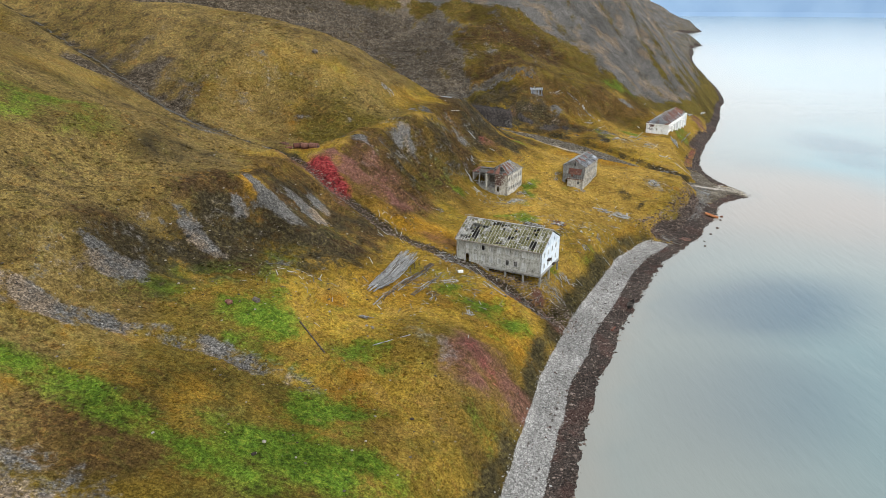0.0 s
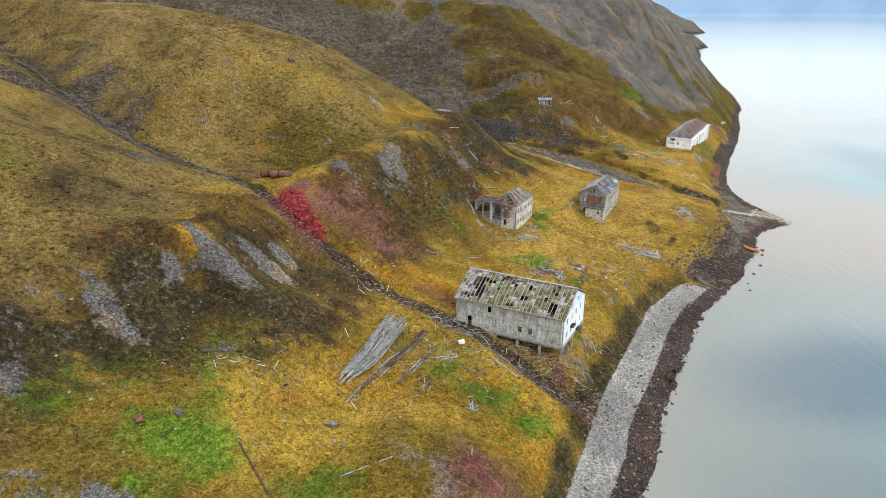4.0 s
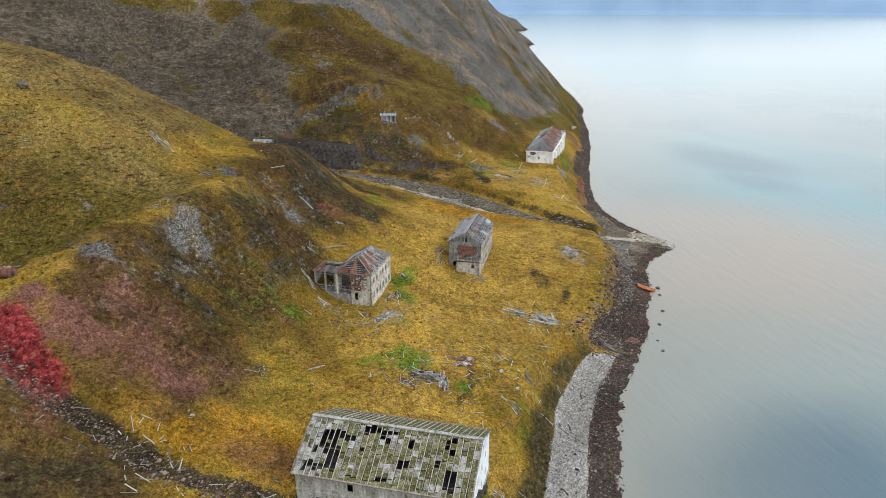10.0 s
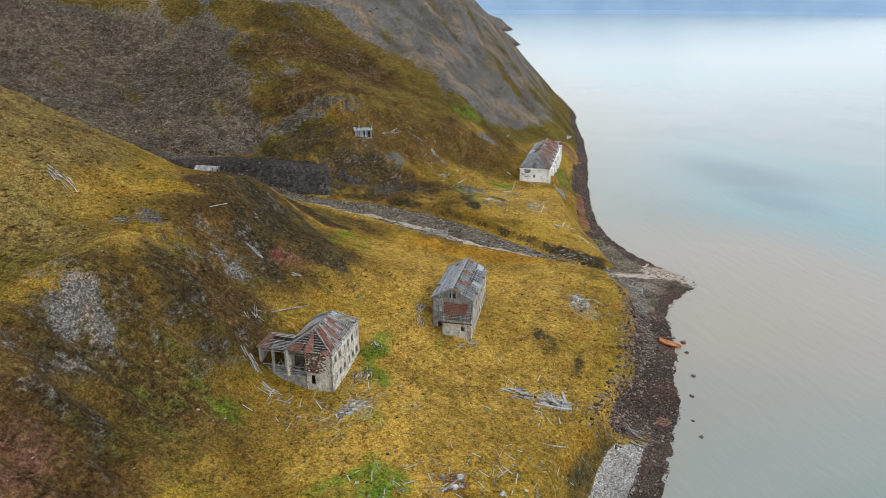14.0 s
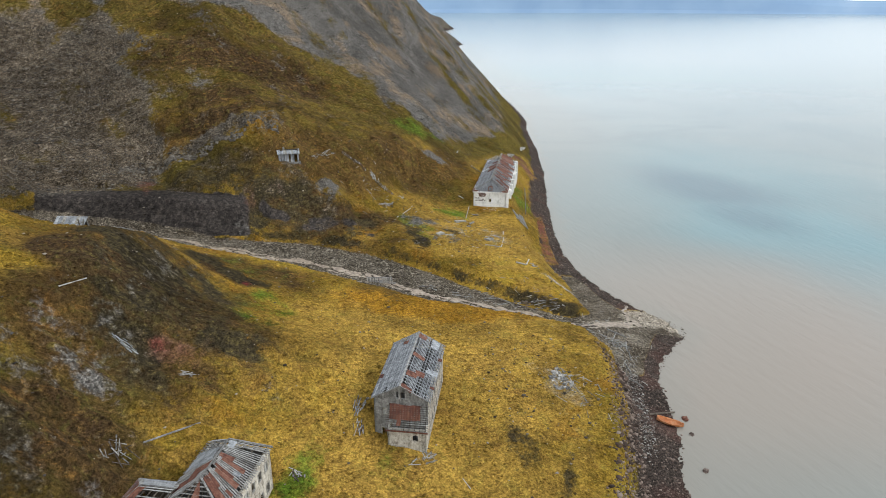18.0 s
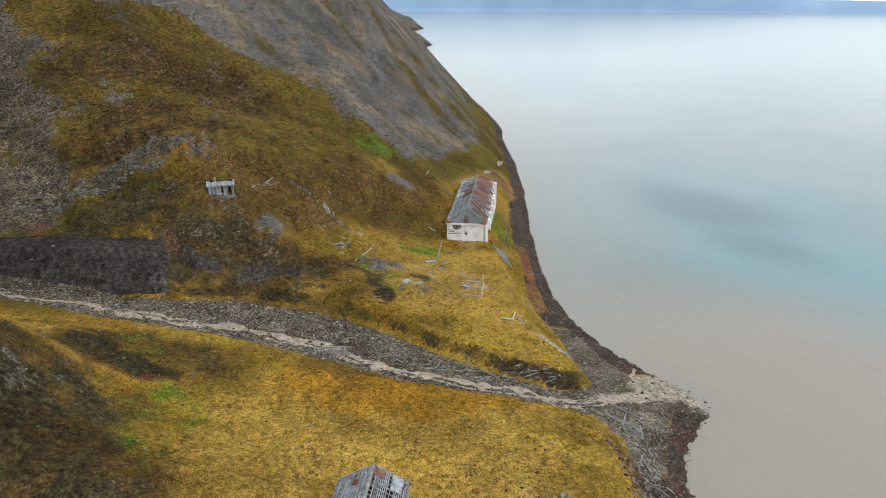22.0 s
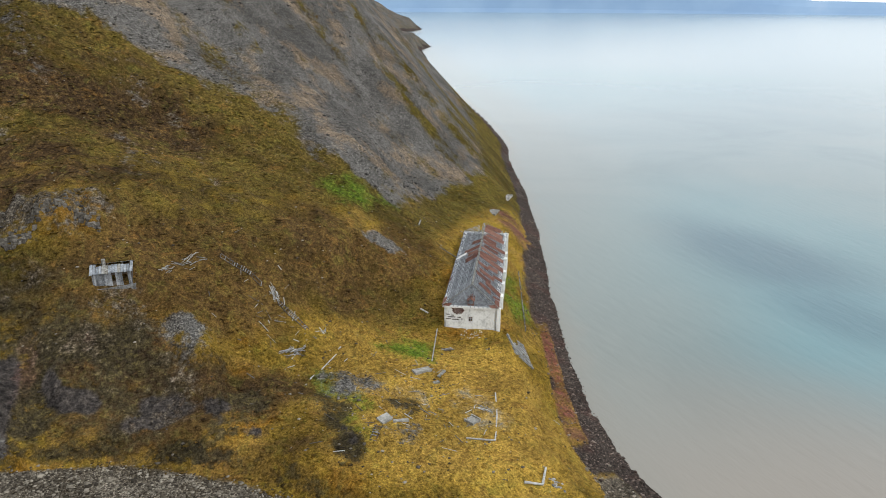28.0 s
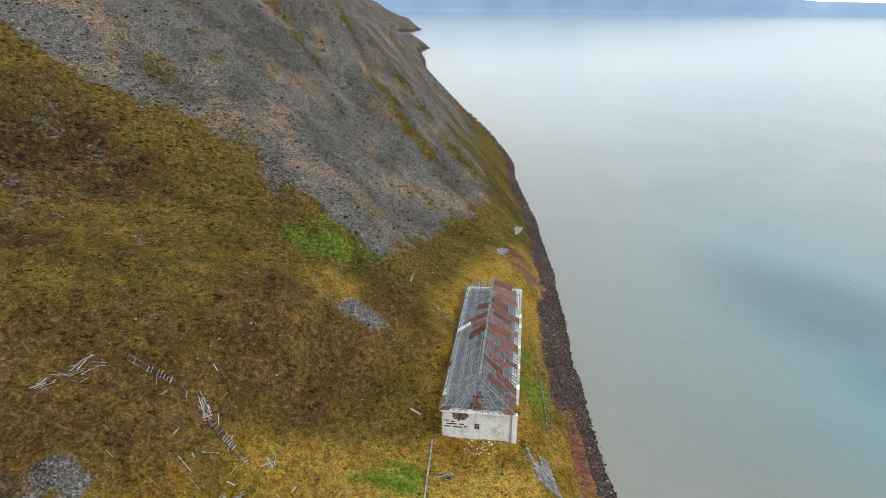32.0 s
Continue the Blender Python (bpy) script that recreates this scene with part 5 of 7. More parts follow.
    for fi, quad in enumerate(faces):
        up_v = (Vector(quad[1]) - Vector(quad[0])).cross(Vector(quad[3]) - Vector(quad[0])).normalized()
        rest = Shape()
        for i in range(bays):
            cuts = [0]
            while cuts[-1] < 1:
                cuts.append(min(1, cuts[-1] + rng.uniform(.045, .14)))
            for c, e in zip(cuts, cuts[1:]):
                u, v = (i + .5) / bays, (c + e) / 2
                if fi == 0 and (inside(holes, u + rng.uniform(-.012, .012), v + rng.uniform(-.03, .03)) or rng.random() < .03):
                    continue
                a, b = i / bays + .003, (i + 1) / bays - .001
                o = up_v * rng.uniform(-.03, .02)
                k = rng.uniform(-.012, .012)
                q4 = [lerp4(quad, a, c) + o, lerp4(quad, b, c + k) + o, lerp4(quad, b, e - .006) + o, lerp4(quad, a, e - .006 + k) + o]
                if fi:
                    rest.slab(q4, .04)
                else:
                    part("roof_board", Shape().slab(q4, .04), CHALKY if inside(white, u + rng.uniform(-.03, .03), v + rng.uniform(-.06, .06)) and rng.random() < .82 or rng.random() < .05 else MOSSY, h)
        if fi:
            part("roof_boarding", rest, MOSSY, h)
        roof_bars(h, quad, "rafter", bays + 1, .08, .10, BATTEN, False, .06, rng=rng, start=-.016, end=1.016)
        roof_bars(h, quad, "purlin", 3, .12, .12, OLDWOOD, True, -.12, rng=rng)
        edge = Shape().beam(lerp4(quad, 0, 0) + up_v * .04, lerp4(quad, 1, 0) + up_v * .04, .2, .16)
        part("eave_board", edge, EAVE, h, "rust-stained eave board")
    part("ridge_cap", Shape().beam((-.25, B / 2, H + R + .32), (L + .25, B / 2, H + R + .32), .5, .14), CHALKY, h)
    part("verge_board", Shape().beam((L + .27, -.45, H + .1), (L + .27, B / 2, H + R + .32), .14, .2), EAVE, h, "stained verge flashing")
    part("verge_board", Shape().beam((-.27, -.45, H + .1), (-.27, B / 2, H + R + .32), .14, .2), EAVE, h, "stained verge flashing")
    part("beam", Shape().block(8, L, .05, .45, -.85, -.45), CONCRETE, h)
    part("beam", Shape().block(8, L, B - .45, B - .05, -.85, -.45), CONCRETE, h)
    part("beam", Shape().block(L - .45, L - .05, .45, B - .45, -.85, -.45), CONCRETE, h)
    m = h.matrix_basis
    for y in (.25, B / 2, B - .25):
        for x in (8.6, 13.2, 17.8, L - .25):
            w = m @ Vector((x, y, 0))
            foot = ground(w.x, w.y) - 12.6 - .4
            if foot < -.9:
                part("leg", Shape().block(x - .2, x + .2, y - .2, y + .2, foot, -.85), CONCRETE, h, "square concrete leg")
    for x in (0.0, 4.4):
        w = m @ Vector((x, .2, 0))
    part("footing", Shape().block(0, 8.4, .02, B, -1.6, -.45), CONCRETE, h)
    part("porch", Shape().block(L, L + .7, 4.0, 5.6, 2.2, 2.5).block(L, L + .6, 8.0, 9.4, -.2, .1), OLDWOOD, h, "broken wooden balcony")


# ---- the house with an open veranda and red roof sheets ----
def veranda_house():
    rng = random.Random(21)
    L, B, H, R = 12.2, 7.8, 6.6, 2.6
    h = thing("house", frame_of(21.0, 208.7, 14.0, 6.0, 10.9), "pale stuccoed two-storey ruin with a bare-lath roof and red sheets", "house")
    win = [(1.0 + 1.85 * i, 1.95 + 1.85 * i, k, k + 1.35, "open" if (i + j) % 3 else "board") for i in range(6) for j, k in ((0, 1.2), (1, 4.3))]
    holed_wall(h, "side_wall", (0, 0), (L, 0), -1.2, H, .35, win, STUCCO, rng, "cream stucco wall, stained and flaking", BATTEN)
    holed_wall(h, "rear_wall", (L, 0), (L, B), -.8, H, .35, [(2, 3, 4.2, 5.5, "open")], STUCCO, rng)
    holed_wall(h, "uphill_wall", (L, B), (0, B), 0, H, .35, [(1.5, 2.5, 4.2, 5.5, "open"), (5, 6, 4.2, 5.5, "open")], STUCCO, rng)
    W = 4.5
    end = holed_wall(h, "end_wall", (0, W), (0, 0), -1.2, H, .35, [(.7, 1.6, .7, 2.6, "open")], STUCCO, rng, "crumbling stuccoed end wall with bare brick above")
    # bare brick on the upper half of the end wall
    for r in range(16):
        for c in range(10):
            y, z = .95 + c * .38 + (.19 if r % 2 else 0) + rng.uniform(-.02, .02), 2.95 + r * .225
            if y < W - .3 and z < H - .25 and y > 1.0 + .9 * rng.random() - .08 * r and rng.random() > .1:
                part("brick", Shape().block(-.03 - rng.uniform(0, .07), -.002, y, y + .35, z, z + .2), BRICK if rng.random() < .86 else STUCCO, end)
    part("attic_floor", Shape().block(.35, L - .35, .35, B - .35, H - .4, H - .25), DARK, h, "attic floor coloured near-black for the gloom under the roof")
    i0, i1 = 3.0, L - 2.2
    zr = H + R
    east = [(-.3, -.35, H), (L + .3, -.35, H), (i1, B / 2, zr), (i0, B / 2, zr)]
    west = [(L + .3, B + .35, H), (-.3, B + .35, H), (i0, B / 2, zr), (i1, B / 2, zr)]
    hipf = [(-.3, B + .35, H), (-.3, -.35, H), (i0, B / 2, zr), (i0, B / 2, zr)]
    hipb = [(L + .3, -.35, H), (L + .3, B + .35, H), (i1, B / 2, zr), (i1, B / 2, zr)]
    for quad, n in ((east, 34), (west, 34)):
        roof_bars(h, quad, "lath", n, .16, .04, TIMBER, False, .05, rng=rng, loss=.06)
        roof_bars(h, quad, "purlin", 4, .1, .12, OLDWOOD, True, -.06, rng=rng)
    for quad in (hipf, hipb):
        roof_bars(h, quad, "lath", 9, .16, .04, TIMBER, True, .05, rng=rng, end=.94)
        roof_bars(h, quad, "rafter", 5, .1, .12, OLDWOOD, False, -.06, rng=rng)
    roof_sheets(h, east, ((.03, .14, .12, .95), (.14, .2, .55, .95), (.30, .37, .2, .9), (.37, .42, .4, .97), (.52, .58, .25, .9), (.58, .66, .62, 1.0), (.2, .24, .2, .4)), .09, rng)
    roof_sheets(h, hipf, ((.05, .34, .02, .34), (.40, .62, .0, .9), (.78, .98, .0, .2)), .09, rng)
    roof_sheets(h, west, ((.55, .72, .5, 1.0), (.72, .86, .25, .8)), .09, rng)
    roof_sheets(h, east, ((.44, .5, .3, .5), (.82, .97, .8, 1.0)), .09, rng, "loose grey roof sheet", SHEET)
    roof_sheets(h, west, ((.2, .5, .1, .9),), .09, rng, "pale grey roof sheet", SHEET)
    for a, b in (((-.3, -.35, H), (i0, B / 2, zr)), ((-.3, B + .35, H), (i0, B / 2, zr)), ((i0, B / 2, zr), (i1, B / 2, zr)), ((L + .3, -.35, H), (i1, B / 2, zr))):
        part("ridge_cap", Shape().beam(Vector(a) + Vector((0, 0, .1)), Vector(b) + Vector((0, 0, .1)), .22, .1), TIMBER, h)
    # the open veranda wing towards the slope
    D, E, G = 4.6, 12.6, 2.1
    eave = H - .1
    part("veranda_floor", Shape().block(0, D, B, E, G - .25, G), TIMBER, h, "sagging plank veranda floor")
    part("veranda_floor", Shape().block(.3, 2.2, W, B, G - .25, G), TIMBER, h, "sagging plank veranda floor")
    part("veranda_wall", Shape().block(.0, .3, W, B, -1.2, G - .25), CONCRETE, h)
    part("veranda_wall", Shape().block(2.2, 2.4, W, B - .35, G - 1, H - .45), OLDWOOD, h, "dark plank back wall")
    part("lintel", Shape().block(.02, .3, W, B, H - .45, H - .05), TIMBER, h, "grey timber lintel over the veranda")
    for z in (G + .35, G + .8, G + 1.5, H - .9):
        part("rail", Shape().beam((.15, W, z + rng.uniform(-.1, .1)), (.15, B, z + rng.uniform(-.2, .1)), .1, .14), TIMBER, h)
    for k in range(14):
        a = Vector((rng.uniform(.2, 1.4), rng.uniform(W + .3, B - .4), G + .1))
        part("fallen_board", Shape().beam(a, a + Vector((rng.uniform(-.4, .9), rng.uniform(-1.2, 1.2), rng.uniform(.1, 1.5))), .18, .04), rng.choice((TIMBER, OLDWOOD)), h)
    part("veranda_wall", Shape().block(.0, .3, B, E, -.5, G - .25), CONCRETE, h)
    part("veranda_wall", Shape().block(.3, D, E - .3, E, G - 1, eave - .1), CONCRETE, h)
    part("veranda_wall", Shape().block(D - .3, D, B, E - .3, G - 1, eave - .1), OLDWOOD, h, "dark plank back wall")
    for y in (B + .15, 10.2, E - .15):
        part("post", Shape().block(0, .35, y - .17, y + .17, G, eave), CONCRETE, h, "stained concrete veranda post")
    for z in (G + .5, G + .95, G + 1.4, eave - .5):
        part("rail", Shape().beam((.15, B + .3, z + rng.uniform(-.1, .1)), (.15, E - .3, z + rng.uniform(-.15, .1)), .1, .14), TIMBER, h)
    for k in range(26):
        a = Vector((rng.uniform(-.1, 1.2), rng.uniform(B + .3, E - .5), G + .1))
        part("fallen_board", Shape().beam(a, a + Vector((rng.uniform(-.2, 1.2), rng.uniform(-1.6, 1.6), rng.uniform(.2, 1.6))), .16, .04), TIMBER, h)
    wz = H + 1.35
    wf = [(-.3, E + .3, eave), (-.3, B - .2, eave), (D / 2, B - 1.2, wz), (D / 2, E - 1.6, wz)]
    wb = [(D + .3, B - .2, eave), (D + .3, E + .3, eave), (D / 2, E - 1.6, wz), (D / 2, B - 1.2, wz)]
    we = [(D + .3, E + .3, eave), (-.3, E + .3, eave), (D / 2, E - 1.6, wz), (D / 2, E - 1.6, wz)]
    for quad in (wf, wb):
        roof_bars(h, quad, "lath", 11, .17, .04, TIMBER, True, .05, rng=rng, loss=.08)
        roof_bars(h, quad, "rafter", 6, .1, .12, OLDWOOD, False, -.06, rng=rng)
    roof_bars(h, we, "lath", 8, .17, .04, TIMBER, True, .05, rng=rng, end=.9)
    roof_sheets(h, we, ((.02, .98, .0, .95),), .09, rng)
    roof_sheets(h, wf, ((.02, .2, .0, .98), (.34, .46, .0, .25)), .09, rng)
    roof_sheets(h, wb, ((.1, .9, .1, .95),), .09, rng, "grey roof sheet", SHEET)


# ---- the gabled house with a rust-red lean-to ----
def lean_to_house():
    rng = random.Random(31)
    L, B, H, R = 15.7, 7.8, 7.4, 2.2
    h = thing("house", frame_of(49.1, 223.4, 12.4, 7.4, 13.8), "narrow grey two-storey ruin with a bare-lath gable roof and rusty lean-to", "house")
    win = [(1.6 + 2.0 * i, 2.5 + 2.0 * i, k, k + 1.35, "open" if (i * 2 + j) % 3 else "board") for i in range(7) for j, k in ((0, 1.3), (1, 4.6))]
    holed_wall(h, "side_wall", (0, 0), (L, 0), -1.2, H, .35, win, STUCCO, rng, "cream stucco wall, stained and flaking", BATTEN)
    holed_wall(h, "rear_wall", (L, 0), (L, B), -1.2, H, .35, [(3, 4, 4.5, 5.8, "open")], STUCCO, rng)
    holed_wall(h, "uphill_wall", (L, B), (0, B), -.8, H, .35, [(2 + 3 * i, 3 + 3 * i, 4.5, 5.8, "open") for i in range(4)], TIMBER, rng)
    holed_wall(h, "end_wall", (0, B), (0, 0), -1.2, H, .35, [(1.0, 1.9, .6, 2.5, "open"), (1.2, 2.0, 4.6, 5.8, "board")], TIMBER, rng, "weathered grey plank wall")
    for x, n in ((-.02, 26), (L - .08, 14)):
        g = part("gable", Shape().block(x + .02, x + .08, B / 2 - .1, B / 2 + .1, H, H + R - .2), OLDWOOD, h)
        for i in range(n):
            y0, y1 = B * i / n, B * (i + 1) / n - .03
            t0, t1 = (max(.05, min(y, B - y) / (B / 2) * R) for y in (y0, y1))
            z = H
            if x < 0 and i in (11, 12, 14):
                z = H + 1.15
            part("gable_board", Shape().hexa([(x - .04, y0, z), (x, y0, z), (x, y1, z), (x - .04, y1, z), (x - .04, y0, H + t0), (x, y0, H + t0), (x, y1, H + t1), (x - .04, y1, H + t1)]), TIMBER, g)
    part("attic_floor", Shape().block(.35, L - .35, .35, B - .35, H - .4, H - .25), DARK, h, "attic floor coloured near-black for the gloom under the roof")
    zr = H + R
    east = [(-.45, -.4, H - .1), (L + .4, -.4, H - .1), (L + .4, B / 2, zr + .1), (-.45, B / 2, zr + .1)]
    west = [(L + .4, B + .4, H - .1), (-.45, B + .4, H - .1), (-.45, B / 2, zr + .1), (L + .4, B / 2, zr + .1)]
    for quad, loss, n in ((east, .1, 22), (west, .02, 30)):
        roof_bars(h, quad, "lath", n, .11, .045, SLATE, True, .05, rng=rng, loss=loss)
        roof_bars(h, quad, "rafter", 22, .1, .1, SLATE, False, -.03, rng=rng)
        roof_bars(h, quad, "verge_board", 1, .16, .12, TIMBER, False, .07, rng=random.Random(5), start=-.01, end=.03)
        roof_bars(h, quad, "verge_board", 1, .16, .12, TIMBER, False, .07, rng=random.Random(5), start=.97, end=1.01)
    roof_sheets(h, east, ((.0, .06, .62, 1.0), (.22, .30, .62, .98), (.28, .36, .4, .7), (.55, .61, .55, .95), (.68, .73, .0, .16), (.9, .97, .7, 1.0), (.2, .24, 0, .14)), .09, rng, "small rusted roof sheet")
    roof_sheets(h, west, ((.62, .68, .02, .2), (.1, .16, .5, .7)), .09, rng, "small rusted roof sheet")
    roof_sheets(h, east, ((.40, .48, .0, .4), (.84, .99, .2, .5)), .08, rng, "grey roof sheet", SHEET)
    part("ridge_cap", Shape().beam((-.45, B / 2, zr + .2), (L + .4, B / 2, zr + .2), .26, .1), TIMBER, h)
    # lean-to against the end wall
    D = 1.5
    part("lean_to_wall", Shape().wall((-D, 5.6), (-D, 0), -1.3, 3.4, .3, [(3.6, 4.4, 1.5, 2.5)]).wall((-D, 0), (0, 0), -1.3, 3.4, .3).wall((0, 5.6), (-D, 5.6), -1.3, 3.4, .3), STUCCO, h, "patched cream lean-to wall")
    lean = [(-D - .3, 5.9, 3.3), (-D - .3, -.25, 3.3), (-.05, -.25, H - .7), (-.05, 5.9, H - .7)]
    roof_bars(h, lean, "lath", 13, .11, .05, TIMBER, True, .03, rng=rng)
    roof_bars(h, lean, "rafter", 8, .1, .12, OLDWOOD, False, -.05, rng=rng)
    roof_sheets(h, lean, ((.08, .80, .42, .99), (.26, .36, .2, .42)), .07, rng, "rust-red sheet roofing")
    part("eave_board", Shape().beam((-D - .3, -.25, 3.25), (-D - .3, 5.9, 3.25), .1, .2), RUST, h)
    part("step", Shape().block(-D - .9, -D - .3, 4.6, 7.8, -1.0, -.6), CONCRETE, h, "broken concrete step")
    for i in range(7):
        a = Vector((4.5 + i * .75, B + .35 + rng.uniform(0, .5), -.4))
        part("leaning_board", Shape().beam(a, a + Vector((rng.uniform(-.3, .3), rng.uniform(-.5, .1), rng.uniform(1.2, 3.4))), .28, .05), TIMBER, h)


# ---- the long white barracks under the mountain ----
def white_barracks():
    rng = random.Random(41)
    L, B, H, R = 44.4, 10.3, 4.9, 3.0
    h = thing("barracks", frame_of(111.2, 327.4, 11.7, 22.4, 38.5), "long white plastered barracks with a skeletal hipped roof", "barracks")
    win = [(1.6 + 3.05 * i, 2.8 + 3.05 * i, 1.3, 3.2, ("bars", "open", "board")[i % 3]) for i in range(14)]
    holed_wall(h, "sea_wall", (0, 0), (L, 0), -3.0, H, .4, win, WHITE, rng, "white plaster wall, flaking", WHITE)
    holed_wall(h, "far_wall", (L, 0), (L, B), -3.0, H, .4, [(4, 5.2, 1.3, 3.0, "open")], WHITE, rng)
    holed_wall(h, "hill_wall", (L, B), (0, B), -1.0, H, .4, [(L - b, L - a, c, d, f) for a, b, c, d, f in win], WHITE, rng, "", WHITE)
    front = holed_wall(h, "front_wall", (0, B), (0, 0), -1.5, H, .4, [(4.75, 5.65, 1.6, 2.8, "bars")], WHITE, rng, "white gable-end wall with bare brick", WHITE)
    part("plinth", Shape().block(-.12, -.004, -.1, B + .1, -1.5, .05), CONCRETE, front)
    part("cornice", Shape().block(-.3, L, -.3, -.004, H - .3, H).block(-.3, L, B + .004, B + .3, H - .3, H).block(-.3, -.004, -.3, B + .3, H - .3, H), WHITE, h, "white cornice")
    for r in range(9):
        for c in range(8):
            y, z = 6.15 + c * .33 + (.16 if r % 2 else 0), 2.85 + r * .21
            if ((y - 7.45) / 1.35) ** 2 + ((z - 4.2) / 1.25) ** 2 < rng.uniform(.7, 1.05):
                part("brick", Shape().block(-.03 - rng.uniform(0, .02), -.002, y, y + .3, z, z + .18), BRICK, front)
    # old lettering on the front, worn past reading: plain bars
    for i, (y, z, w) in enumerate(((9.9, 2.9, .7), (8.9, 2.75, .5), (9.6, 2.35, 1.5), (7.7, 2.35, .7), (9.9, 1.9, .9), (8.7, 1.85, 1.4), (7.0, 2.0, .4))):
        part("worn_lettering", Shape().block(-.012, -.003, y - w, y, z, z + .2), OLDWOOD, front, "illegible worn dark lettering")
    part("attic_floor", Shape().block(.4, L - .4, .4, B - .4, H - .5, H - .35), SLATE, h, "grey attic floor")
    i0, i1, zr = 3.6, L - 1.5, H + R
    sea_s = [(-.35, -.4, H), (L + .3, -.4, H), (i1, B / 2, zr), (i0, B / 2, zr)]
    hill = [(L + .3, B + .4, H), (-.35, B + .4, H), (i0, B / 2, zr), (i1, B / 2, zr)]
    hipf = [(-.35, B + .4, H), (-.35, -.4, H), (i0, B / 2, zr), (i0, B / 2, zr)]
    for quad, loss in ((sea_s, .06), (hill, .06)):
        roof_bars(h, quad, "rafter", 44, .1, .12, SLATE, False, 0, rng=rng, loss=loss, end=.93 if quad is sea_s else 1.0, start=0 if quad is sea_s else .12)
        roof_bars(h, quad, "lath", 17, .12, .06, SLATE, True, .08, rng=rng, loss=.05)
    roof_bars(h, hipf, "rafter", 13, .1, .12, SLATE, False, 0, rng=rng)
    roof_bars(h, hipf, "lath", 8, .12, .06, SLATE, True, .08, rng=rng, end=.95)
    roof_sheets(h, sea_s, ((.005, .055, .0, .2), (.06, .10, .35, .8), (.115, .16, .0, .6), (.16, .2, .4, .98), (.22, .26, .3, .9), (.27, .30, .0, .4), (.30, .335, .55, 1.0), (.33, .38, .2, .6), (.40, .45, .0, .98),
                           (.455, .50, .3, 1.0), (.52, .56, .05, .98), (.58, .62, .3, .9), (.64, .68, .0, .95), (.69, .75, .4, 1.0), (.77, .82, .1, .9), (.83, .9, .2, 1.0), (.91, .98, .3, 1.0), (.06, .08, .0, .3)), .13, rng)
    roof_sheets(h, hill, ((.40, .45, .35, 1.0), (.47, .52, .55, 1.0), (.53, .60, .5, 1.0), (.93, .99, .0, .14), (.70, .74, .0, .12), (.30, .35, .6, 1.0)), .13, rng)
    roof_sheets(h, hill, ((.44, .47, .05, .5),), .16, rng, "loose white roof sheet", WHITE)
    roof_sheets(h, hipf, ((.0, .13, .0, .16), (.86, 1.0, .0, .16)), .13, rng)
    for a, b in (((-.35, -.4, H), (i0, B / 2, zr)), ((-.35, B + .4, H), (i0, B / 2, zr)), ((i0, B / 2, zr), (i1 - 2, B / 2, zr))):
        part("ridge_cap", Shape().beam(Vector(a) + Vector((0, 0, .16)), Vector(b) + Vector((0, 0, .16)), .36 if a[1] == B / 2 else .16, .1), CHALKY, h, "pale ridge flashing")
    d = part("dormer", Shape().block(.15, 1.9, 4.55, 4.65, H + .1, H + 1.1).block(.15, 1.9, 5.65, 5.75, H + .1, H + 1.1).block(.1, .15, 4.55, 5.75, H + .1, H + .45), RUST, h, "small rusty dormer")
    part("dormer_roof", Shape().slab([(0, 5.15, H + 1.65), (2.6, 5.15, H + 1.65), (2.6, 5.9, H + 1.05), (0, 5.9, H + 1.05)], .04).slab([(2.6, 5.15, H + 1.65), (0, 5.15, H + 1.65), (0, 4.4, H + 1.05), (2.6, 4.4, H + 1.05)], .04), RUST, d)
    part("dormer_bar", Shape().block(.1, .14, 5.1, 5.2, H + .45, H + 1.4).block(.1, .14, 4.65, 5.65, H + .8, H + .88), SLATE, d)
    for i in range(14):
        a = Vector((L - 5 + rng.uniform(-2, 3), B - 2 + rng.uniform(-2.5, 2), H + rng.uniform(0, .6)))
        part("fallen_rafter", Shape().beam(a, a + Vector((rng.uniform(-2, 2), rng.uniform(-3, 3), rng.uniform(-.3, .5))), .12, .12), TIMBER, h)
    for x in (9, 15.5, 22, 30, 36.5):
        part("annex", Shape().block(x, x + 1.6, -.9, -.004, -3.0, H - 2.1 + rng.uniform(-.8, .6)), WHITE, h, "white masonry buttress")
    for x in (.05, L - .25):
        part("pier", Shape().block(x - .3, x + .3, -.75, -.004, -2.6, H - .1), WHITE, h)


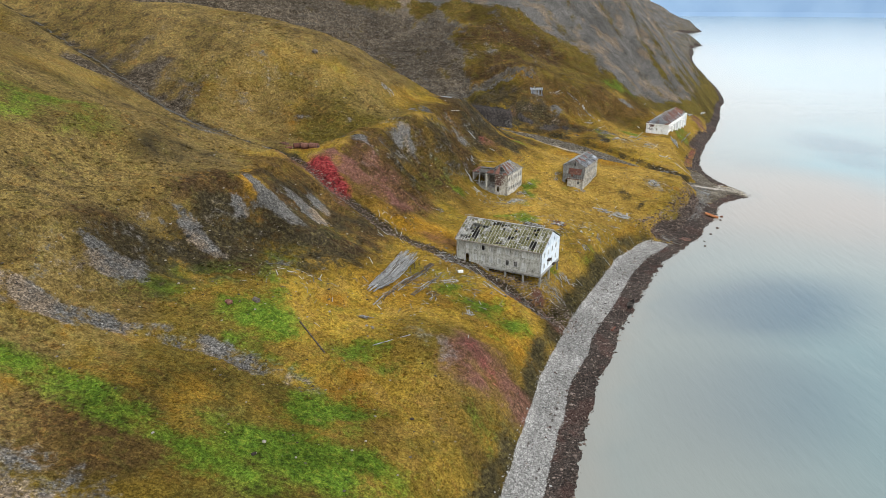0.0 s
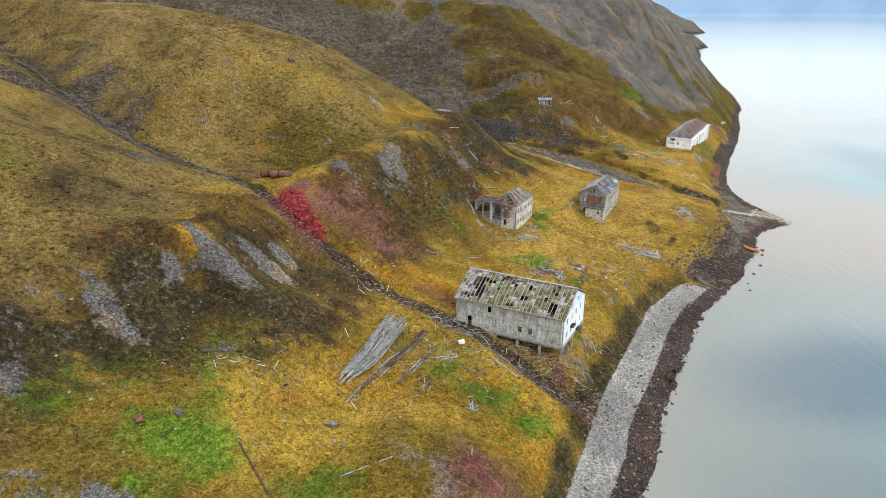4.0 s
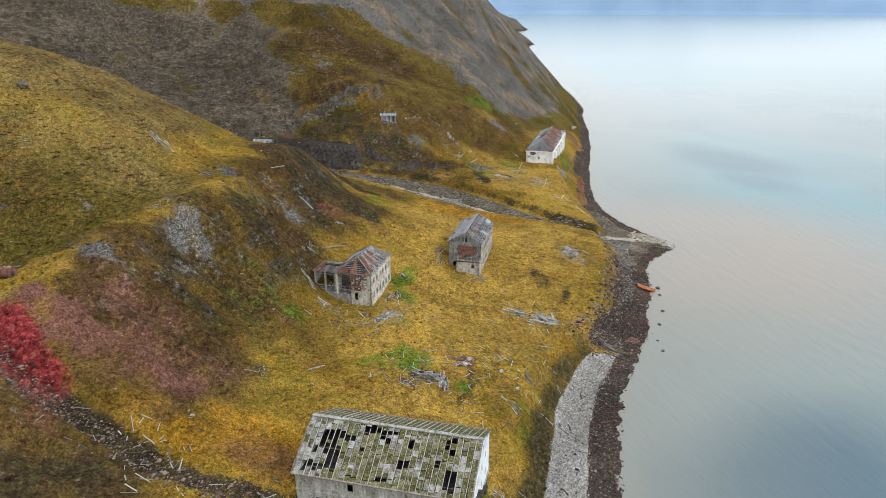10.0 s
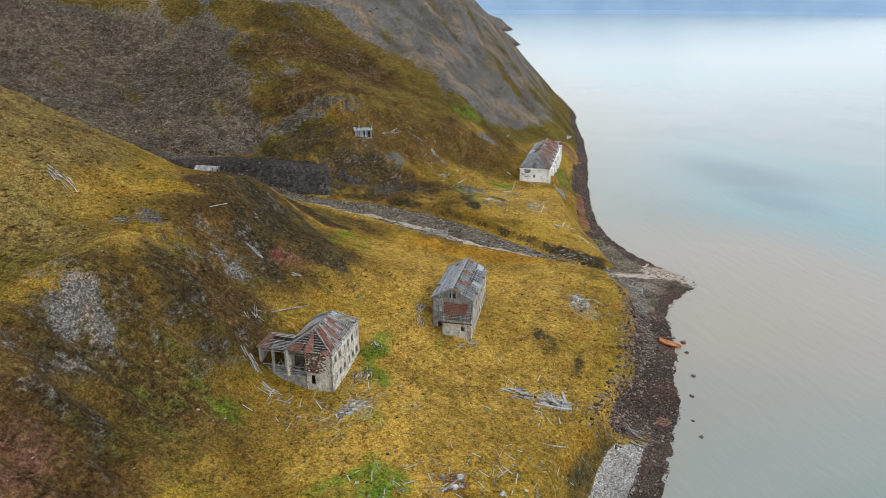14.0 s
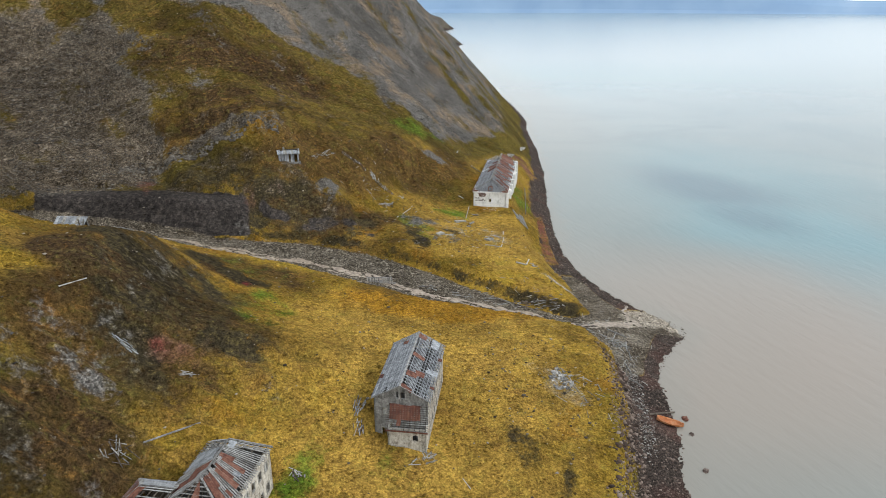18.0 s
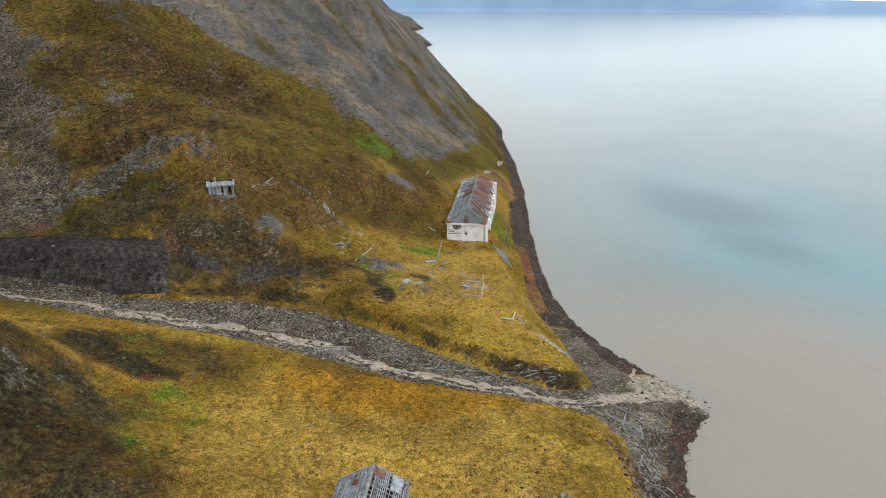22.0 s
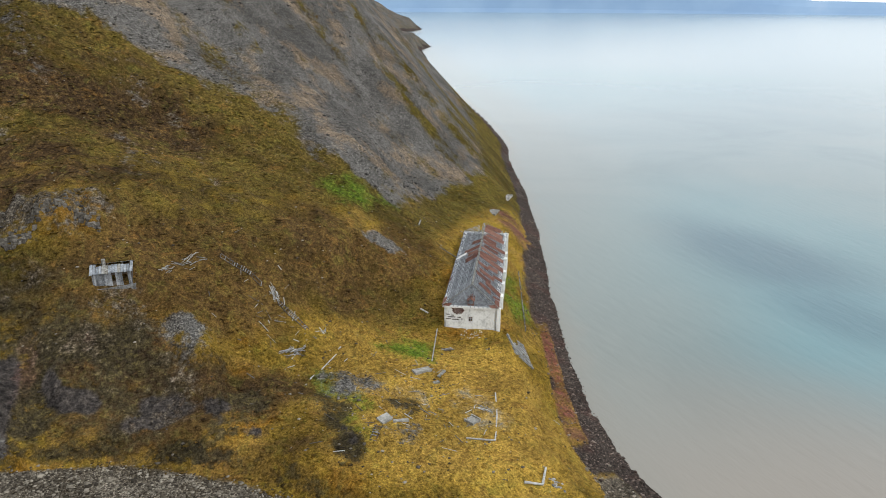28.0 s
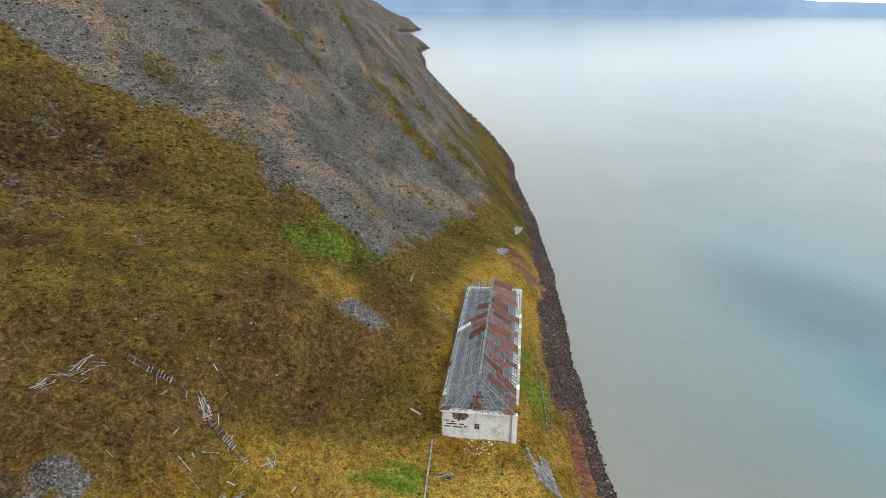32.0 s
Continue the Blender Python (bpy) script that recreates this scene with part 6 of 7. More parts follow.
def hill_hut():
    rng = random.Random(51)
    x, y = 43.3, 331.0
    h = thing("hut", frame_of(x, y, 30.9, 5.5, -.35), "small grey plank hut with patched sheet roof on the slope", "hut")
    L, B, H, R = 5.5, 4.0, 2.3, .9
    part("base", Shape().block(-.3, L + .4, -.5, B, -1.2, 0), TIMBER, h, "plank base on stones")
    for i in range(22):
        u = L * i / 22
        if i in (11, 12, 17, 18, 19):
            continue
        part("board", Shape().block(u, u + L / 22 - .02, -.02, .04, 0, H), SLATE, h)
    part("front_header", Shape().block(0, L, .02, .08, 1.9, H).block(2.7, 3.3, .02, .08, 0, .9), OLDWOOD, h)
    part("wall", Shape().block(0, .1, .1, B, 0, H).block(L - .1, L, .1, B, 0, H).block(.1, L - .1, B - .1, B, 0, H), OLDWOOD, h)
    f = [(-.3, -.4, H - .05), (L + .3, -.4, H - .05), (L + .3, B / 2, H + R), (-.3, B / 2, H + R)]
    b = [(L + .3, B + .3, H - .05), (-.3, B + .3, H - .05), (-.3, B / 2, H + R), (L + .3, B / 2, H + R)]
    for q in (f, b):
        roof_bars(h, q, "rafter", 6, .08, .1, OLDWOOD, False, -.05, rng=rng)
    for i in range(14):
        roof_sheets(h, f, ((i / 14, (i + .93) / 14, rng.uniform(0, .1), rng.uniform(.75, 1)),), .03, rng, "", SHEET if i not in (4, 5, 9) else CHALKY)
    roof_sheets(h, b, ((0, .5, 0, 1), (.52, 1, 0, .9)), .03, rng, "", SHEET)
    part("stovepipe", Shape().tube((1.6, 2.3, H + .4), (1.6, 2.3, H + 1.5), .3, 10), CONCRETE, h, "pale vent pipe")


def ridge_hut():
    rng = random.Random(52)
    x, y = -2.2, 273.0
    h = thing("hut", frame_of(x, y, ground(x + 2.5, y) - .2, 5.2, -2.3), "collapsed hut with a slumped corrugated roof on the ridge", "hut")
    for i in range(9):
        u = i * .62
        part("roof_sheet", Shape().slab([(u, -.6 + rng.uniform(-.1, .1), .35), (u + .58, -.6, .35), (u + .58, 2.0, 2.0), (u, 2.0 + rng.uniform(-.2, .2), 2.0)], .03), SHEET if i not in (2, 6) else CHALKY, h)
    part("wall", Shape().block(.1, 5.3, 1.9, 2.1, 0, 1.9), OLDWOOD, h)
    for i in range(8):
        a = Vector((5.2 + rng.uniform(0, 1.4), rng.uniform(-.8, 1.6), .1))
        part("broken_timber", Shape().beam(a, a + Vector((rng.uniform(-.6, .9), rng.uniform(-.6, .6), rng.uniform(.8, 2.4))), .16, .12), OLDWOOD if i % 2 else TIMBER, h)


house_on_legs()
veranda_house()
lean_to_house()
white_barracks()
hill_hut()
ridge_hut()


# ---- ruins, timber and scrap on the ground ----
def on(x, y, z=0.0):
    return Vector((x, y, ground(x, y) + z))


def plank_heap(name, x, y, n, size, label, category, seed, rise=.5, mats=None, width=(.07, .17), turn=None, spread=70, piece="plank"):
    """A heap of boards or logs that lie across one another on the ground."""
    rng = random.Random(seed)
    h = thing(name, pose(x, y, ground(x, y)), label, category)
    z0 = ground(x, y)
    main = turn if turn is not None else rng.uniform(0, 180)
    stones = name == "rubble_heap"
    for i in range(n if stones else int(n * 1.6)):
        r = size * (rng.random() ** .6) * (1.0 if stones else 1.2)
        a = rng.uniform(0, 2 * math.pi)
        c, e = math.cos(radians(main)), math.sin(radians(main))
        u, v = r * math.cos(a), .55 * r * math.sin(a)
        cx, cy = x + u * c - v * e, y + u * e + v * c
        d = radians(main + (rng.uniform(-spread, spread) if turn is not None else rng.gauss(0, 24) + (90 if rng.random() < .22 else 0)))
        half = (.25 + .95 * rng.random() ** 1.8) * (1 if piece == "plank" else 1.35)
        p, q = (Vector((cx + k * half * math.cos(d), cy + k * half * math.sin(d), 0)) for k in (-1, 1))
        lift = rise * rng.random() * max(0, 1 - r / (size + .1))
        for o in (p, q):
            o.z = ground(o.x, o.y) + .05 + lift + rng.uniform(0, .12)
        o = Vector((x, y, z0))
        w = rng.uniform(*width)
        m = rng.choice(mats or (TIMBER, TIMBER, OLDWOOD, OLDWOOD, BATTEN))
        if m is WHITE and not stones:
            m = CHALKY
        if stones:
            k = w * rng.uniform(.5, 1.0)
            c = on(cx, cy) - o
            j = [rng.uniform(.65, 1.1) * k for _ in range(8)]
            part("stone", Shape().hexa([c + Vector((sx * j[i], sy * j[7 - i], sz * j[(3 * i) % 8] * .7)) for i, (sx, sy, sz) in enumerate(((-1, -1, -.4), (1, -1, -.4), (1, 1, -.4), (-1, 1, -.4), (-.8, -.8, .8), (.8, -.8, .8), (.8, .8, .8), (-.8, .8, .8)))]), m, h)
            continue
        s = Shape().tube(p - o, q - o, w * .5, 7, w * .4) if piece == "log" else Shape().beam(p - o, q - o, w, rng.uniform(.03, .07))
        part(piece, s, m, h)
    return h


def pole(name, a, b, w, material, label, category, lift=.08, round_=False, group=""):
    p, q = on(*a, lift), on(*b, lift)
    s = Shape()
    s = s.tube(Vector(), q - p, w / 2, 8, w * .4) if round_ else s.beam(Vector(), q - p, w, w * .7)
    return solid(name, s, material, pose(*p), label, category, group)


def fallen_deck():
    """The long slipped raft of planks below the slope."""
    rng = random.Random(61)
    a, b, c, d = on(-16.2, 125.5, .35), on(-12.6, 124.2, .9), on(-5.6, 147.6, 1.5), on(-9.6, 149.2, .6)
    quad = (a, b, c, d)
    o = on(-11, 137, 0)
    h = thing("fallen_deck", pose(*o), "collapsed raft of silver-grey weathered planks", "plank deck")
    n = 40
    for i in range(n):
        v = rng.uniform(-.05, .10) + .06 * math.sin(i * .55)
        last = rng.uniform(.90, 1.04) - .05 * math.sin(i * .4)
        while v < last - .04:
            e = min(last, v + rng.uniform(.12, .3))
            u = (i + rng.uniform(.0, 1.0)) / n
            k = rng.uniform(-.03, .03)
            if rng.random() > .07:
                squeeze = lambda uu, vv: .5 + (uu - .5) * (.72 + .34 * min(1, max(0, vv) * 1.5)) + .05 * math.sin(5 * vv)
                p, q = lerp4(quad, squeeze(u, v), v), lerp4(quad, squeeze(u + k, e), e)
                for w, vv in ((p, v), (q, e)):
                    w.z += .45 * math.sin(math.pi * (.15 + .7 * u)) + .28 * math.sin(7 * vv + 2 * u) + rng.uniform(-.06, .10)
                part("plank", Shape().beam(p - o, q - o, rng.uniform(.10, .19), .05), TIMBER if rng.random() < .86 else rng.choice((OLDWOOD, BATTEN)), h)
            v = e + rng.uniform(-.02, .03)
    # added dark slab, so that the gaps between the planks look dark
    under = [lerp4(quad, u, v) - o for u, v in ((.2, .08), (.8, .08), (.93, .9), (.07, .9))]
    part("underlay", Shape().slab(under, .06), OLDWOOD, h, "dark layer added under the planks to fill their gaps")
    for k in (.2, .4, .62, .85):
        p, q = lerp4(quad, .04, k), lerp4(quad, .98, k)
        part("joist", Shape().beam(p - o - Vector((0, 0, .1)), q - o - Vector((0, 0, .1)), .18, .2), OLDWOOD, h)
    for k in (.72, .84, .97):
        p = lerp4(quad, 1.02, k) - o
        w = lerp4(quad, 1.02, k)
        part("strut", Shape().block(p.x - .1, p.x + .1, p.y - .1, p.y + .1, ground(w.x, w.y) - .2 - o.z, p.z), OLDWOOD, h)


def timber_line(points, rails, label, seed, sleepers=True, gap=.5, category="timber track"):
    """A wrecked line of long beams, with broken cross pieces."""
    rng = random.Random(seed)
    o = on(*points[len(points) // 2])
    h = thing("timber_track", pose(*o), label, category)
    path = spline([(x, y, 0) for x, y in points], 3.2)
    for r in range(rails):
        off = (r - (rails - 1) / 2) * gap
        for p, q in zip(path[:-1], path[1:]):
            if rng.random() < .12:
                continue
            d = Vector((q[0] - p[0], q[1] - p[1], 0)).normalized()
            n = Vector((-d.y, d.x, 0)) * (off + rng.uniform(-.12, .12))
            a, b = on(p[0] + n.x, p[1] + n.y, rng.uniform(.12, .4)), on(q[0] + n.x, q[1] + n.y, rng.uniform(.12, .4))
            part("beam", Shape().beam(a - o, b - o + d * rng.uniform(0, .5), rng.uniform(.14, .26), .16), rng.choice((TIMBER, OLDWOOD, OLDWOOD)), h)
    if sleepers:
        for p, q in zip(path[:-1], path[1:]):
            for _ in range(3):
                t = rng.random()
                x, y = p[0] + t * (q[0] - p[0]) + rng.uniform(-.3, .3), p[1] + t * (q[1] - p[1])
                a = rng.uniform(0, 3.14)
                w = rng.uniform(.4, .9)
                part("cross_piece", Shape().beam(on(x - w * math.cos(a), y - w * math.sin(a), .15) - o, on(x + w * math.cos(a), y + w * math.sin(a), .2) - o, .16, .06), rng.choice((TIMBER, OLDWOOD)), h)


def ladder_walk(points, label, seed, width=.8, every=.34):
    """A boardwalk of short cross slats on two stringers."""
    rng = random.Random(seed)
    o = on(*points[0])
    h = thing("boardwalk", pose(*o), label, "boardwalk", "slatted boardwalks")
    path = spline([(x, y, 0) for x, y in points], every)
    for i, (p, q) in enumerate(zip(path[:-1], path[1:])):
        d = Vector((q[0] - p[0], q[1] - p[1], 0)).normalized()
        n = Vector((-d.y, d.x, 0)) * width / 2
        if rng.random() < .3:
            continue
        k = rng.uniform(-.5, .2)
        a, b = on(p[0] - n.x * rng.uniform(.6, 1.1), p[1] - n.y, rng.uniform(.12, .26)), on(p[0] + n.x * (1 + k), p[1] + n.y * (1 + k), .2)
        part("slat", Shape().beam(a - o, b - o, rng.uniform(.1, .2), .05), rng.choice((TIMBER, TIMBER, OLDWOOD)), h)
    for s in (-1, 1):
        for p, q in zip(path[:-6:6], path[6::6]):
            d = Vector((q[0] - p[0], q[1] - p[1], 0)).normalized()
            n = Vector((-d.y, d.x, 0)) * width * .35 * s
            part("stringer", Shape().beam(on(p[0] + n.x, p[1] + n.y, .1) - o, on(q[0] + n.x, q[1] + n.y, .1) - o, .12, .12), OLDWOOD, h)


def boiler_wreck():
    """Rusted boiler drums by the gully head."""
    for x, y, r, l, a, kind in ((-43.6, 196.2, .85, 2.6, 20, "rusted steel boiler drum lying on its side"), (-41.2, 195.6, .95, 2.0, -10, "short rusted boiler drum beside the stream"),
                                (-38.4, 194.6, .9, 2.8, -25, "rusted steel tank lying on the grass"), (-45.6, 193.0, .4, 2.2, 50, "thin rusted steel pipe length")):
        d = Vector((math.cos(radians(a)), math.sin(radians(a)), 0)) * l / 2
        o = on(x, y, r - .15)
        h = thing("boiler_drum", pose(*o), kind, "boiler drum", "boiler drums")
        part("shell", Shape().tube(-d, d, r, 18), RUST, h, soft=False)
        for k in (-.9, 0, .9):
            part("hoop", Shape().tube(d * k - d.normalized() * .06, d * k + d.normalized() * .06, r + .05, 18), RUST, h)
        part("manhole", Shape().tube(d + d.normalized() * .0, d + d.normalized() * .12, r * .4, 12), OLDWOOD, h)
    plank_heap("scrap_heap", -47.5, 198, 16, 1.4, "heap of rusty scrap iron and pipes", "scrap heap", 66, .6, (RUST, RUST, OLDWOOD), (.12, .35))
    plank_heap("scrap_heap", -40, 198.6, 14, 1.6, "heap of grey stones and rusty scrap", "scrap heap", 67, .5, (RUST, ROCK, ROCK), (.3, .6))


def boat(x, y, turn, L, B, hull, inner, label, tilt=0, depth=.75):
    """An open boat: ribbed hull of stations, thwarts, gunwale and keel."""
    h = thing("boat", pose(x, y, max(.02, ground(x, y)) - .05, 0, tilt, turn), label, "boat")
    n, s, g = 13, Shape(), Shape()
    for i in range(n):
        t = i / (n - 1)
        w = B / 2 * math.sin(math.pi * min(.97, max(.04, .12 + .8 * t))) ** .6 * (1 if t < .9 else .6)
        zt = depth + .25 * (2 * t - 1) ** 2
        xx = L * (t - .5)
        s.v += [(xx, -w, zt), (xx, -w * .8, zt * .45), (xx, 0, .0 + .15 * (2 * t - 1) ** 4), (xx, w * .8, zt * .45), (xx, w, zt)]
        s.v += [(xx, -w + .07, zt), (xx, -w * .8 + .07, zt * .48), (xx, 0, .10 + .15 * (2 * t - 1) ** 4), (xx, w * .8 - .07, zt * .48), (xx, w - .07, zt)]
        if i:
            a, b = 10 * (i - 1), 10 * i
            s.f += [(a + j, a + j + 1, b + j + 1, b + j) for j in range(4)]
            s.f += [(a + 5 + j, b + 5 + j, b + 6 + j, a + 6 + j) for j in range(4)]
            s.f += [(a, b, b + 5, a + 5), (a + 4, a + 9, b + 9, b + 4)]
    e = 10 * (n - 1)
    s.f += [(0, 5, 6, 1), (1, 6, 7, 2), (2, 7, 8, 3), (3, 8, 9, 4), (e, e + 1, e + 6, e + 5), (e + 1, e + 2, e + 7, e + 6), (e + 2, e + 3, e + 8, e + 7), (e + 3, e + 4, e + 9, e + 8)]
    s.f += [(5, 9, 8, 7, 6), (e + 5, e + 6, e + 7, e + 8, e + 9)]
    part("hull", s, hull, h)
    for t in (.28, .5, .72):
        part("thwart", Shape().block(L * (t - .5) - .12, L * (t - .5) + .12, -B * .42, B * .42, depth * .62, depth * .68), inner, h)
    part("keel", Shape().beam((-L * .47, 0, .0), (L * .47, 0, .0), .1, .14), inner, h)
    return h


def slab_group(name, spots, material, label, category, group):
    for x, y, w, l, t, turn in spots:
        rng = random.Random(int(x * 7 + y))
        s = Shape().hexa([(-w / 2, -l / 2, -.2), (w / 2, -l / 2 * rng.uniform(.8, 1), -.2), (w / 2 * rng.uniform(.8, 1), l / 2, -.2), (-w / 2, l / 2 * rng.uniform(.8, 1), -.2),
                         (-w / 2 + .04, -l / 2 + .04, t), (w / 2 - .06, -l / 2 + .05, t), (w / 2 - .05, l / 2 - .05, t * rng.uniform(.7, 1)), (-w / 2 + .05, l / 2 - .04, t)])
        solid(name, s, material, pose(x, y, ground(x, y), rng.uniform(-6, 6), rng.uniform(-6, 6), turn), label, category, group)


def boulder(x, y, r, material, label, category="boulder", group="", seed=0, sink=.25):
    rng = random.Random(seed * 131 + int(x * 10) + int(y * 10))
    r = r * .65 if material is PALE_ROCK else r
    bm = bmesh.new()
    bmesh.ops.create_icosphere(bm, subdivisions=2, radius=1)
    for v in bm.verts:
        v.co *= 1 + .45 * noise.noise(v.co * 1.6 + Vector((x, y, seed)))
        v.co = Vector((v.co.x * r * 1.15, v.co.y * r * .9, v.co.z * r * .7))
    me = bpy.data.meshes.new("boulder")
    bm.to_mesh(me)
    bm.free()
    me.materials.append(material)
    ob = new("boulder", me)
    ob.matrix_basis = pose(x, y, max(ground(x, y), -.1) + r * sink, 0, 0, rng.uniform(0, 360))
    return tagged(ob, label, category, group)


fallen_deck()
timber_line(((-2.6, 148.6), (-6.5, 138), (-10, 129), (-13.6, 120.4)), 3, "wrecked line of long grey timber beams in the grass", 71)
timber_line(((-.6, 143.6), (-3, 136), (-6.4, 127.6)), 2, "short line of rotting timber beams in the grass", 72)
plank_heap("plank_heap", -15.3, 115, 12, 1.0, "small heap of grey planks on the grass", "plank heap", 73, .4, turn=20, spread=30)
plank_heap("plank_heap", 2.2, 153.2, 46, 3.6, "big heap of broken planks by the house corner", "plank heap", 74, .9, turn=-25, spread=50)
plank_heap("plank_heap", 7.5, 149.0, 26, 2.6, "scattered broken boards along the house front", "plank heap", 75, .4, turn=-28, spread=40)
plank_heap("plank_heap", 11.8, 143.2, 16, 1.8, "grey boards and a dark beam in the grass", "plank heap", 76, .3, turn=-40, spread=30)
plank_heap("plank_heap", 17.8, 140.0, 40, 3.4, "dark debris of rotten timber under the house", "plank heap", 77, .5, (OLDWOOD, OLDWOOD, TIMBER, RUST))
plank_heap("plank_heap", 26.0, 147.0, 44, 3.6, "jumble of broken boards below the gable", "plank heap", 78, .6, (OLDWOOD, TIMBER, TIMBER))
plank_heap("plank_heap", 31.0, 154.0, 22, 2.8, "thin scatter of grey boards on the bank", "plank heap", 79, .3)
plank_heap("plank_heap", 22.5, 136.0, 26, 2.4, "rotten timber and rust on the bank's edge", "plank heap", 80, .4, (OLDWOOD, RUST, TIMBER))
plank_heap("plank_heap", 5.6, 126.6, 12, 1.2, "broken white-grey crate frame in the grass", "plank heap", 81, .3, (BATTEN, TIMBER))
plank_heap("plank_heap", 1.5, 139.5, 14, 1.7, "loose grey boards round a small frame", "plank heap", 82, .2, (TIMBER, BATTEN))
plank_heap("plank_heap", -2.0, 130.0, 9, 1.7, "few rotten boards in the green grass", "plank heap", 83, .2)
solid("crate", Shape().block(-.55, .55, -.35, .35, 0, .5).block(-.6, .6, -.4, .4, .5, .56), WHITE, pose(4.2, 145.0, ground(4.2, 145) - .05, 0, 0, 20), "white painted wooden crate on the grass", "crate")
pole("fallen_pole", (9.5, 141.5), (14.0, 136.2), .22, TIMBER, "long grey beam lying in the grass", "beam", group="fallen beams")
pole("fallen_pole", (-30.5, 119.5), (-26.0, 121.8), .2, BATTEN, "pale pole lying on the slope", "pole", group="fallen poles")
pole("fallen_pole", (-29.4, 122.0), (-27.2, 123.0), .16, TIMBER, "short pale pole lying on the slope", "pole", group="fallen poles")
pole("fallen_pole", (-25.6, 106.0), (-20.0, 98.5), .2, OLDWOOD, "long dark pole across the green hollow", "pole", group="fallen poles")
pole("fallen_pole", (-12.5, 104), (-6, 108), .14, TIMBER, "thin grey pole in the grass", "pole", group="fallen poles")
solid("culvert_pipe", Shape().tube((0, 0, 0), (-.9, .5, .1), .5, 14), OLDWOOD, pose(-33.0, 107.2, ground(-33, 107.2) + .3), "dark culvert pipe end in the slope", "pipe")
boulder(-37.6, 105.2, .7, RUST, "rust-brown boulder at the slope's foot", seed=1)
boulder(-10.0, 169.4, .55, PALE_ROCK, "pale boulder beside the debris gully", seed=2)
boulder(-45, 241, 1.1, OLDWOOD, "dark lone boulder on the ridge line", seed=3)
boiler_wreck()
plank_heap("plank_heap", -51.5, 187.5, 8, 1.3, "few pale boards beside the stream", "plank heap", 84, .2, (BATTEN, TIMBER))

# the terrace: log heap, collapsed foundations and paths
plank_heap("log_heap", 26.4, 180.8, 30, 2.4, "heap of grey driftwood logs and beams", "log heap", 91, .5, (TIMBER, TIMBER, OLDWOOD), (.16, .32), turn=160, spread=35, piece="log")
plank_heap("log_heap", 29.0, 179.4, 14, 1.4, "steep tangle of grey logs", "log heap", 90, .5, (TIMBER, BATTEN, OLDWOOD), (.16, .32), turn=70, spread=25, piece="log")
plank_heap("log_heap", 33.8, 185.0, 16, 2.2, "rusty rods and rotten logs with boulders", "log heap", 92, .5, (OLDWOOD, RUST, TIMBER), (.14, .3), turn=30, spread=35, piece="log")
plank_heap("plank_heap", 23.0, 179.4, 16, 1.8, "grey wood chips and short boards", "plank heap", 93, .2)
for i, (x, y, r) in enumerate(((34.0, 184.4, .75), (35.4, 186.2, .8), (40.6, 183.4, .6), (33.0, 186.4, .45), (44.3, 184.0, .4), (21.4, 186.8, .4), (42.2, 179.0, .5))):
    boulder(x, y, r, PALE_ROCK, "pale grey boulder on the terrace grass", group="terrace boulders", seed=10 + i)
ladder_walk(((46.2, 184.2), (45.2, 181.4)), "row of pale slats in the grass", 94, 1.1, .42)
pole("fallen_pole", (41.0, 186.6), (43.2, 188.2), .24, TIMBER, "pale log lying on the terrace", "log", group="fallen logs", round_=True)
pole("fallen_pole", (52.6, 193.4), (54.6, 193.0), .24, BATTEN, "short pale log on the terrace", "log", group="fallen logs", round_=True)
plank_heap("plank_heap", 39.6, 174.0, 12, 1.9, "strip of broken boards in the grass", "plank heap", 95, .15, turn=-60, spread=25)
plank_heap("plank_heap", 52.0, 206.6, 16, 2.4, "broken concrete edge and timber of a foundation", "foundation ruin", 96, .3, (ROCK, CONCRETE, TIMBER), (.2, .5), turn=-20, spread=20)
plank_heap("plank_heap", 57.6, 203.4, 20, 2.4, "grey concrete rubble of a fallen foundation", "foundation ruin", 97, .4, (CONCRETE, ROCK, TIMBER), (.3, .6), turn=-25, spread=25)
pole("foundation_edge", (54.0, 203.6), (59.2, 201.6), .4, CONCRETE, "straight concrete foundation edge in the grass", "foundation")
pole("foundation_edge", (59.2, 201.6), (60.2, 206.4), .4, CONCRETE, "straight concrete foundation edge in the grass", "foundation")
plank_heap("plank_heap", 72.5, 200.0, 30, 2.8, "driftwood planks tumbled over the bank", "plank heap", 98, .5, (TIMBER, OLDWOOD, RUST), turn=-35, spread=30)
plank_heap("plank_heap", -1.0, 183.0, 9, 1.8, "broken timber frame in the grass", "plank heap", 99, .3, (TIMBER, OLDWOOD))
pole("fallen_pole", (6.5, 184.4), (9.5, 186.2), .2, TIMBER, "pale pole lying in the grass", "pole", group="fallen poles")
plank_heap("rubble_heap", 22.6, 203.6, 36, 2.2, "spill of grey masonry rubble below the house", "rubble heap", 100, .3, (ROCK, PALE_ROCK, CONCRETE), (.3, .6))
plank_heap("plank_heap", 30.2, 220.6, 9, 1.2, "broken crate and boards by the house", "plank heap", 101, .3, (TIMBER, BATTEN, OLDWOOD))
plank_heap("plank_heap", 26.0, 212.5, 26, 2.4, "fallen plaster and boards along the wall", "rubble heap", 102, .2, (STUCCO, TIMBER, OLDWOOD), turn=60, spread=30)
plank_heap("plank_heap", 9.5, 222.5, 12, 1.6, "grey fallen timber behind the house", "plank heap", 103, .4)
plank_heap("plank_heap", 8.8, 213.0, 10, 1.4, "long grey boards leaning by the veranda", "plank heap", 104, .5, (TIMBER,), turn=120, spread=15)
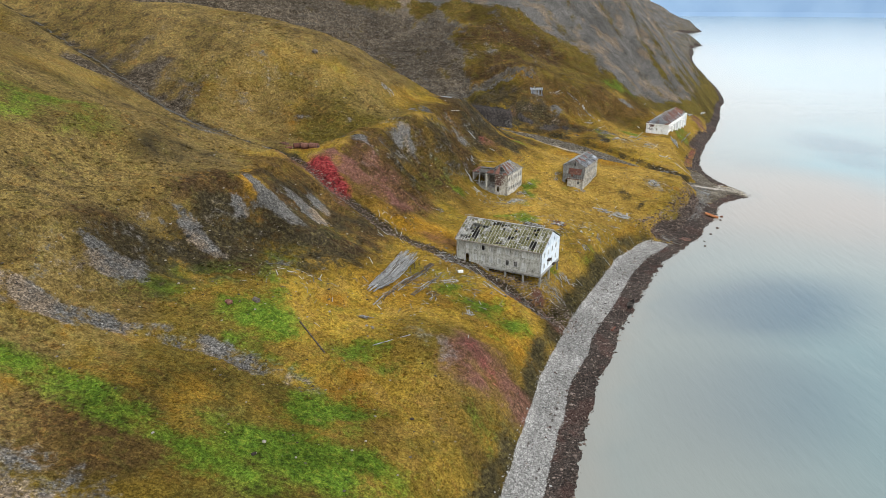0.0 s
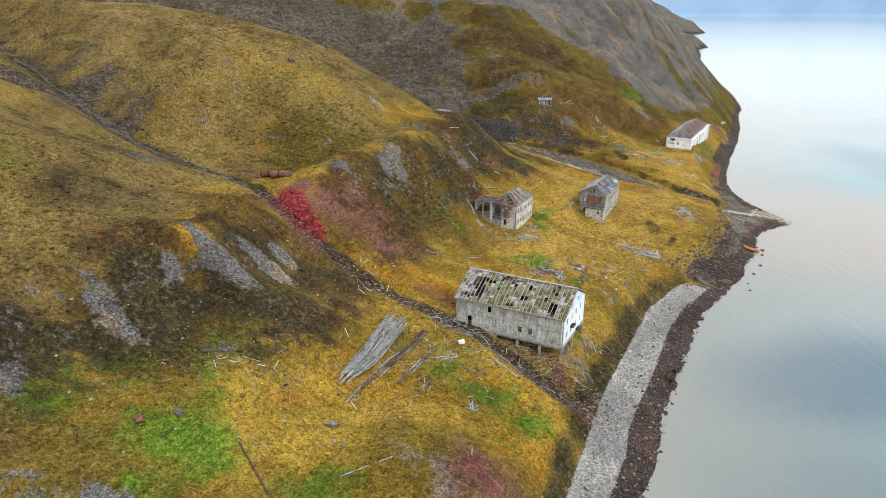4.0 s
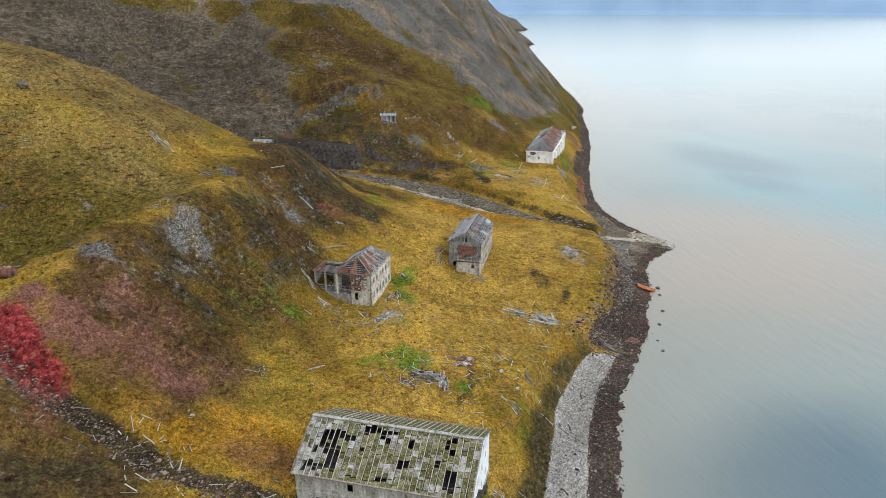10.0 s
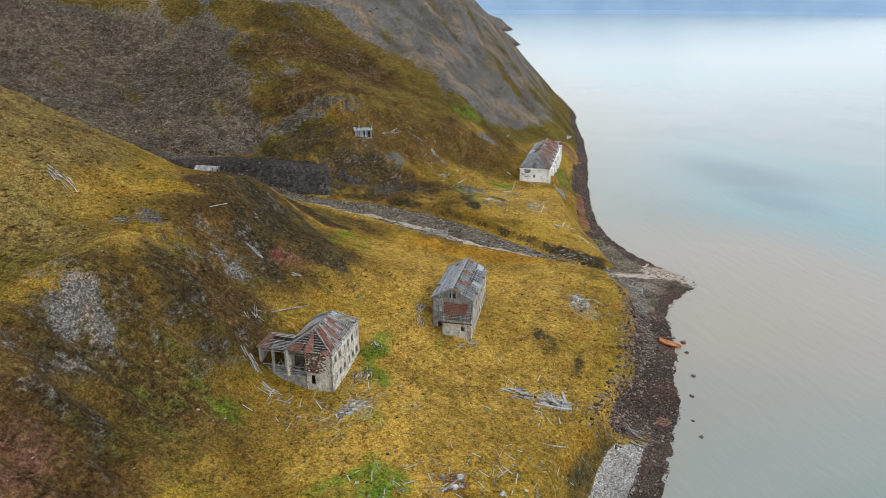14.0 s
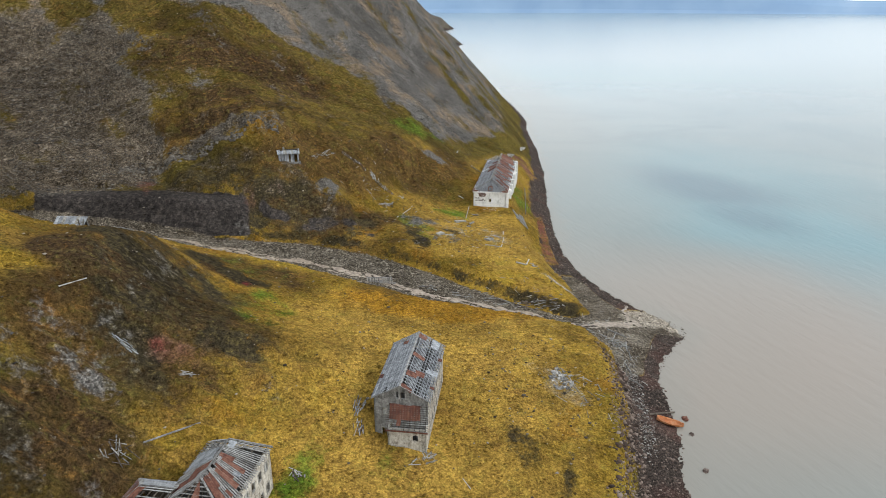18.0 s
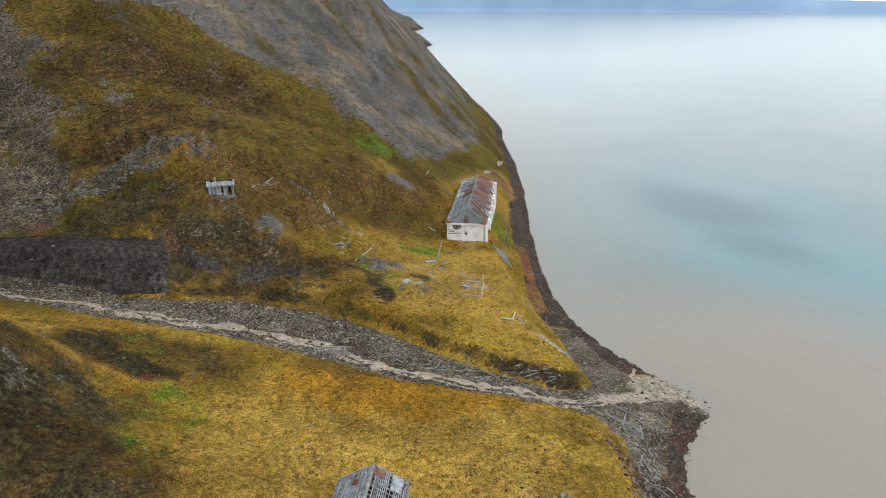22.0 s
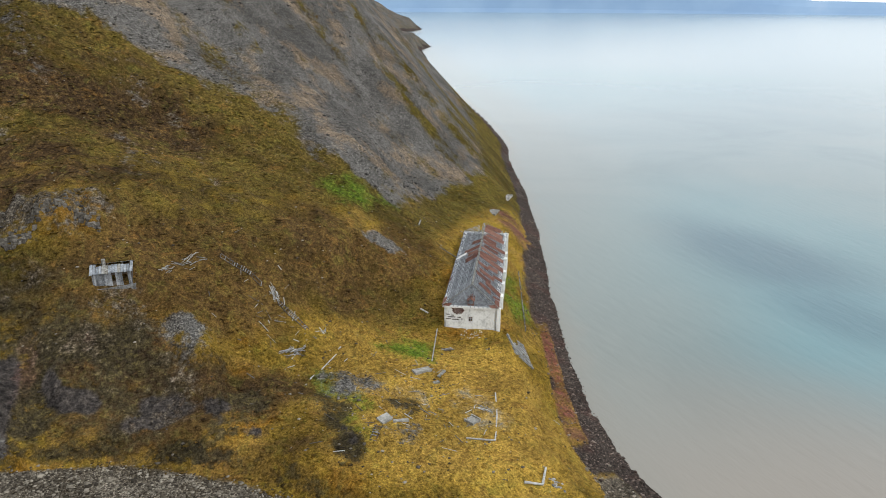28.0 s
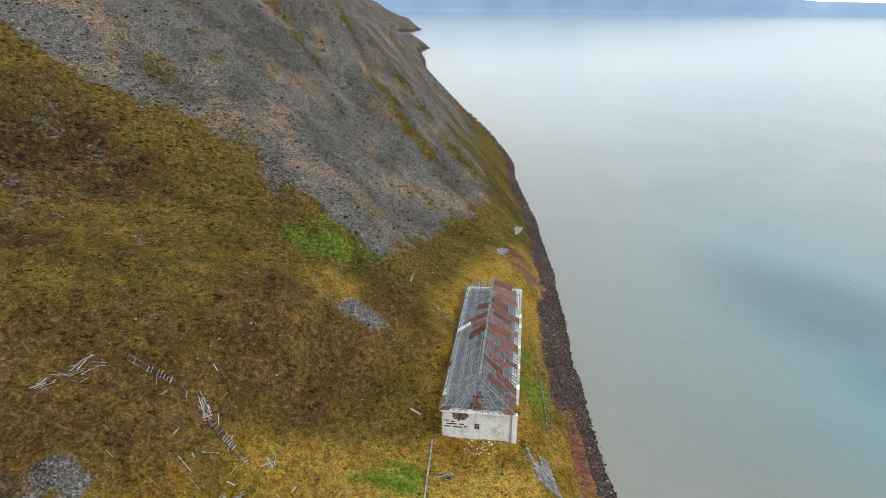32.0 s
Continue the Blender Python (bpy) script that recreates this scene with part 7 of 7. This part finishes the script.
plank_heap("plank_heap", 11.5, 208.5, 12, 1.8, "white rubbish and boards below the veranda", "plank heap", 105, .2, (BATTEN, TIMBER, WHITE))
pole("fallen_pole", (12.5, 224), (19, 228), .2, TIMBER, "long grey pole behind the house", "pole", group="fallen poles")
plank_heap("plank_heap", 41.2, 232.0, 12, 1.5, "grey boards leaning along the house wall", "plank heap", 106, .4, turn=62, spread=10)
plank_heap("plank_heap", 40.0, 227.6, 9, 1.4, "loose grey boards by the house corner", "plank heap", 107, .3, turn=62, spread=20)
plank_heap("plank_heap", 47.5, 221.0, 14, 1.8, "white plaster crumbs and boards at the wall's foot", "plank heap", 108, .1, (WHITE, TIMBER))
plank_heap("rubble_heap", 77.0, 233.5, 60, 3.4, "spill of grey stone rubble on the terrace edge", "rubble heap", 109, .2, (ROCK, PALE_ROCK, ROCK), (.2, .55))
plank_heap("plank_heap", 17.8, 237.0, 6, 1.2, "few pale boards on the slope", "plank heap", 110, .2)
plank_heap("plank_heap", 10.0, 239.4, 7, 1.3, "bent grey roof sheet and boards on the slope", "plank heap", 111, .3, (SHEET, TIMBER))
plank_heap("plank_heap", -19.5, 238.4, 18, 2.2, "grey plank pile on the hillside", "plank heap", 112, .5, (TIMBER, BATTEN), turn=-35, spread=20)
plank_heap("plank_heap", -10.5, 232.4, 14, 1.6, "dark timber pile beside the path", "plank heap", 113, .4, (OLDWOOD, TIMBER))
pole("fallen_pole", (3.0, 244.0), (6.0, 247.0), .16, BATTEN, "pale pole lying beside the path", "pole", group="fallen poles")
plank_heap("plank_heap", 9.0, 270.0, 12, 1.6, "pale timber scraps on the crest", "plank heap", 114, .2)

# the shore
boat(48.2, 153.6, 62, 4.6, 1.6, TAR, OLDWOOD, "dark tarred rowing boat lying on the beach")
boat(97.6, 229.0, -35, 4.8, 1.9, ORANGE, ORANGE, "orange wooden boat stranded at the water's edge", 10)
for i, (x, y, r, m) in enumerate(((101.5, 229.4, .7, RUST), (99.5, 225.2, .5, BROWN_ROCK), (95, 216.4, .55, BROWN_ROCK), (90.2, 210, .45, BROWN_ROCK), (84, 198.4, .45, BROWN_ROCK), (85.5, 203, .35, BROWN_ROCK))):
    boulder(x, y, r, m, "wet brown rock in the shallows", "rock", "rocks in the shallows", 30 + i, .15)
pole("fallen_pole", (95.0, 231.5), (101.0, 231.8), .4, OLDWOOD, "dark driftwood log at the waterline", "log", .2, True, "driftwood logs")
pole("fallen_pole", (40.0, 139.6), (41.2, 141.4), .5, RUST, "rust-red steel buoy on the beach", "buoy", .2, True)
for i, (a, b) in enumerate((((104, 257), (107, 260)), ((103, 255), (106.5, 254)), ((105, 252), (103.4, 249)), ((101.2, 248), (100.2, 244.5)), ((106, 262), (108.5, 258)), ((104, 259), (100.5, 262)), ((98.6, 243), (99.8, 239.8)), ((107, 256), (104.8, 252.5)))):
    pole("driftwood_log", a, b, .3, TIMBER, "bleached driftwood log on the river flat", "log", .15, True, "driftwood logs")
plank_heap("log_heap", 104.6, 255.6, 18, 2.4, "tangle of bleached driftwood on the flat", "log heap", 120, .3, (TIMBER, BATTEN), (.12, .24), piece="log")

rng = random.Random(171)
for i in range(34):
    y = rng.uniform(92, 198)
    x = float(np.interp(y, shore_line[:, 1], shore_line[:, 0])) - float(np.interp(y, *zip(*BEACH))) * rng.uniform(.72, 1.12)
    d, l = radians(rng.gauss(62, 30)), rng.uniform(.7, 2.2)
    pole("driftwood_log", (x, y), (x + l * math.cos(d), y + l * math.sin(d)), rng.uniform(.14, .28), rng.choice((TIMBER, BATTEN, OLDWOOD)), "bleached driftwood log stranded on the shingle", "log", .1, True, "driftwood logs")

plank_heap("scrap_heap", 79.6, 203.6, 12, 1.5, "flat rust-red scrap iron at the waterline", "scrap heap", 151, .2, (RUST, RUST, OLDWOOD), (.25, .6), turn=10, spread=20)
for a, b in (((70.2, 200.6), (74.6, 197.8)), ((70.8, 199.4), (76.4, 197.6)), ((72.0, 201.6), (77.2, 198.8)), ((69.6, 198.6), (73.4, 196.2))):
    pole("fallen_pole", a, b, .22, OLDWOOD, "long brown pole fallen down the bank", "pole", .25, True, "poles on the bank")

# driftwood washed down the creek
for i, (x, y, n, size, turn) in enumerate(((84, 274.5, 16, 2.4, -12), (91, 272.8, 20, 3.0, -8), (97, 271.5, 16, 2.2, -20), (76, 277.5, 10, 2.0, -30), (100.5, 264.0, 10, 2.0, 10), (70, 281.5, 8, 1.6, -35))):
    plank_heap("log_heap", x, y, n, size, "grey driftwood logs stranded under the creek bank", "log heap", 160 + i, .3, (TIMBER, OLDWOOD, OLDWOOD), (.12, .3), turn, 30, "log")

# north of the creek
plank_heap("plank_weir", 61.8, 284.8, 6, .4, "small plank weir at the creek's edge", "weir", 130, .2, (TIMBER,))
def slat_weir(a, b, tall, label):
    """A low dam wall of upright boards with a beam along its top."""
    rng = random.Random(131)
    o = on(*a)
    h = thing("weir", pose(*o), label, "weir")
    n = 30
    top = max(ground(*a), ground(*b)) + tall
    for i in range(n):
        t = (i + .5) / n
        x, y = a[0] + (b[0] - a[0]) * t, a[1] + (b[1] - a[1]) * t
        lean = rng.gauss(0, .05)
        lo, hi = Vector((x + .1, y - .25, ground(x, y) - .3)) - o, Vector((x + lean, y, top - rng.uniform(0, .35))) - o
        part("slat", Shape().beam(lo, hi, .13, .05), rng.choice((TIMBER, BATTEN, BATTEN)), h)
    part("top_beam", Shape().beam(Vector((*a, top - .2)) + Vector((0, .12, 0)) - o, Vector((*b, top - .25)) + Vector((0, .12, 0)) - o, .2, .2), TIMBER, h)
    part("sill_beam", Shape().beam(Vector((*a, top - tall + .1)) + Vector((0, .1, 0)) - o, Vector((*b, top - tall)) + Vector((0, .1, 0)) - o, .24, .2), OLDWOOD, h)


slat_weir((56.0, 286.4), (61.6, 284.6), 1.1, "weir wall of upright silver-grey slats in the creek")
ladder_walk(((62.6, 338.2), (66, 336.8), (69.2, 335.2)), "slatted boardwalk sunk in heather", 132, 1.0)
ladder_walk(((71.0, 332.4), (72.6, 329.8), (74.4, 326.6)), "slatted boardwalk running downhill", 133, .9)
plank_heap("plank_heap", 57.5, 337.0, 12, 2.2, "line of broken pale boards on the slope", "plank heap", 134, .2, (BATTEN, TIMBER), turn=10, spread=25)
plank_heap("plank_heap", 54.0, 335.0, 7, 1.0, "few broken pale boards on the slope", "plank heap", 135, .2, (BATTEN, TIMBER), turn=50, spread=20)
plank_heap("plank_heap", 70.6, 333.8, 9, .9, "splintered boards at the boardwalk's bend", "plank heap", 136, .3, (BATTEN, TIMBER))
plank_heap("plank_heap", 71.2, 322.4, 20, 1.5, "heap of white-grey broken timber on dark soil", "plank heap", 137, .7, (BATTEN, TIMBER, WHITE))
plank_heap("plank_heap", 77.0, 327.0, 5, .7, "forked pale branch-like boards in the grass", "plank heap", 138, .2, (BATTEN,))
pole("fallen_pole", (79.4, 324.2), (72.4, 316.4), .2, TIMBER, "long grey pole across the slope", "pole", group="fallen poles")
pole("fallen_pole", (78.0, 321.8), (74.6, 318.0), .16, BATTEN, "thin pale pole across the slope", "pole", group="fallen poles")
slab_group("stone_slab", ((92.0, 318.2, 3.4, 1.5, .25, 10), (95.0, 316.6, 2.2, .6, .2, 35), (93.2, 314.6, 1.2, .8, .2, 0), (80.8, 304.6, 2.0, 1.6, .4, 20), (83.0, 303.6, 2.4, .6, .2, -10)), CONCRETE, "flat grey concrete slab in the grass", "slab", "concrete slabs")
ladder_walk(((79.6, 303.4), (77.0, 299.4)), "grey plank ramp of an old footing", 139, 1.3, .5)
for a, b in (((91.4, 298.6), (95.6, 297.4)), ((95.6, 297.4), (98.8, 303.0)), ((98.8, 303.0), (101.6, 309.0))):
    pole("foundation_edge", a, b, .22, BATTEN, "pale timber sill of a vanished shed", "timber sill", .1, group="timber sills")
solid("well_cover", Shape().block(-.8, .8, -.8, .8, -.2, .3).block(-.9, -.7, -.9, .9, -.2, .5).block(.7, .9, -.9, .9, -.2, .5), CONCRETE, pose(94.2, 302.4, ground(94.2, 302.4), 0, 0, 25), "square concrete well head in the grass", "well head")
plank_heap("plank_heap", 97.2, 305.0, 9, 1.2, "white boards beside the old sill", "plank heap", 140, .2, (BATTEN, WHITE))
for a, b in (((96.0, 289.2), (98.6, 288.6)), ((98.6, 288.6), (100.8, 291.4))):
    pole("pipe", a, b, .4, BATTEN, "bent pale pipe lying on the grass", "pipe", .2, True, "pale pipes")
plank_heap("rubble_heap", 101.0, 288.4, 18, 1.4, "strip of pale rubble on the slope", "rubble heap", 141, .1, (PALE_ROCK, ROCK), (.2, .4), turn=110, spread=20)
for i in range(9):
    t = i / 8
    a, b = (112.6 - 1.2 * t, 325.6 - 5.2 * t), (115.6 - .6 * t, 324.2 - 5.0 * t)
    pole("walk_plank", a, b, .5, TIMBER, "grey walkway plank beside the barracks", "plank", .12, group="barracks walkway")
pole("kerb", (100.6, 332.0), (95.0, 321.0), .2, CONCRETE, "low pale kerb leading to the barracks", "kerb")
plank_heap("plank_heap", 99.6, 324.6, 8, .9, "dark plank bench ruin by the kerb", "plank heap", 142, .3, (OLDWOOD, TIMBER), turn=-10, spread=25)
plank_heap("rubble_heap", 106.6, 328.4, 40, 2.6, "crumbled plaster along the barracks foot", "rubble heap", 143, .1, (WHITE, PALE_ROCK), (.07, .18), turn=-30, spread=20)
slab_group("stone_slab", ((163.0, 419.6, 6.0, 2.2, .5, 40), (148.4, 401.6, 4.2, 3.0, .4, 40)), CONCRETE, "flat concrete footing above the shore", "slab", "concrete footings")
pole("fallen_board", (111.0, 369.0), (112.8, 372.4), .3, BATTEN, "white board lying in the heather", "board")
pole("fallen_board", (117.5, 357), (113.0, 360.4), .16, TIMBER, "long grey pole leaning at the barracks", "pole")
pole("fallen_board", (100.6, 336.8), (99.4, 338.0), .28, BATTEN, "small white board in the grass", "board")
for i in range(10):
    t = i / 9
    x, y = 121.5 + 14.5 * t, 333.5 + 29 * t
    solid("post", Shape().block(-.1, .1, -.1, .1, -.4, 1.1), TIMBER, pose(x, y, ground(x, y)), "low grey fence post beside the barracks", "post", "fence posts")
pole("fence_rail", (121.5, 333.5), (136, 362.5), .14, TIMBER, "long grey fallen fence rail", "rail", .5)


# ---- creek, loose stone and tussocks ----
def ribbon(name, pts, width, lift, label, category, seed, material=None):
    """Running water: a ragged strip that swells, narrows and breaks between the stones."""
    line = spline(pts, .45)
    s = Shape()
    t = np.arange(len(line)) * .45
    wave = lambda size, k: 2 * fbm(t, t * 0 + 7.7 * k, size, 3, seed * 10 + k)
    off, left, right = 1.3 * wave(9, 1) + .6 * wave(2.5, 2), 1 + 2.2 * wave(2.2, 3), 1 + 2.2 * wave(1.8, 4)
    for i, p in enumerate(line):
        d = line[min(i + 1, len(line) - 1)] - line[max(i - 1, 0)]
        d = d[:2] / (np.hypot(*d[:2]) + 1e-9)
        n = np.array((-d[1], d[0]))
        w = width(p[0]) / 2
        a, b = max(.06, w * left[i]), max(.06, w * right[i])
        for k in (-a, b):
            s.v.append((p[0] + n[0] * (off[i] + k), p[1] + n[1] * (off[i] + k), 0))
        zz = .5 * (ground(*s.v[-1][:2]) + ground(*s.v[-2][:2])) + lift
        s.v[-1], s.v[-2] = (*s.v[-1][:2], zz), (*s.v[-2][:2], zz)
        if i:
            k = 2 * i
            s.f.append((k - 2, k, k + 1, k - 1))
    return solid(name, s, material or CREEK_WATER, Matrix(), label, category, kind="structure", soft=True)


ribbon("water_creek", [p for p in CREEK if p[0] < 119], lambda x: float(np.interp(x, [-60, 20, 50, 70, 100, 118], [.6, 1.2, 1.7, 1.4, 1.2, 2.6])), .10, "shallow silty braided creek", "creek", 1)
ribbon("water_brook", [(x, y + .9, z) for x, y, z in CREEK if 20 < x < 62], lambda x: .8, .08, "thin side channel of the silty creek", "creek", 2)
ribbon("water_braid", [(x, y - 1.3, z) for x, y, z in CREEK if 44 < x < 110], lambda x: .6, .06, "thin braid of the silty creek", "creek", 5)
ribbon("water_channel", [(112, 264, 1), (115, 267.5, .7), (118, 271.5, .3), (120, 274, .05)], lambda x: .9, .07, "creek channel crossing the gravel fan", "creek", 4)
ribbon("water_rill", [p for p in GULLY if p[0] < -40], lambda x: .7, .05, "thin dark hill stream in the gully", "stream", 3, RILL)


def scatter(name, x, y, size, material, label, category, sides=5, flat=.6, seed=0, sink=.2, grown=False):
    """Many small stones in one mesh: six-pointed lumps."""
    rng = np.random.RandomState(seed)
    n = len(x)
    z = heights(x, y)
    ring = np.linspace(0, 2 * np.pi, sides, endpoint=False)[None] + rng.rand(n, 1) * 6.28
    r = size[:, None] * rng.uniform(.7, 1.25, (n, sides))
    v = np.empty((n, sides + 2, 3))
    v[:, :sides, 0], v[:, :sides, 1] = x[:, None] + r * np.cos(ring), y[:, None] + r * np.sin(ring)
    v[:, :sides, 2] = (z + size * flat * (.5 - sink))[:, None] + size[:, None] * flat * rng.uniform(-.3, .3, (n, sides))
    v[:, sides] = np.stack([x + size * rng.uniform(-.3, .3, n), y + size * rng.uniform(-.3, .3, n), z + size * flat * (1.1 - sink)], 1)
    v[:, sides + 1] = np.stack([x, y, z - size * .4], 1)
    k = (np.arange(n) * (sides + 2))[:, None]
    i = np.arange(sides)[None]
    j = (np.arange(sides)[None] + 1) % sides
    f = np.concatenate([np.stack([k + i, k + j, np.broadcast_to(k + sides, (n, sides))], 2), np.stack([k + j, k + i, np.broadcast_to(k + sides + 1, (n, sides))], 2)], 1).reshape(-1, 3)
    me = bpy.data.meshes.new(name)
    v = v.reshape(-1, 3)
    me.vertices.add(len(v)), me.loops.add(f.size), me.polygons.add(len(f))
    me.vertices.foreach_set("co", v.ravel())
    me.loops.foreach_set("vertex_index", f.ravel())
    me.polygons.foreach_set("loop_start", np.arange(0, f.size, 3))
    me.update(calc_edges=True)
    me.materials.append(material)
    if grown:
        i, j = np.clip(np.searchsorted(grid_x, x), 0, len(grid_x) - 1), np.clip(np.searchsorted(grid_y, y), 0, len(grid_y) - 1)
        for key, layers in COVER:
            at = me.attributes.new(key, "FLOAT_COLOR", "POINT")
            c = np.stack([np.clip(a[j, i], 0, 1) for a in layers], 1).astype(np.float32)
            at.data.foreach_set("color", np.repeat(c, sides + 2, 0).ravel())
        me.polygons.foreach_set("use_smooth", np.ones(len(f), bool))
    return tagged(new(name, me), label, category, kind="stuff")


def sample(mask, n, seed, x0=-80, x1=150, y0=66, y1=420):
    """Random places, thicker where the mask is strong."""
    rng = np.random.RandomState(seed)
    x, y = rng.uniform(x0, x1, n), rng.uniform(y0, y1, n)
    i, j = np.clip(np.searchsorted(grid_x, x), 0, len(grid_x) - 1), np.clip(np.searchsorted(grid_y, y), 0, len(grid_y) - 1)
    keep = rng.rand(n) < mask[j, i]
    return x[keep], y[keep], rng


clear = np.clip(1 - black - scree - red - dark - pebble - wrack - silt, 0, 1) * (SHORE_D > 3)
x, y, rng = sample(np.clip(silt * 1.2, 0, 1) * (1 - .75 * smooth(98, 106, GX)), 200000, 201, 0, 126, 250, 330)
scatter("creek_gravel", x, y, rng.lognormal(-2.35, .55, len(x)).clip(.04, .5), LOOSE_SAND, "grey gravel and cobbles of the creek bed", "gravel", seed=1)
x, y, rng = sample(pebble, 180000, 202, 0, 110, 66, 260)
scatter("shingle", x, y, rng.lognormal(-2.2, .35, len(x)).clip(.05, .3), LOOSE_PALE, "pale grey shingle on the upper beach", "shingle", seed=2)
x, y, rng = sample(wrack * (SHORE_D > -.5), 180000, 203, 0, 170, 66, 420)
scatter("beach_stones", x, y, rng.lognormal(-2.1, .5, len(x)).clip(.05, .4), LOOSE_BROWN, "wet brown stones on the lower beach", "stones", seed=3)
x, y, rng = sample(np.clip(scree - .25, 0, 1), 330000, 204, -80, 200, 66, 490)
scatter("scree_stones", x, y, (rng.lognormal(-1.75, .5, len(x)) * np.where(y < 330, .6, 1.0)).clip(.05, .7), LOOSE_GREY, "loose grey scree stones on the slopes", "scree", seed=4)
x, y, rng = sample(np.clip(.7 * smooth(2.8, 1.0, GULLY_D) * smooth(36, 30, GZ) * smooth(2, 5, GZ) + .6 * blot(((24, 141, 5, 6, 0, 1), (17, 145, 6, 4, -30, 1))), 0, 1), 120000, 205, -45, 40, 120, 185)
scatter("gully_debris", x, y, rng.lognormal(-2.05, .45, len(x)).clip(.06, .5), LOOSE_BROWN, "red-brown stony debris in the gully", "debris", seed=5)
x, y, rng = sample(np.clip(.008 + .05 * blot(((-35, 120, 14, 12, 0, 1), (25, 205, 8, 8, 0, 1), (75, 232, 8, 14, 0, 1), (85, 310, 14, 14, 0, 1), (12, 150, 14, 10, 0, 1))), 0, 1) * np.clip(clear + .9 * dark, 0, 1), 500000, 206)
scatter("field_stones", x, y, rng.lognormal(-1.75, .4, len(x)).clip(.06, .4), LOOSE_SAND, "scattered pale stones in the grass", "stones", seed=6)
x, y, rng = sample(np.clip(clear + dark * .6 + red * .4, 0, 1), 95000, 207)
scatter("tussocks", x, y, rng.lognormal(-1.35, .45, len(x)).clip(.1, .7), GROUND, "dry ochre grass tussocks over the hillside", "grass", 5, .25, seed=7, sink=.4, grown=True)
x, y, rng = sample(np.clip(.5 * smooth(.9, 1.0, along) * smooth(1.9, 1.5, along) * smooth(196, 203, GY) * smooth(250, 238, GY), 0, 1), 90000, 208, 50, 115, 190, 255)
scatter("bank_rocks", x, y, rng.lognormal(-1.75, .55, len(x)).clip(.07, .8), LOOSE_BROWN, "dark broken rock along the eroded bank", "rocks", 5, .6, seed=8)
# the blocky crag above the hut: broken ledges one over the other
rng = random.Random(88)
co = Vector((26, 341, ground(26, 341)))
crag = thing("crag", pose(*co), "weathered brown-grey blocky rock crag", "rock crag")
for i in range(260):
    t = rng.random()
    lay = rng.choice((0, 0, 1, 1, 2))
    x, y = 2 + 43 * t + rng.uniform(-.3, .3), 342.2 - 3.4 * t + 1.7 * math.sin(9 * t) + .8 * math.sin(23 * t) + lay * .9 + rng.uniform(-.3, .3)
    w, d, hh = rng.uniform(.25, .75), rng.uniform(.25, .6), rng.uniform(.25, .62) * (1.25 - .5 * abs(2 * t - 1.1))
    c = on(x, y, -.12) - co
    j = [rng.uniform(.55, 1.15) for _ in range(8)]
    turn = Matrix.Rotation(rng.gauss(-.1, .35), 3, "Z") @ Matrix.Rotation(rng.gauss(0, .16), 3, "X")
    part("rock", Shape().hexa([c + turn @ Vector((sx * w * j[q], sy * d * j[7 - q], sz * hh * j[(3 * q) % 8])) for q, (sx, sy, sz) in enumerate(((-1, -1, -.9), (1, -1, -.9), (1, 1, -.9), (-1, 1, -.9), (-.7, -.6, .8), (.75, -.7, .75), (.8, 1, .9), (-.8, 1, .9)))]), CRAG, crag)
# bleached splinters of wood strewn over the settlement
rng = random.Random(77)
s = Shape()
for cx, cy, r, n in ((4, 142, 14, 130), (24, 146, 10, 110), (30, 181, 12, 110), (46, 186, 14, 80), (56, 204, 8, 60), (20, 205, 8, 60), (72, 200, 4, 40), (85, 308, 16, 60), (105, 262, 7, 60), (70, 330, 10, 30), (-8, 130, 12, 60), (78, 230, 6, 40), (100, 248, 5, 30), (-30, 120, 10, 25), (90, 272, 10, 60), (-15, 162, 8, 50)):
    for _ in range(n):
        x, y = rng.gauss(cx, r / 2), rng.gauss(cy, r / 2)
        a, l = rng.uniform(0, 3.14), rng.uniform(.25, 1.1)
        if ground(x, y) > .3:
            s.beam(on(x - l * math.cos(a), y - l * math.sin(a), .05), on(x + l * math.cos(a), y + l * math.sin(a), .07), rng.uniform(.06, .16), .05)
solid("wood_scraps", s, LOOSE_WOOD, Matrix(), "bleached splinters of wood strewn over the settlement", "wood scraps", kind="stuff")
